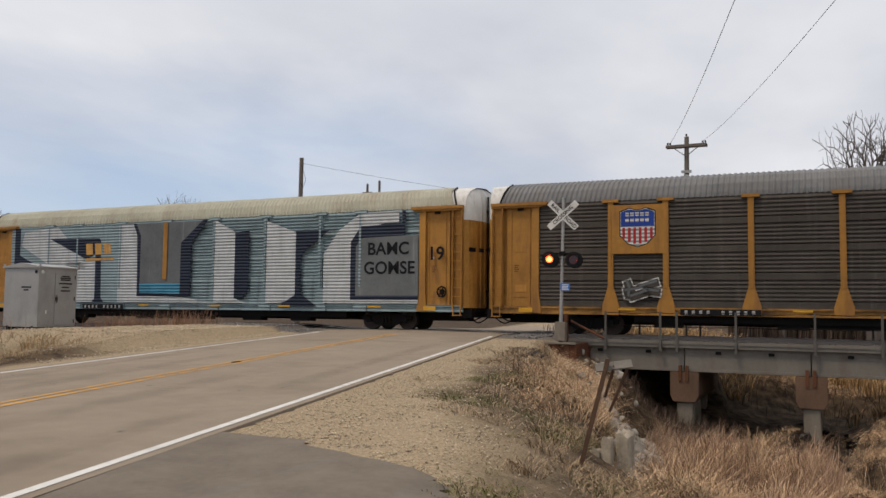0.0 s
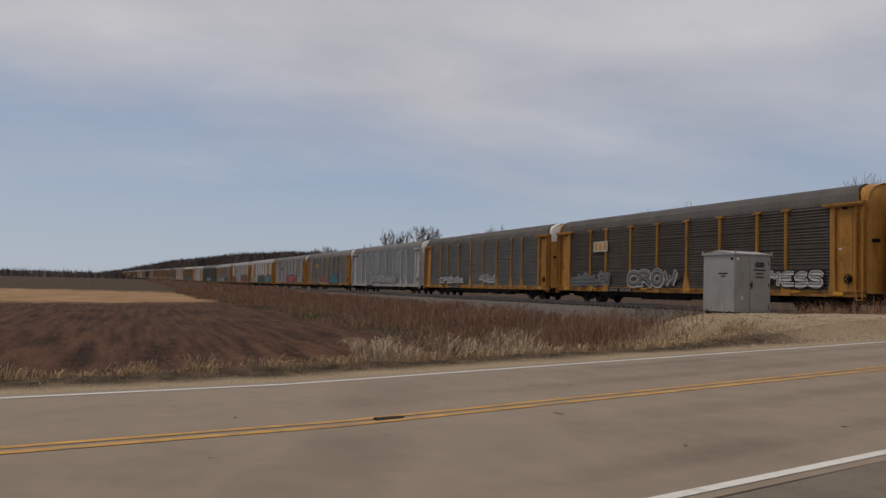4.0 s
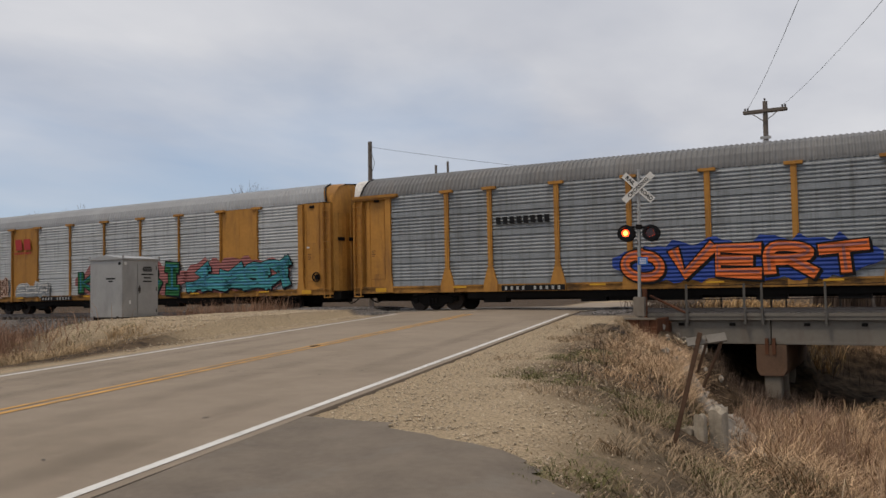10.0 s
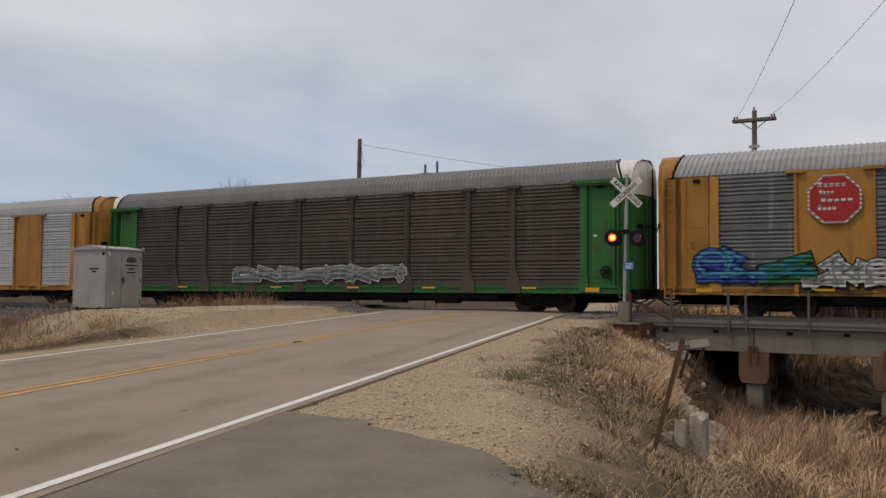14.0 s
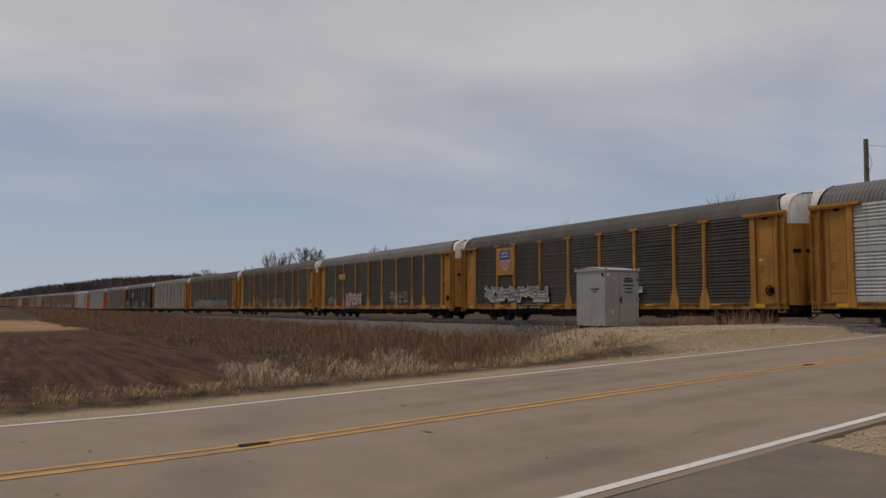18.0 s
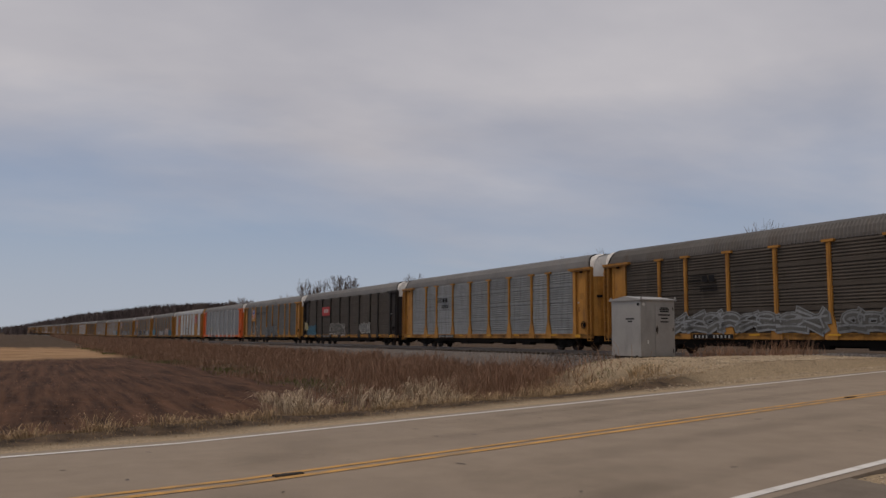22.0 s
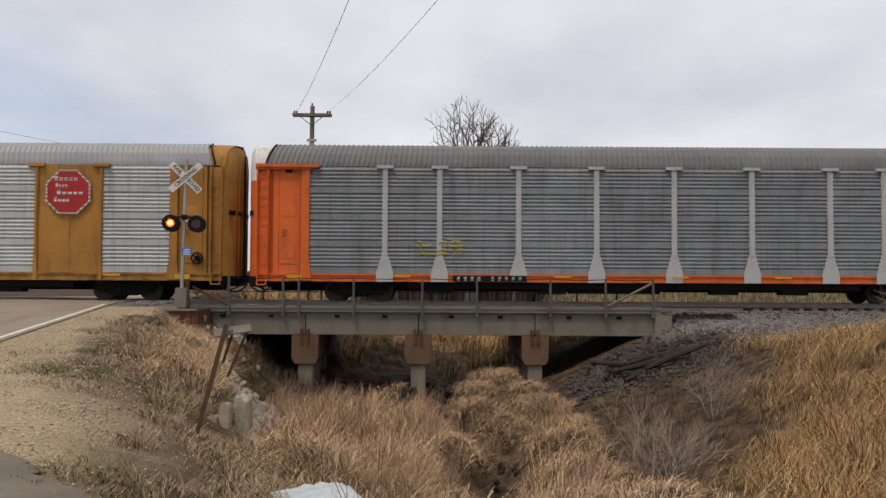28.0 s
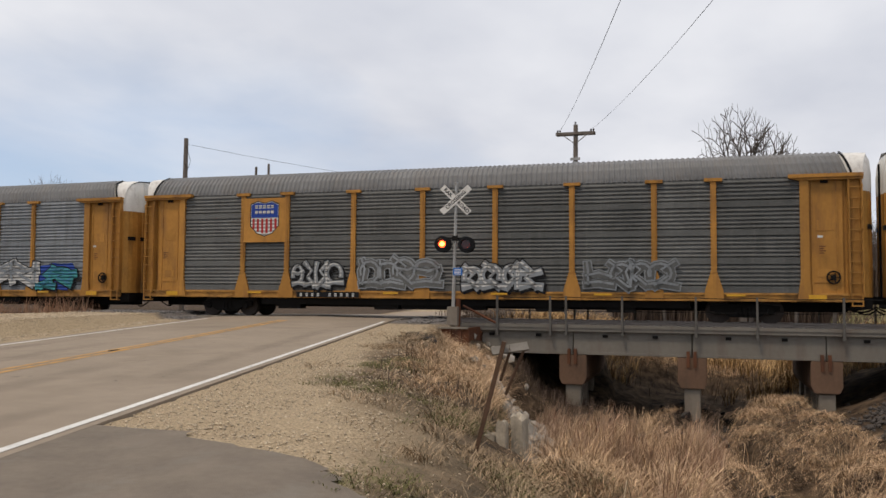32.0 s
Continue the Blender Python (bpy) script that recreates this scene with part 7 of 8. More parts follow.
# leafless shrubs on the creek banks
def shrub(x, y, h, seed, label):
    rng = random.Random(seed)
    t = thing("bare_shrub", label, "shrub", pose(x, y, float(ground(x, y)) - 0.05), group="bare shrubs")
    g = Geo()
    for k in range(8):
        a = k * 0.9 + rng.uniform(-0.4, 0.4)
        branch(g, Vector((0.12 * math.cos(a), 0.12 * math.sin(a), 0)), Vector((0.75 * math.cos(a), 0.75 * math.sin(a), rng.uniform(0.8, 1.6))).normalized(), h * rng.uniform(0.35, 0.55), 0.014, 3, rng, 0.7, 0.0, 4)
    part("crown", g, M["twig"], t)


for k, (x, y, h) in enumerate(((3.7, 13.6, 1.2), (4.6, 15.6, 1.2), (6.4, 18.8, 1.2), (12.4, 17.0, 1.3), (11.2, 18.6, 1.0), (-3.2, 24.5, 1.0))):
    shrub(x, y, h, 70 + k, "leafless grey shrub on the creek bank")

# wooded rise and far tree lines
def rise_top(yaw):
    return np.interp(yaw, [66, 79.9, 83.3, 87.6, 90, 92], [31, 28, 24, 13.5, 4.5, -3])


g = Geo()
n = 70
v = []
for i in range(n + 1):
    yaw = radians(66 + 25 * i / n)
    top = rise_top(math.degrees(yaw)) * (0.94 + 0.06 * math.sin(45 * yaw))
    for d, z in ((820, -2), (930, top), (1050, top * 1.02), (1500, -2)):
        v.append((-d * math.sin(yaw), d * math.cos(yaw), z))
g.add(v, [(4 * i + j, 4 * i + j + 1, 4 * i + j + 5, 4 * i + j + 4) for i in range(n) for j in range(3)])
FARWOOD = shader("far_winter_wood", (0.115, 0.092, 0.086), 0.95, var=0.35, scale=0.02, island=0.4)
# distance haze is mixed into this wood's colour, paler and bluer
HAZYWOOD = shader("haze_tinted_far_wood", (0.23, 0.24, 0.27), 0.95, var=0.2, scale=0.01, island=0.2)
tagged(part("wooded_rise", g, FARWOOD, None), "low wooded rise on the horizon", "hill", kind="structure")


def tree_line(name, n, yaw0, yaw1, d0, d1, hmin, hmax, label, lift=None, wide=2.0, mat=None):
    yaw = np.radians(RNG.uniform(yaw0, yaw1, n))
    d = RNG.uniform(d0, d1, n)
    x, y = -d * np.sin(yaw), d * np.cos(yaw)
    h = RNG.uniform(hmin, hmax, n)
    z = -0.9 - ground(x, y) + (lift(np.degrees(yaw), d) if lift else 0)
    blades(name, x, y, h, wide, 0.7, mat or FARWOOD, label, "woods", zlift=z)


def rise(yaw, d):
    return rise_top(yaw) * np.clip((d - 820) / 110, 0, 1)


tree_line("rise_woods", 22000, 66, 91.5, 840, 1050, 3, 9, "bare woods covering the rise", rise, 1.1)
tree_line("far_hedgerow", 520, 88, 98, 620, 760, 2, 8, "bare hedgerow far over the fields", None, 0.7)
tree_line("horizon_trees", 1100, 91, 125, 1000, 1300, 3, 12, "bare trees along the horizon", lambda yaw, d: 0 * yaw, 0.9)
tree_line("far_ridge", 4000, 88, 140, 2600, 3000, 6, 14, "wooded line on the horizon with haze in its colour", None, 14, HAZYWOOD)
tree_line("back_woods", 3000, -60, 64, 420, 600, 4, 9, "bare woods behind the railway", None, 1.5)



# ---- painted marks on the cars (x from the car's middle, z from the rail, all in metres)
FACE = -HALF_W - 0.156


def ribbon(g, pts, w, y):
    """A flat brush stroke along points (x, z), mitred at the bends."""
    n = len(pts)
    if n < 2:
        return
    v = []
    for i, (x, z) in enumerate(pts):
        a, b = pts[max(0, i - 1)], pts[min(n - 1, i + 1)]
        dx, dz = b[0] - a[0], b[1] - a[1]
        d = math.hypot(dx, dz) or 1
        nx, nz = -dz / d * w / 2, dx / d * w / 2
        ex = (dx / d * w * 0.3) if i == n - 1 else (-dx / d * w * 0.3 if i == 0 else 0)
        ez = (dz / d * w * 0.3) if i == n - 1 else (-dz / d * w * 0.3 if i == 0 else 0)
        v += [(x + nx + ex, y, z + nz + ez), (x - nx + ex, y, z - nz + ez)]
    g.add(v, [(2 * i, 2 * i + 1, 2 * i + 3, 2 * i + 2) for i in range(n - 1)])


def cloud(g, x0, x1, z0, z1, y, rng):
    """A sprayed cloud behind a piece: a lumpy band."""
    n = max(8, int((x1 - x0) * 4))
    v = []
    for i in range(n + 1):
        x = x0 + (x1 - x0) * i / n
        e = min(1.0, 5.0 * min(i, n - i) / n + 0.25)
        mid, half = (z0 + z1) / 2, (z1 - z0) / 2 * e
        v += [(x, y, mid - half * rng.uniform(0.75, 1.0)), (x, y, mid + half * rng.uniform(0.65, 1.12))]
    g.add(v, [(2 * i, 2 * i + 2, 2 * i + 3, 2 * i + 1) for i in range(n)])


def arc(cx, cz, rx, rz, a0, a1, n=9):
    return [(cx + rx * math.cos(radians(a0 + (a1 - a0) * k / n)), cz + rz * math.sin(radians(a0 + (a1 - a0) * k / n))) for k in range(n + 1)]


def fat(g, pts, w, y, flare=0.0, grow=0.0, dx=0.0, dz=0.0):
    """A broad stroke whose ends flare or swell."""
    n = len(pts)
    v = []
    for i, (x, z) in enumerate(pts):
        a, b = pts[max(0, i - 1)], pts[min(n - 1, i + 1)]
        tx, tz = b[0] - a[0], b[1] - a[1]
        d = math.hypot(tx, tz) or 1
        tx, tz = tx / d, tz / d
        q = w / 2 * (1 + flare * abs(2 * i / (n - 1) - 1) ** 2) + grow
        e = (-1 if i == 0 else (1 if i == n - 1 else 0)) * (w * 0.22 + grow)
        v += [(x + dx - tz * q + tx * e, y, z + dz + tx * q + tz * e), (x + dx + tz * q + tx * e, y, z + dz - tx * q + tz * e)]
    g.add(v, [(2 * i, 2 * i + 1, 2 * i + 3, 2 * i + 2) for i in range(n - 1)])


def strokes(rng, x0, x1, z0, z1, many=3):
    """Loose hooks, slabs, lightning bolts and arrows inside a cell; no letters."""
    w, h = x1 - x0, z1 - z0
    cx, cz = (x0 + x1) / 2, (z0 + z1) / 2
    out = []
    kinds = [0, 1, 2, 3, 4]
    rng.shuffle(kinds)
    for k in kinds[:many]:
        q = rng.choice((-1, 1))
        j = rng.uniform(-0.12, 0.12) * w
        if k == 0:
            s = arc(cx + j, cz, w * 0.42, h * 0.40, 90 - 150 * q, 90 + 110 * q, 9)
        elif k == 1:
            s = [(cx - 0.42 * w * q, z1), (cx - 0.30 * w * q + j, cz + 0.1 * h), (cx - 0.38 * w * q, z0)]
        elif k == 2:
            s = [(cx + 0.45 * w * q, z1), (cx - 0.05 * w * q, cz + 0.14 * h), (cx + 0.22 * w * q, cz - 0.10 * h), (cx - 0.30 * w * q, z0)]
        elif k == 3:
            s = [(cx - 0.48 * w, cz + 0.12 * h * q), (cx + j, cz + 0.02 * h), (cx + 0.50 * w, cz + 0.16 * h * q)]
        else:
            s = [(cx - 0.5 * w, z0 + 0.05 * h), (cx, z0 + 0.12 * h), (cx + 0.55 * w, z0 + rng.uniform(0, 0.15) * h)]
        out.append(s)
    return out


TONE = {"deep_teal": "sky_blue", "chalk": "silver", "teal": "sky_blue", "spray_green": "deep_teal", "spray_orange": "pink", "pink": "maroon", "sky_blue": "teal", "peach": "chalk", "silver": "chalk", "grey": "silver", "brown": "grey2", "spray_blue": "sky_blue", "spray_yellow": "chalk", "rusty": "peach", "ink": "navy", "navy": "sky_blue"}


GLYPHS = {
    "A": (((0, 0), (0.3, 1), (0.7, 1), (1, 0)), ((0.18, 0.36), (0.82, 0.36))),
    "B": (((0, 0), (0, 1), (0.65, 1), (0.9, 0.78), (0.6, 0.54), (0, 0.52)), ((0.6, 0.52), (1, 0.26), (0.7, 0), (0, 0))),
    "C": (((1, 0.82), (0.72, 1), (0.28, 1), (0, 0.72), (0, 0.28), (0.28, 0), (0.72, 0), (1, 0.18)),),
    "D": (((0, 0), (0, 1), (0.6, 1), (1, 0.7), (1, 0.3), (0.6, 0), (0, 0)),),
    "E": (((1, 1), (0, 1), (0, 0), (1, 0)), ((0, 0.52), (0.8, 0.52))),
    "F": (((1, 1), (0, 1), (0, 0)), ((0, 0.55), (0.8, 0.55))),
    "G": (((1, 0.82), (0.72, 1), (0.28, 1), (0, 0.72), (0, 0.28), (0.28, 0), (0.72, 0), (1, 0.2), (1, 0.46), (0.6, 0.46)),),
    "H": (((0, 0), (0, 1)), ((1, 0), (1, 1)), ((0, 0.5), (1, 0.5))),
    "I": (((0.5, 0), (0.5, 1)), ((0.2, 1), (0.8, 1)), ((0.2, 0), (0.8, 0))),
    "K": (((0, 0), (0, 1)), ((1, 1), (0.1, 0.45), (1, 0))),
    "L": (((0, 1), (0, 0), (1, 0)),),
    "M": (((0, 0), (0.08, 1), (0.5, 0.4), (0.92, 1), (1, 0)),),
    "N": (((0, 0), (0, 1), (1, 0), (1, 1)),),
    "O": (((0.5, 1), (0.15, 0.88), (0, 0.5), (0.15, 0.12), (0.5, 0), (0.85, 0.12), (1, 0.5), (0.85, 0.88), (0.5, 1)),),
    "P": (((0, 0), (0, 1), (0.7, 1), (1, 0.76), (0.7, 0.5), (0, 0.48)),),
    "R": (((0, 0), (0, 1), (0.7, 1), (1, 0.76), (0.65, 0.5), (0, 0.48)), ((0.5, 0.48), (1, 0))),
    "S": (((1, 0.86), (0.6, 1), (0.15, 0.92), (0.02, 0.7), (0.3, 0.54), (0.75, 0.46), (1, 0.26), (0.8, 0.04), (0.35, 0), (0, 0.14)),),
    "T": (((0, 1), (1, 1)), ((0.5, 1), (0.5, 0))),
    "U": (((0, 1), (0, 0.25), (0.28, 0), (0.72, 0), (1, 0.25), (1, 1)),),
    "V": (((0, 1), (0.5, 0), (1, 1)),),
    "W": (((0, 1), (0.25, 0), (0.5, 0.65), (0.75, 0), (1, 1)),),
}
# words that can be read on the cars, by the seed of their piece
WORDS = {5: "PENT", 13: "CROW", 15: "MESS", 21: "OVERT", 26: "KOMBI", 29: "NEBSTE", 34: "DOMS", 41: "SEPRSLOT", 55: "SMPUR",
         64: "ADOR", 65: "OUSA", 66: "GHOST", 69: "NERM", 71: "SDER"}


def letter(ch, rng, x0, x1, z0, z1, rounded):
    """The strokes of one hand-drawn capital inside a cell."""
    lean, tilt = rng.uniform(-0.16, 0.28), rng.uniform(-0.16, 0.16)
    out = []
    for s in GLYPHS[ch]:
        pts = [(x0 + (x1 - x0) * (u + lean * (v - 0.5)), z0 + (z1 - z0) * (v + tilt * (u - 0.5))) for u, v in s]
        if rounded or len(pts) > 5:
            for _ in range(2):
                cut = [pts[0]]
                for a, b in zip(pts, pts[1:]):
                    cut += [(a[0] * 0.75 + b[0] * 0.25, a[1] * 0.75 + b[1] * 0.25), (a[0] * 0.25 + b[0] * 0.75, a[1] * 0.25 + b[1] * 0.75)]
                pts = cut + [pts[-1]]
        out.append(pts)
    return out


def graffiti(car, x0, x1, z0, z1, style, fill, line, seed, count=0, back=None):
    rng = random.Random(seed)
    word = WORDS.get(seed, "")
    n = len(word) or count or max(2, round((x1 - x0) / 0.95))
    cell = (x1 - x0) / n
    layers = {k: Geo() for k in ("back", "line", "fill", "tone", "glint")}
    if style == "wild":
        cloud(layers["back"], x0 - 0.3, x1 + 0.3, z0, z1 + 0.12, FACE + 0.004, rng)
    for k in range(n):
        a, b = x0 + (k + 0.06) * cell, x0 + (k + 0.94) * cell
        lo, hz = z0 + rng.uniform(0, 0.12) * (z1 - z0), z1 - rng.uniform(0, 0.16) * (z1 - z0)
        if style == "scrawl":
            for s in (letter(word[k], rng, a + 0.08, b - 0.08, lo, hz, True) if word else strokes(rng, a, b, lo, hz, 3)):
                ribbon(layers["fill"], s, 0.09 if word else 0.05, FACE - 0.004)
            continue
        round_ = style == "bubble"
        w = max(0.14, min(cell, hz - lo) * (0.36 if round_ else 0.27))
        lift = 0.0015 * (k % 3)
        if word:
            w = max(0.16, min(cell, (hz - lo) * 0.9) * (0.36 if round_ else 0.31))
            group = letter(word[k], rng, a + w * rng.uniform(0.05, 0.25), b - w * rng.uniform(0.0, 0.2), lo + w * 0.45, hz - w * 0.45, round_)
        else:
            group = strokes(rng, a - cell * rng.uniform(0.0, 0.35), b + cell * rng.uniform(0.0, 0.35), lo + w * 0.55, hz - w * 0.55, 3)
        for i, s in enumerate(group):
            fl = -0.15 if round_ else rng.uniform(0.2, 0.7) * (0.5 if word else 1.0)
            if not round_:
                fat(layers["line"], s, w, FACE - 0.001, fl, 0.03, 0.07, -0.07)
            fat(layers["line"], s, w, FACE - 0.004 - lift, fl, 0.06 if word else 0.045)
            fat(layers["fill"], s, w, FACE - 0.009 - lift, fl)
            up = [(p[0] - 0.015, p[1] + w * 0.20) for p in s]
            fat(layers["tone"], up, w * 0.30, FACE - 0.014 - lift, fl * 0.5)
            if rng.random() < 0.5 and not word:
                p = s[len(s) // 2]
                ribbon(layers["glint"], [(p[0] - w * 0.4, p[1] - w * 0.1), (p[0] + w * 0.4, p[1] + w * 0.15)], 0.03, FACE - 0.019)
    mats = {"back": back or line, "line": line, "fill": fill, "tone": TONE.get(fill, "grey2"), "glint": line}
    all_, index, used = Geo(), [], []
    for key, g in layers.items():
        if g.v:
            if mats[key] not in used:
                used.append(mats[key])
            all_.add(g.v, g.f)
            index += [used.index(mats[key])] * len(g.f)
    me = bpy.data.meshes.new("graffiti")
    me.from_pydata(all_.v, [], all_.f)
    for m in used:
        me.materials.append(M[m])
    me.polygons.foreach_set("material_index", index)
    ob = new("graffiti", me)
    ob.parent = car
    tagged(ob, "", kind="stuff")


def outline_piece(car, x0, z0, w, h):
    """A hollow throw-up in one black line, its feet running down on to the sill."""
    lines = [
        ((0.03, 0.46), (0.01, 0.90), (0.12, 0.99), (0.25, 0.95), (0.33, 0.84), (0.33, 0.66), (0.25, 0.54), (0.02, 0.50)),
        ((0.04, 0.44), (-0.01, 0.22), (0.02, 0.02)), ((0.10, 0.46), (0.24, 0.48)), ((0.17, 0.44), (0.25, 0.24), (0.24, 0.02)),
        ((0.27, 0.50), (0.37, 0.40), (0.42, 0.22), (0.39, 0.02)), ((0.33, 0.92), (0.31, 0.99), (0.45, 0.99), (0.43, 0.84), (0.49, 0.93), (0.56, 0.90), (0.58, 0.72), (0.55, 0.58), (0.52, 0.44)),
        ((0.33, 0.54), (0.41, 0.58), (0.48, 0.48), (0.50, 0.34)), ((0.55, 0.52), (0.64, 0.46), (0.65, 0.30), (0.61, 0.14)), ((0.51, 0.22), (0.52, 0.02)),
        ((0.57, 0.86), (0.78, 0.92), (0.79, 0.64), (0.67, 0.60), (0.66, 0.57), (0.76, 0.57), (0.77, 0.44), (0.68, 0.42)), ((0.77, 0.42), (0.79, 0.22), (0.77, 0.02)),
        ((0.79, 0.85), (0.99, 0.92), (0.99, 0.60), (0.95, 0.50), (0.87, 0.44)), ((0.88, 0.43), (0.96, 0.28), (0.93, 0.02)),
        ((0.17, 0.70), (0.20, 0.76), (0.22, 0.68), (0.17, 0.66)), ((0.42, 0.33), (0.44, 0.28)),
    ]
    g = Geo()
    for k, pts in enumerate(lines):
        pts = [(x0 + u * w, z0 + v * h) for u, v in pts]
        for _ in range(2 if len(pts) > 2 else 0):
            cut = [pts[0]]
            for a, b in zip(pts, pts[1:]):
                cut += [(a[0] * 0.8 + b[0] * 0.2, a[1] * 0.8 + b[1] * 0.2), (a[0] * 0.2 + b[0] * 0.8, a[1] * 0.2 + b[1] * 0.8)]
            pts = cut + [pts[-1]]
        ribbon(g, pts, 0.115 if k < 2 else 0.075, FACE - 0.004 - 0.0006 * k)
    tagged(part("graffiti", g, M["ink"], car), "", kind="stuff")


def shape(car, name, pts, mat, y=0.0, label="", d=0.004):
    g = Geo()
    y = y * 0.3 if y < 0 else y
    g.slab([(x, z) for x, z in pts], "y", FACE - y - d, FACE - y)
    return place(name, g.mesh(name), M[mat], car, label=label)


def rect(car, name, x0, x1, z0, z1, mat, y=0.0, label=""):
    return shape(car, name, [(x0, z0), (x1, z0), (x1, z1), (x0, z1)], mat, y, label)


def shield(car, cx=-8.2, half=0.95, small=False):
    rect(car, "logo_panel", cx - half, cx + half, 3.0, 4.80, "yellow", -0.06)
    w, z0, z1 = 0.62, 3.26, 4.66
    out = [(cx - w, z1 - 0.12), (cx - w * 0.5, z1), (cx, z1 - 0.08), (cx + w * 0.5, z1), (cx + w, z1 - 0.12), (cx + w, z0 + 0.42), (cx + w * 0.55, z0 + 0.12), (cx, z0), (cx - w * 0.55, z0 + 0.12), (cx - w, z0 + 0.42)]
    grown = [(cx + (x - cx) * 1.06, 3.96 + (z - 3.96) * 1.05) for x, z in out]
    shape(car, "shield_edge", grown, "ink", -0.054)
    shape(car, "shield", out, "chalk", -0.048, "red, white and blue railway shield")
    shape(car, "shield_chief", [(cx - w * 0.97, z1 - 0.66), (cx + w * 0.97, z1 - 0.66), (cx + w * 0.97, z1 - 0.14), (cx + w * 0.5, z1 - 0.03), (cx, z1 - 0.10), (cx - w * 0.5, z1 - 0.03), (cx - w * 0.97, z1 - 0.14)], "sign_blue", -0.042)
    for z in (4.38, 4.16):
        for k in range(5):
            rect(car, "lettering_bar", cx - 0.44 + 0.18 * k, cx - 0.44 + 0.18 * k + 0.13, z, z + 0.13, "chalk", -0.036)
    for k in range(6):
        x = cx - 0.55 + 0.20 * k
        dz = 0.10 + 0.30 * (abs(x + 0.05 - cx) / w) ** 2
        rect(car, "shield_stripe", x, x + 0.10, z0 + dz, z1 - 0.70, "red", -0.042)


def octagon(car, cx, cz=3.97, r=0.88, scrawl=False):
    for s, m, y in ((1.0, "chalk", -0.05), (0.92, "red", -0.045)):
        pts = [(cx + r * s * math.cos(radians(22.5 + 45 * k)), cz + r * s * math.sin(radians(22.5 + 45 * k))) for k in range(8)]
        shape(car, "octagon_sign" if m == "chalk" else "sign_face", pts, m, y)
    for k, w in enumerate((0.85, 0.55, 0.95, 0.7)):
        z = cz + 0.42 - 0.26 * k
        for j in range(5 - k % 2):
            x = cx - 0.50 + 0.05 * (k % 3) + 0.21 * j * w
            rect(car, "lettering_bar", x, x + 0.15 * w, z, z + (0.17 if j == 0 else 0.11), "chalk", -0.035)


def bars(car, x0, z0, h, n, mat, w=None, gap=0.25, y=-0.03, backing=None):
    """A logo or number shown as plain bars."""
    w = w or h * 0.8
    if backing:
        rect(car, "logo_panel", x0 - 0.12, x0 + n * w * (1 + gap) + 0.05, z0 - 0.1, z0 + h + 0.1, backing, y - 0.006)
    for k in range(n):
        x = x0 + k * w * (1 + gap)
        rect_pts = [(x + 0.12 * w, z0), (x + w, z0), (x + w * 0.88, z0 + h), (x, z0 + h)]
        shape(car, "logo_bar", rect_pts, mat, y)


def number_board(car, x0=-6.7):
    rect(car, "number_board", x0, x0 + 2.7, 0.78, 1.0, "ink", -0.01)
    for k in range(10):
        if k != 4:
            rect(car, "number_bar", x0 + 0.15 + 0.25 * k, x0 + 0.15 + 0.25 * k + 0.10, 0.82, 0.95, "chalk", 0.0)


def stencils(car):
    for sx in (12.55, -12.95):
        for k in range(4):
            rect(car, "stencil_bar", sx, sx + 0.20 - 0.05 * (k % 2), 2.6 - 0.075 * k, 2.63 - 0.075 * k, "rusty", -0.05)
    rect(car, "placard", 12.5, 12.66, 2.9, 2.98, "chalk", -0.05)
    for x in (-12.75, 12.2):
        rect(car, "reflector_strip", x, x + 0.55, 0.82, 0.99, "reflective_yellow", 0.012)
    for x in (-8.9, -3.0, 1.3, 5.1, 9.6):
        rect(car, "reflector_strip", x, x + 0.62, 0.93, 1.0, "reflective_yellow", 0.012)


for n, car in CARS.items():
    if n > -31:
        stencils(car)
        if n != -13:
            number_board(car)

C = CARS
for n in (0, -17, -23, -27, -28):
    shield(C[n])
for n in (-12, -25):
    octagon(C[n], -8.27)
    octagon(C[n], 8.27)
for n, x in ((-3, -7.0), (-18, -8.2), (-8, -6.6), (-5, -8.6), (-4, -6.6)):
    bars(C[n], x, 3.55, 0.52, 3, "line_yellow" if n != -4 else "ink", 0.46, 0.18, y=-0.02 if n != -5 else 0.0, backing="spray_orange" if n == -3 else ("chalk" if n == -5 else None))
for n in (-10, -14):
    bars(C[n], -9.1, 3.75, 0.62, 2, "red", 0.66, 0.2, y=-0.05)
    for k in range(8):
        rect(C[n], "lettering_bar", -9.15 + 0.2 * k, -9.02 + 0.2 * k, 3.50, 3.62, "red", -0.05)
bars(C[-15], -6.6, 3.40, 0.62, 2, "ink", 0.80, 0.25, y=0.0, backing="yellow")
for n in (-11, -20, -21, -26):
    x = -7.0 if n != -26 else -7.1
    for k in range(4):
        rect(C[n], "logo_bar", x + 0.08 * k, x + 0.95, 3.62 + 0.09 * k, 3.66 + 0.09 * k, "ink", -0.03)
    bars(C[n], x + 1.0, 3.6, 0.32, 2, "ink", 0.42, 0.15, y=-0.03)
    for z in (3.28, 3.12):
        for k in range(7):
            rect(C[n], "lettering_bar", x + 0.9 + 0.17 * k, x + 1.02 + 0.17 * k, z, z + 0.11, "ink", -0.03)
bars(C[-2], -6.9, 3.6, 0.40, 3, "ink", 0.50, 0.12, y=-0.03)
bars(C[-9], -6.9, 3.45, 0.30, 8, "ink", 0.24, 0.25, y=-0.03)
rect(C[-22], "logo_panel", -7.0, -4.45, 3.15, 4.10, "red", -0.01, "red logo panel with white lettering bars")
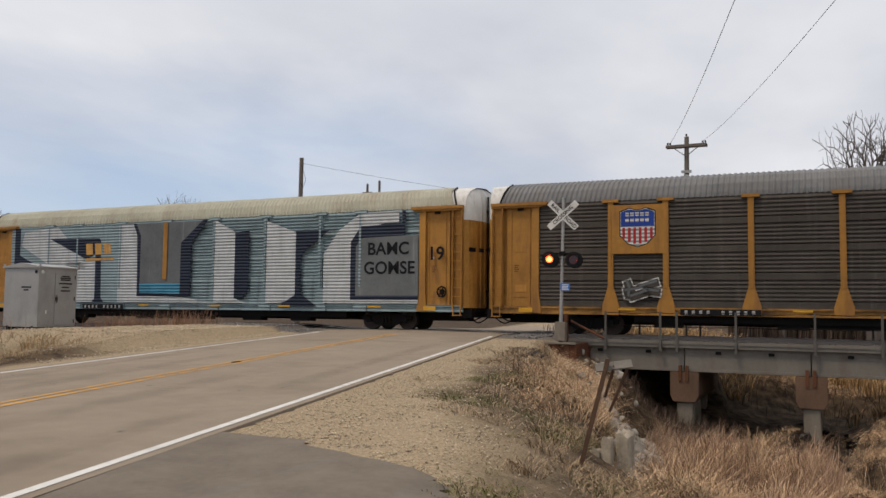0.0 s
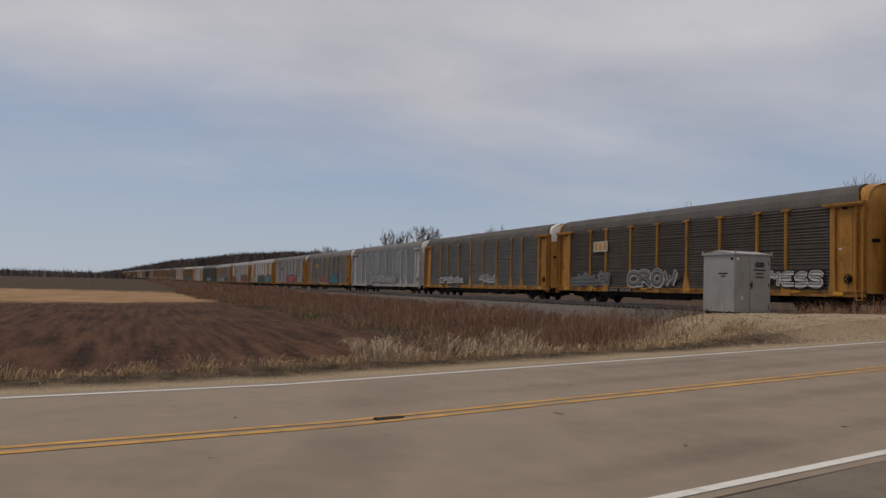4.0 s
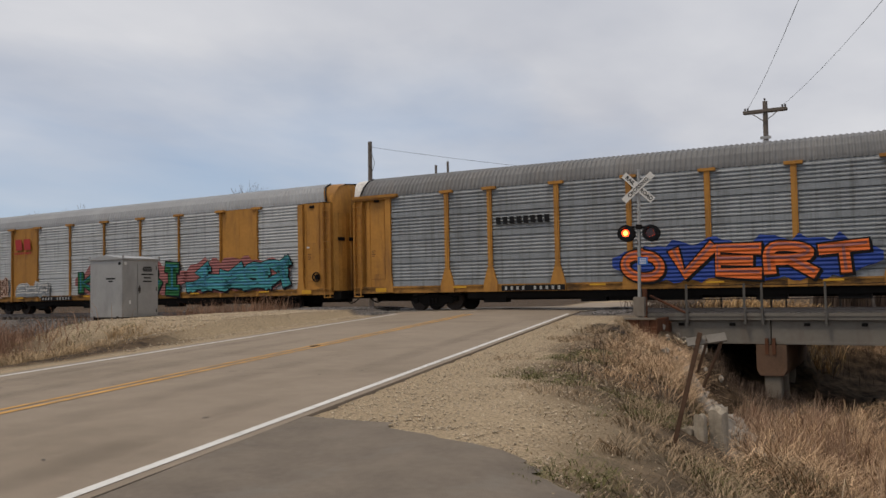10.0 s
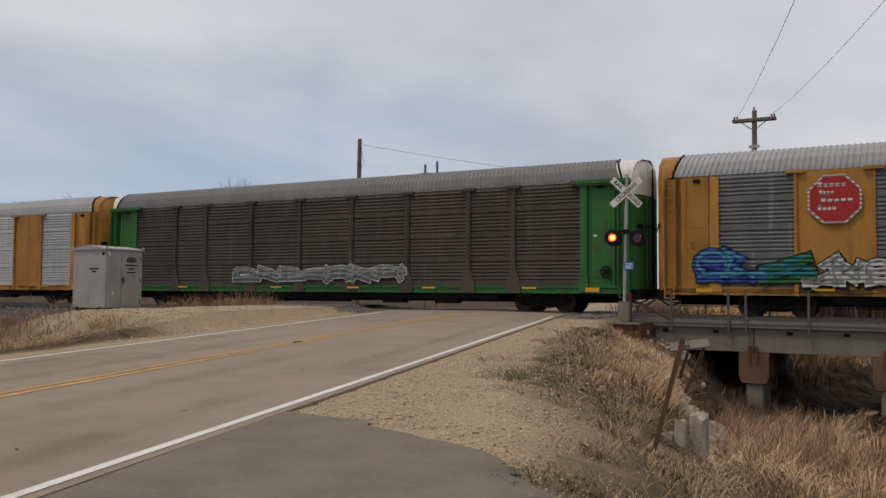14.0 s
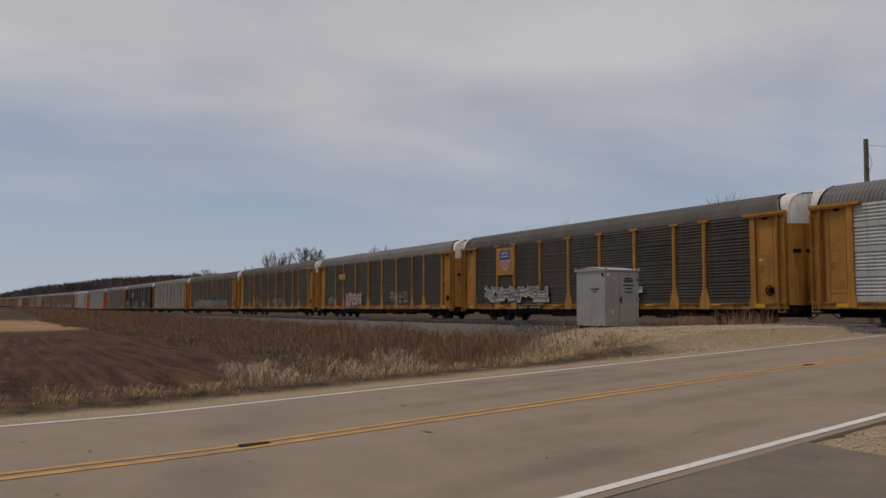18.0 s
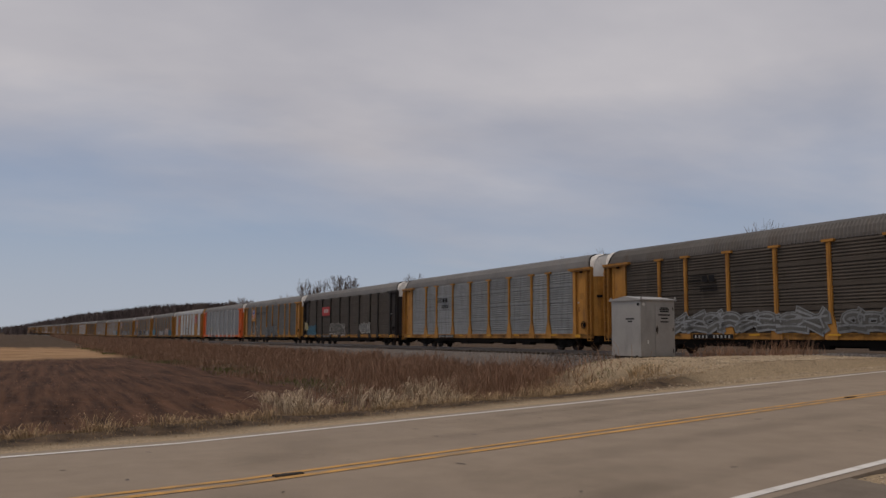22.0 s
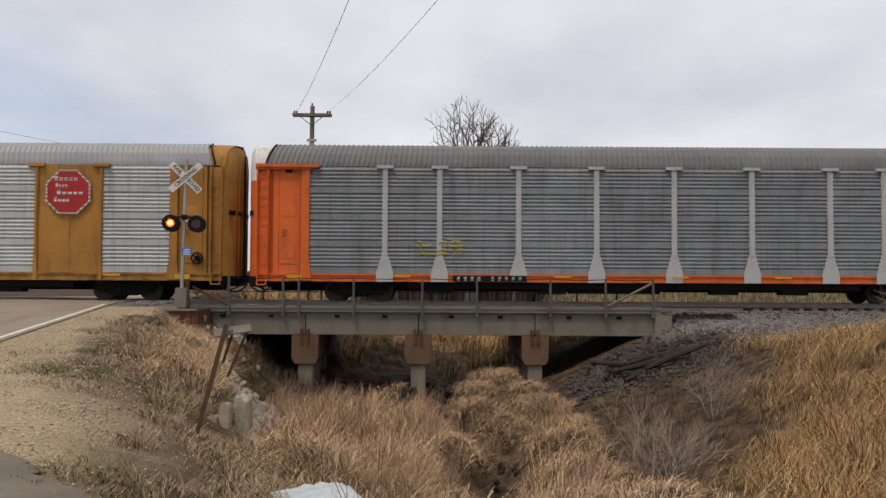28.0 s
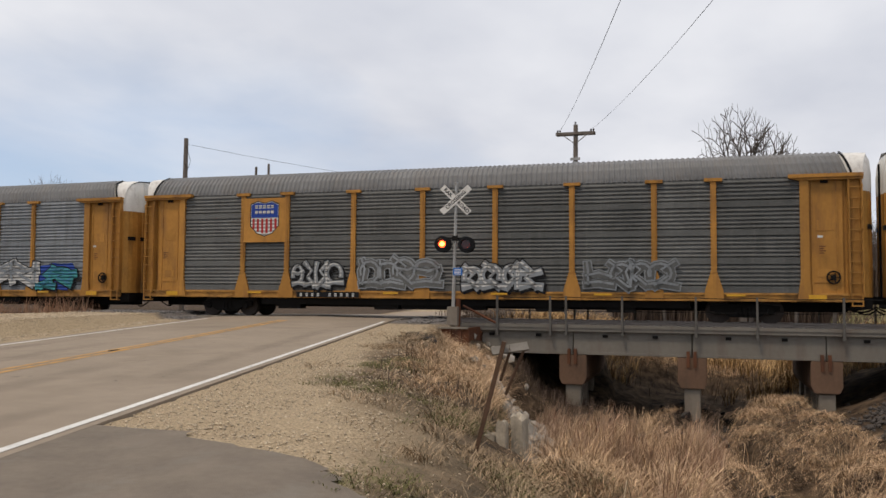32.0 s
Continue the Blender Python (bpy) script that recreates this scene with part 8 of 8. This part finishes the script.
bars(C[-22], -6.4, 3.48, 0.36, 5, "chalk", 0.24, 0.3, y=0.0)
rect(C[-16], "logo_panel", -9.0, -7.4, 2.9, 4.6, "yellow", -0.03)
rect(C[-16], "logo_bar", -8.45, -7.95, 3.9, 4.2, "sign_blue", -0.02)
for word, x in (("BUILDING", -5.72), ("AMERICA", -2.95)):
    me = text_mesh(word, 0.46)
    place("lettering", me, M["ink"], C[-23], pose(x, FACE + 0.012, 4.02, 90, 0, 0))

G = graffiti
# the car with giant letters: pale and dark facets over the whole side
big = C[-1]
for ob in big.children:
    if ob.name.startswith("side_sill"):
        ob.material_slots[0].material = M["blue_grey"]
for pts, mat, y in (
    (((-11.95, 4.9), (-11.95, 1.1), (-4.3, 1.1), (-4.3, 4.9)), "blue_grey", 0.0),
    (((-11.0, 4.7), (-8.6, 4.9), (-6.8, 3.3), (-6.6, 2.8), (-8.2, 2.5), (-11.2, 4.0)), "pale_spray", 0.003),
    (((-11.7, 4.9), (-11.3, 4.9), (-11.3, 3.5), (-8.2, 2.2), (-8.2, 1.2), (-9.0, 1.2), (-9.0, 1.95), (-11.7, 3.0)), "navy", 0.006),
    (((-9.1, 4.3), (-5.7, 4.25), (-5.7, 3.6), (-6.5, 3.2)), "navy", 0.008),
    (((-8.0, 3.1), (-5.95, 3.1), (-5.95, 1.1), (-7.4, 1.1)), "pale_spray", 0.003),
    (((-5.95, 4.2), (-5.6, 4.2), (-5.5, 1.3), (-5.3, 1.1), (-6.1, 1.1), (-5.9, 1.3)), "navy", 0.006),
    (((-4.4, 4.9), (-3.5, 4.9), (-3.2, 4.3), (-3.1, 1.4), (-0.4, 1.35), (1.4, 1.1), (-4.4, 1.1)), "pale_spray", 0.003),
    (((-3.3, 4.9), (0.9, 4.9), (-0.4, 3.9), (-0.4, 1.45), (-3.1, 1.45)), "grey2", 0.006),
    (((-3.0, 2.0), (-0.5, 2.0), (-0.5, 1.5), (-3.0, 1.5)), "sky_blue", 0.009),
    (((-3.5, 4.9), (-3.3, 4.9), (-3.0, 4.3), (-3.0, 1.55), (-0.5, 1.5), (-0.5, 3.9), (0.8, 4.95), (1.1, 4.95), (0.15, 3.9), (0.1, 1.4), (-3.15, 1.4), (-3.2, 4.3)), "navy", 0.012),
    (((1.5, 4.9), (2.65, 4.3), (2.65, 1.3), (3.3, 1.1), (1.5, 1.1)), "pale_spray", 0.003),
    (((2.65, 4.3), (3.45, 4.35), (3.45, 1.65), (3.1, 1.3), (2.65, 1.3)), "navy", 0.006),
    (((4.4, 4.75), (5.95, 4.2), (5.95, 1.3), (5.2, 1.1), (4.4, 1.1)), "pale_spray", 0.003),
    (((5.95, 4.25), (7.7, 4.25), (6.5, 3.4), (6.25, 3.1), (6.25, 1.5), (7.1, 0.95), (5.1, 0.95), (5.95, 1.45)), "navy", 0.006),
    (((9.2, 4.9), (8.15, 4.2), (7.4, 3.2), (7.4, 1.1), (8.75, 1.1), (8.75, 3.65), (9.1, 4.1), (10.4, 4.45), (11.05, 4.45), (11.05, 4.95)), "pale_spray", 0.003),
    (((8.75, 1.1), (8.75, 1.25), (11.95, 1.25), (11.95, 1.1)), "pale_spray", 0.003),
    (((8.75, 3.7), (9.25, 4.35), (11.2, 4.4), (11.2, 4.95), (11.35, 4.95), (11.35, 3.9), (9.3, 3.85), (9.0, 3.5), (9.0, 1.42), (11.95, 1.42), (11.95, 1.25), (8.75, 1.25)), "navy", 0.008),
    (((9.0, 3.5), (9.35, 3.9), (11.95, 3.9), (11.95, 1.42), (9.0, 1.42)), "grey2", 0.005),
):
    shape(big, "graffiti_facet", pts, mat, y)
for word, x, z, size in (("BAMC", 10.55, 3.35, 0.72), ("GOMSE", 10.6, 2.55, 0.72), ("19", 12.75, 3.1, 0.75)):
    place("lettering", text_mesh(word, size, 0.004), M["ink"], big, pose(x, FACE - 0.016, z, 90, 0, 0))
bars(big, -6.6, 3.45, 0.55, 3, "line_yellow", 0.5, 0.2, y=0.014)
rect(big, "logo_bar", -6.6, -4.7, 3.15, 3.27, "line_yellow", 0.014)
for x in (-9.2, -7.2, -4.3, 1.43, 4.3, 7.2, 9.2):
    rect(big, "post_highlight", x - 0.05, x + 0.05, 1.8, 4.9, "blue_grey", 0.02)
rect(big, "side_post_paint", -1.55, -1.3, 2.2, 4.9, "yellow", 0.05)
G(C[0], -8.6, -7.6, 1.2, 2.2, "bubble", "brown", "chalk", 3, 1)
G(C[-2], -12.3, 0.5, 0.78, 2.55, "wild", "navy", "chalk", 4, 11, "ink")
G(C[-2], 6.2, 12.0, 0.95, 2.55, "block", "chalk", "silver", 5, 4)
G(C[-2], 3.6, 5.8, 0.95, 2.2, "scrawl", "chalk", "ink", 6, 4)
G(C[-3], 1.6, 4.2, 1.1, 2.2, "block", "grey", "silver", 7, 3)
G(C[-3], 6.0, 9.0, 1.1, 2.2, "block", "grey", "chalk", 8, 3)
G(C[-4], -11.6, -7.6, 1.1, 2.4, "block", "spray_blue", "sky_blue", 9, 4)
G(C[-4], -6.8, 0.0, 1.1, 2.3, "wild", "sky_blue", "ink", 10, 6, "spray_blue")
G(C[-4], 6.3, 9.6, 1.1, 2.0, "bubble", "chalk", "ink", 11, 4)
G(C[-5], -11.5, -6.8, 1.1, 2.1, "block", "grey", "silver", 12, 5)
G(C[-5], -4.5, 0.6, 1.1, 2.2, "wild", "grey", "chalk", 13, 5, "brown")
G(C[-5], 3.5, 6.5, 1.1, 2.1, "bubble", "sky_blue", "ink", 14, 3)
G(C[-5], 8.0, 11.6, 1.1, 2.1, "bubble", "chalk", "ink", 15, 4)
G(C[-6], -9, -3, 1.1, 2.0, "block", "chalk", "ink", 16, 6)
G(C[-6], 1, 4, 1.1, 2.2, "bubble", "chalk", "ink", 17, 3)
G(C[-7], -4.5, 5.5, 1.1, 2.3, "block", "chalk", "ink", 18, 9)
G(C[-8], -3.8, 1.6, 1.0, 2.2, "block", "pink", "peach", 19, 6)
G(C[-8], 2.6, 7.4, 0.9, 2.5, "block", "sky_blue", "ink", 20, 5)
G(C[-9], -1.8, 6.6, 0.95, 2.4, "wild", "spray_orange", "ink", 21, 6, "spray_blue")
G(C[-9], 8.9, 12.2, 0.95, 2.3, "bubble", "silver", "ink", 22, 4)
G(C[-9], 7.9, 8.7, 1.5, 2.4, "scrawl", "ink", "ink", 23, 2)
G(C[-10], -12.7, -9.9, 1.0, 2.2, "block", "rusty", "peach", 24, 5)
G(C[-10], -8.7, -6.1, 0.95, 2.0, "bubble", "silver", "chalk", 25, 3)
G(C[-10], -3.4, 4.6, 0.9, 2.55, "wild", "spray_green", "ink", 26, 6, "pink")
G(C[-10], 4.9, 11.2, 0.95, 2.6, "wild", "teal", "ink", 27, 5, "pink")
G(C[-11], -12.4, -5.7, 0.95, 2.3, "wild", "pink", "ink", 28, 6, "spray_green")
G(C[-11], 1.8, 11.3, 0.95, 2.7, "wild", "pink", "ink", 29, 8, "spray_green")
G(C[-12], -12.7, -10.6, 1.0, 2.6, "bubble", "spray_blue", "ink", 30, 2)
G(C[-12], -10.5, -9.2, 1.1, 2.3, "bubble", "spray_green", "ink", 31, 1)
G(C[-12], -9.2, -5.6, 1.0, 2.2, "block", "chalk", "ink", 32, 4)
G(C[-12], -5.2, -4.0, 1.6, 2.2, "scrawl", "ink", "ink", 33, 3)
G(C[-12], -2.8, 2.3, 0.9, 2.45, "bubble", "silver", "ink", 34, 4)
G(C[-12], 2.5, 3.9, 1.7, 2.2, "scrawl", "ink", "ink", 35, 4)
G(C[-12], 4.2, 9.0, 0.95, 2.45, "bubble", "ink", "chalk", 36, 5)
G(C[-12], 12.2, 13.2, 2.2, 2.6, "scrawl", "chalk", "ink", 37, 3)
G(C[-13], -5, 4, 1.1, 2.0, "bubble", "grey", "chalk", 38, 7)
G(C[-15], -8.6, -4.8, 1.0, 2.0, "block", "brown", "grey", 39, 4)
G(C[-15], -4.3, 0.3, 0.95, 2.2, "wild", "grey", "ink", 40, 5, "brown")
G(C[-15], 1.4, 10.0, 0.9, 2.3, "block", "spray_green", "silver", 41, 8)
G(C[-17], -10.6, -3.6, 1.05, 2.4, "bubble", "chalk", "ink", 42, 7)
G(C[-17], 1.5, 4.6, 1.0, 2.5, "bubble", "chalk", "ink", 43, 3)
G(C[-18], -11, -9.2, 1.2, 2.0, "scrawl", "chalk", "ink", 44, 3)
G(C[-18], -6.5, -3.0, 0.9, 2.4, "block", "chalk", "red", 45, 4)
G(C[-18], 3.2, 6.5, 1.2, 2.3, "scrawl", "chalk", "ink", 46, 4)
G(C[-19], -7.5, -4.3, 1.1, 2.4, "scrawl", "spray_yellow", "brown", 47, 4)
G(C[-19], 0.5, 4.0, 1.2, 2.0, "scrawl", "chalk", "ink", 48, 5)
G(C[-20], -9.5, 1.0, 1.05, 2.2, "block", "grey", "silver", 49, 9)
G(C[-20], 2.0, 9.0, 1.05, 2.1, "block", "grey", "silver", 50, 7)
G(C[-22], -12.0, -9.2, 1.05, 2.2, "block", "navy", "sky_blue", 51, 5)
G(C[-22], -4.2, 0.2, 0.95, 2.35, "block", "brown", "chalk", 52, 5)
G(C[-22], 4.6, 7.2, 1.2, 2.3, "block", "grey", "chalk", 53, 4)
G(C[-22], -13.2, -12.1, 1.4, 2.6, "bubble", "spray_yellow", "ink", 54, 2)
G(C[-23], -1.5, 4.2, 0.8, 2.35, "block", "grey2", "ink", 55, 6)
G(C[-23], -8.9, -5.4, 0.95, 2.5, "scrawl", "chalk", "ink", 56, 2)
G(C[-24], -8.1, -6.3, 1.7, 2.4, "scrawl", "spray_yellow", "ink", 57, 3)
outline_piece(C[-25], -1.4, 0.74, 3.5, 1.72)
G(C[-26], -12.0, -8.9, 1.0, 2.35, "wild", "sky_blue", "chalk", 59, 3, "sky_blue")
G(C[-26], -8.4, -6.9, 1.1, 1.8, "scrawl", "ink", "ink", 60, 4)
G(C[-26], -5.9, -1.9, 1.05, 2.05, "scrawl", "silver", "ink", 61, 6)
G(C[-26], -2.6, 2.2, 0.95, 2.2, "block", "chalk", "ink", 62, 5)
G(C[-26], 2.4, 4.2, 1.0, 2.1, "block", "ink", "chalk", 63, 2)
G(C[-26], 4.3, 8.6, 0.95, 2.6, "bubble", "peach", "maroon", 64, 4)
G(C[-26], 8.5, 12.1, 0.9, 2.3, "block", "deep_teal", "navy", 65, 4)
G(C[-27], -12.2, -9.6, 1.1, 2.0, "bubble", "chalk", "ink", 66, 4)
G(C[-27], -8.8, -7.2, 1.1, 2.2, "scrawl", "silver", "chalk", 67, 2)
G(C[-27], -6.8, -4.6, 1.2, 1.9, "scrawl", "chalk", "ink", 68, 4)
G(C[-27], -4.4, 0.2, 0.85, 2.4, "block", "ink", "chalk", 69, 4)
G(C[-27], 1.4, 2.2, 1.0, 2.0, "scrawl", "spray_yellow", "ink", 70, 2)
G(C[-27], 2.4, 5.2, 0.9, 2.3, "bubble", "ink", "chalk", 71, 4)
G(C[-27], 5.4, 6.6, 1.2, 2.0, "scrawl", "chalk", "ink", 72, 4)
G(C[-27], 7.2, 10.7, 0.85, 2.4, "block", "chalk", "ink", 73, 3)
G(C[-28], -6.9, -4.8, 1.05, 2.3, "block", "silver", "ink", 74, 4)
G(C[-28], -4.0, -0.8, 1.0, 2.5, "bubble", "grey", "silver", 75, 4)
G(C[-28], 0.2, 3.2, 1.0, 2.3, "block", "silver", "ink", 76, 4)
G(C[-28], 4.8, 7.9, 1.0, 2.3, "bubble", "grey", "silver", 77, 4)
G(C[-29], 4.6, 9.4, 1.0, 2.6, "bubble", "chalk", "ink", 78, 4)
G(C[-29], 9.6, 11.4, 1.0, 2.2, "wild", "teal", "ink", 79, 2, "spray_blue")
for n in range(-30, -46, -2):
    G(C[n], -6 + (n % 5), -1 + (n % 5), 1.05, 2.2, "bubble" if n % 4 else "block", "chalk", "ink", -n, 4)



# ---- the train
CAR_PITCH, SPEED, HEAD = 29.03, 25.06, -12.7
# small changes of speed: seconds, metres ahead of an even run
SLACK = ((0, 0.01), (1, 0.24), (2, 0.34), (3, 0.62), (4, 0.75), (7, 0.94), (8, 0.86), (9, 0.72), (10, 0.72), (11, 0.85), (12, 0.85), (13, 1.42), (16, 1.78), (17, 1.72), (18, 1.70), (19, 1.65), (20, 1.62), (21, 1.35), (22, 1.18), (23, 1.15), (24, 1.12), (25, 1.05), (26, 0.70), (29, 0.56), (30, 0.5), (31, 0.35), (31.5, 0.16), (32, 0.02))


def car_pose(n, t, slack=0.0):
    x = HEAD + CAR_PITCH * (n + 0.5) + SPEED * t + slack
    fall = math.degrees(math.atan(float(track_z(x + 10) - track_z(x - 10)) / 20))
    return pose(x, 0.5 * float(track_y(x + 10) + track_y(x - 10)), RAIL_Z + 0.5 * float(track_z(x + 10) + track_z(x - 10)), 0, -fall, track_turn(x))


def motions():
    times = [float(t) for t, _ in SLACK]
    slack = [d for _, d in SLACK]
    for n, car in CARS.items():
        walk(car, [(t, car_pose(n, t, float(d))) for t, d in zip(times, slack)])
    # the flashers: the two added discs turn about by turns, twice a second
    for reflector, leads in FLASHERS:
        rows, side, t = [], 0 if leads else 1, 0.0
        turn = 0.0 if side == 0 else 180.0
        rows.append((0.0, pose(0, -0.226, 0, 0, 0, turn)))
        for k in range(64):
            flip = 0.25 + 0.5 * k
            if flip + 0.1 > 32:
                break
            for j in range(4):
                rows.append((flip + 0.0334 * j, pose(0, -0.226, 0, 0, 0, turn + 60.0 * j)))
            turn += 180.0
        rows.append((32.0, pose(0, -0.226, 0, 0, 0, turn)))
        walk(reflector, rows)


motions()
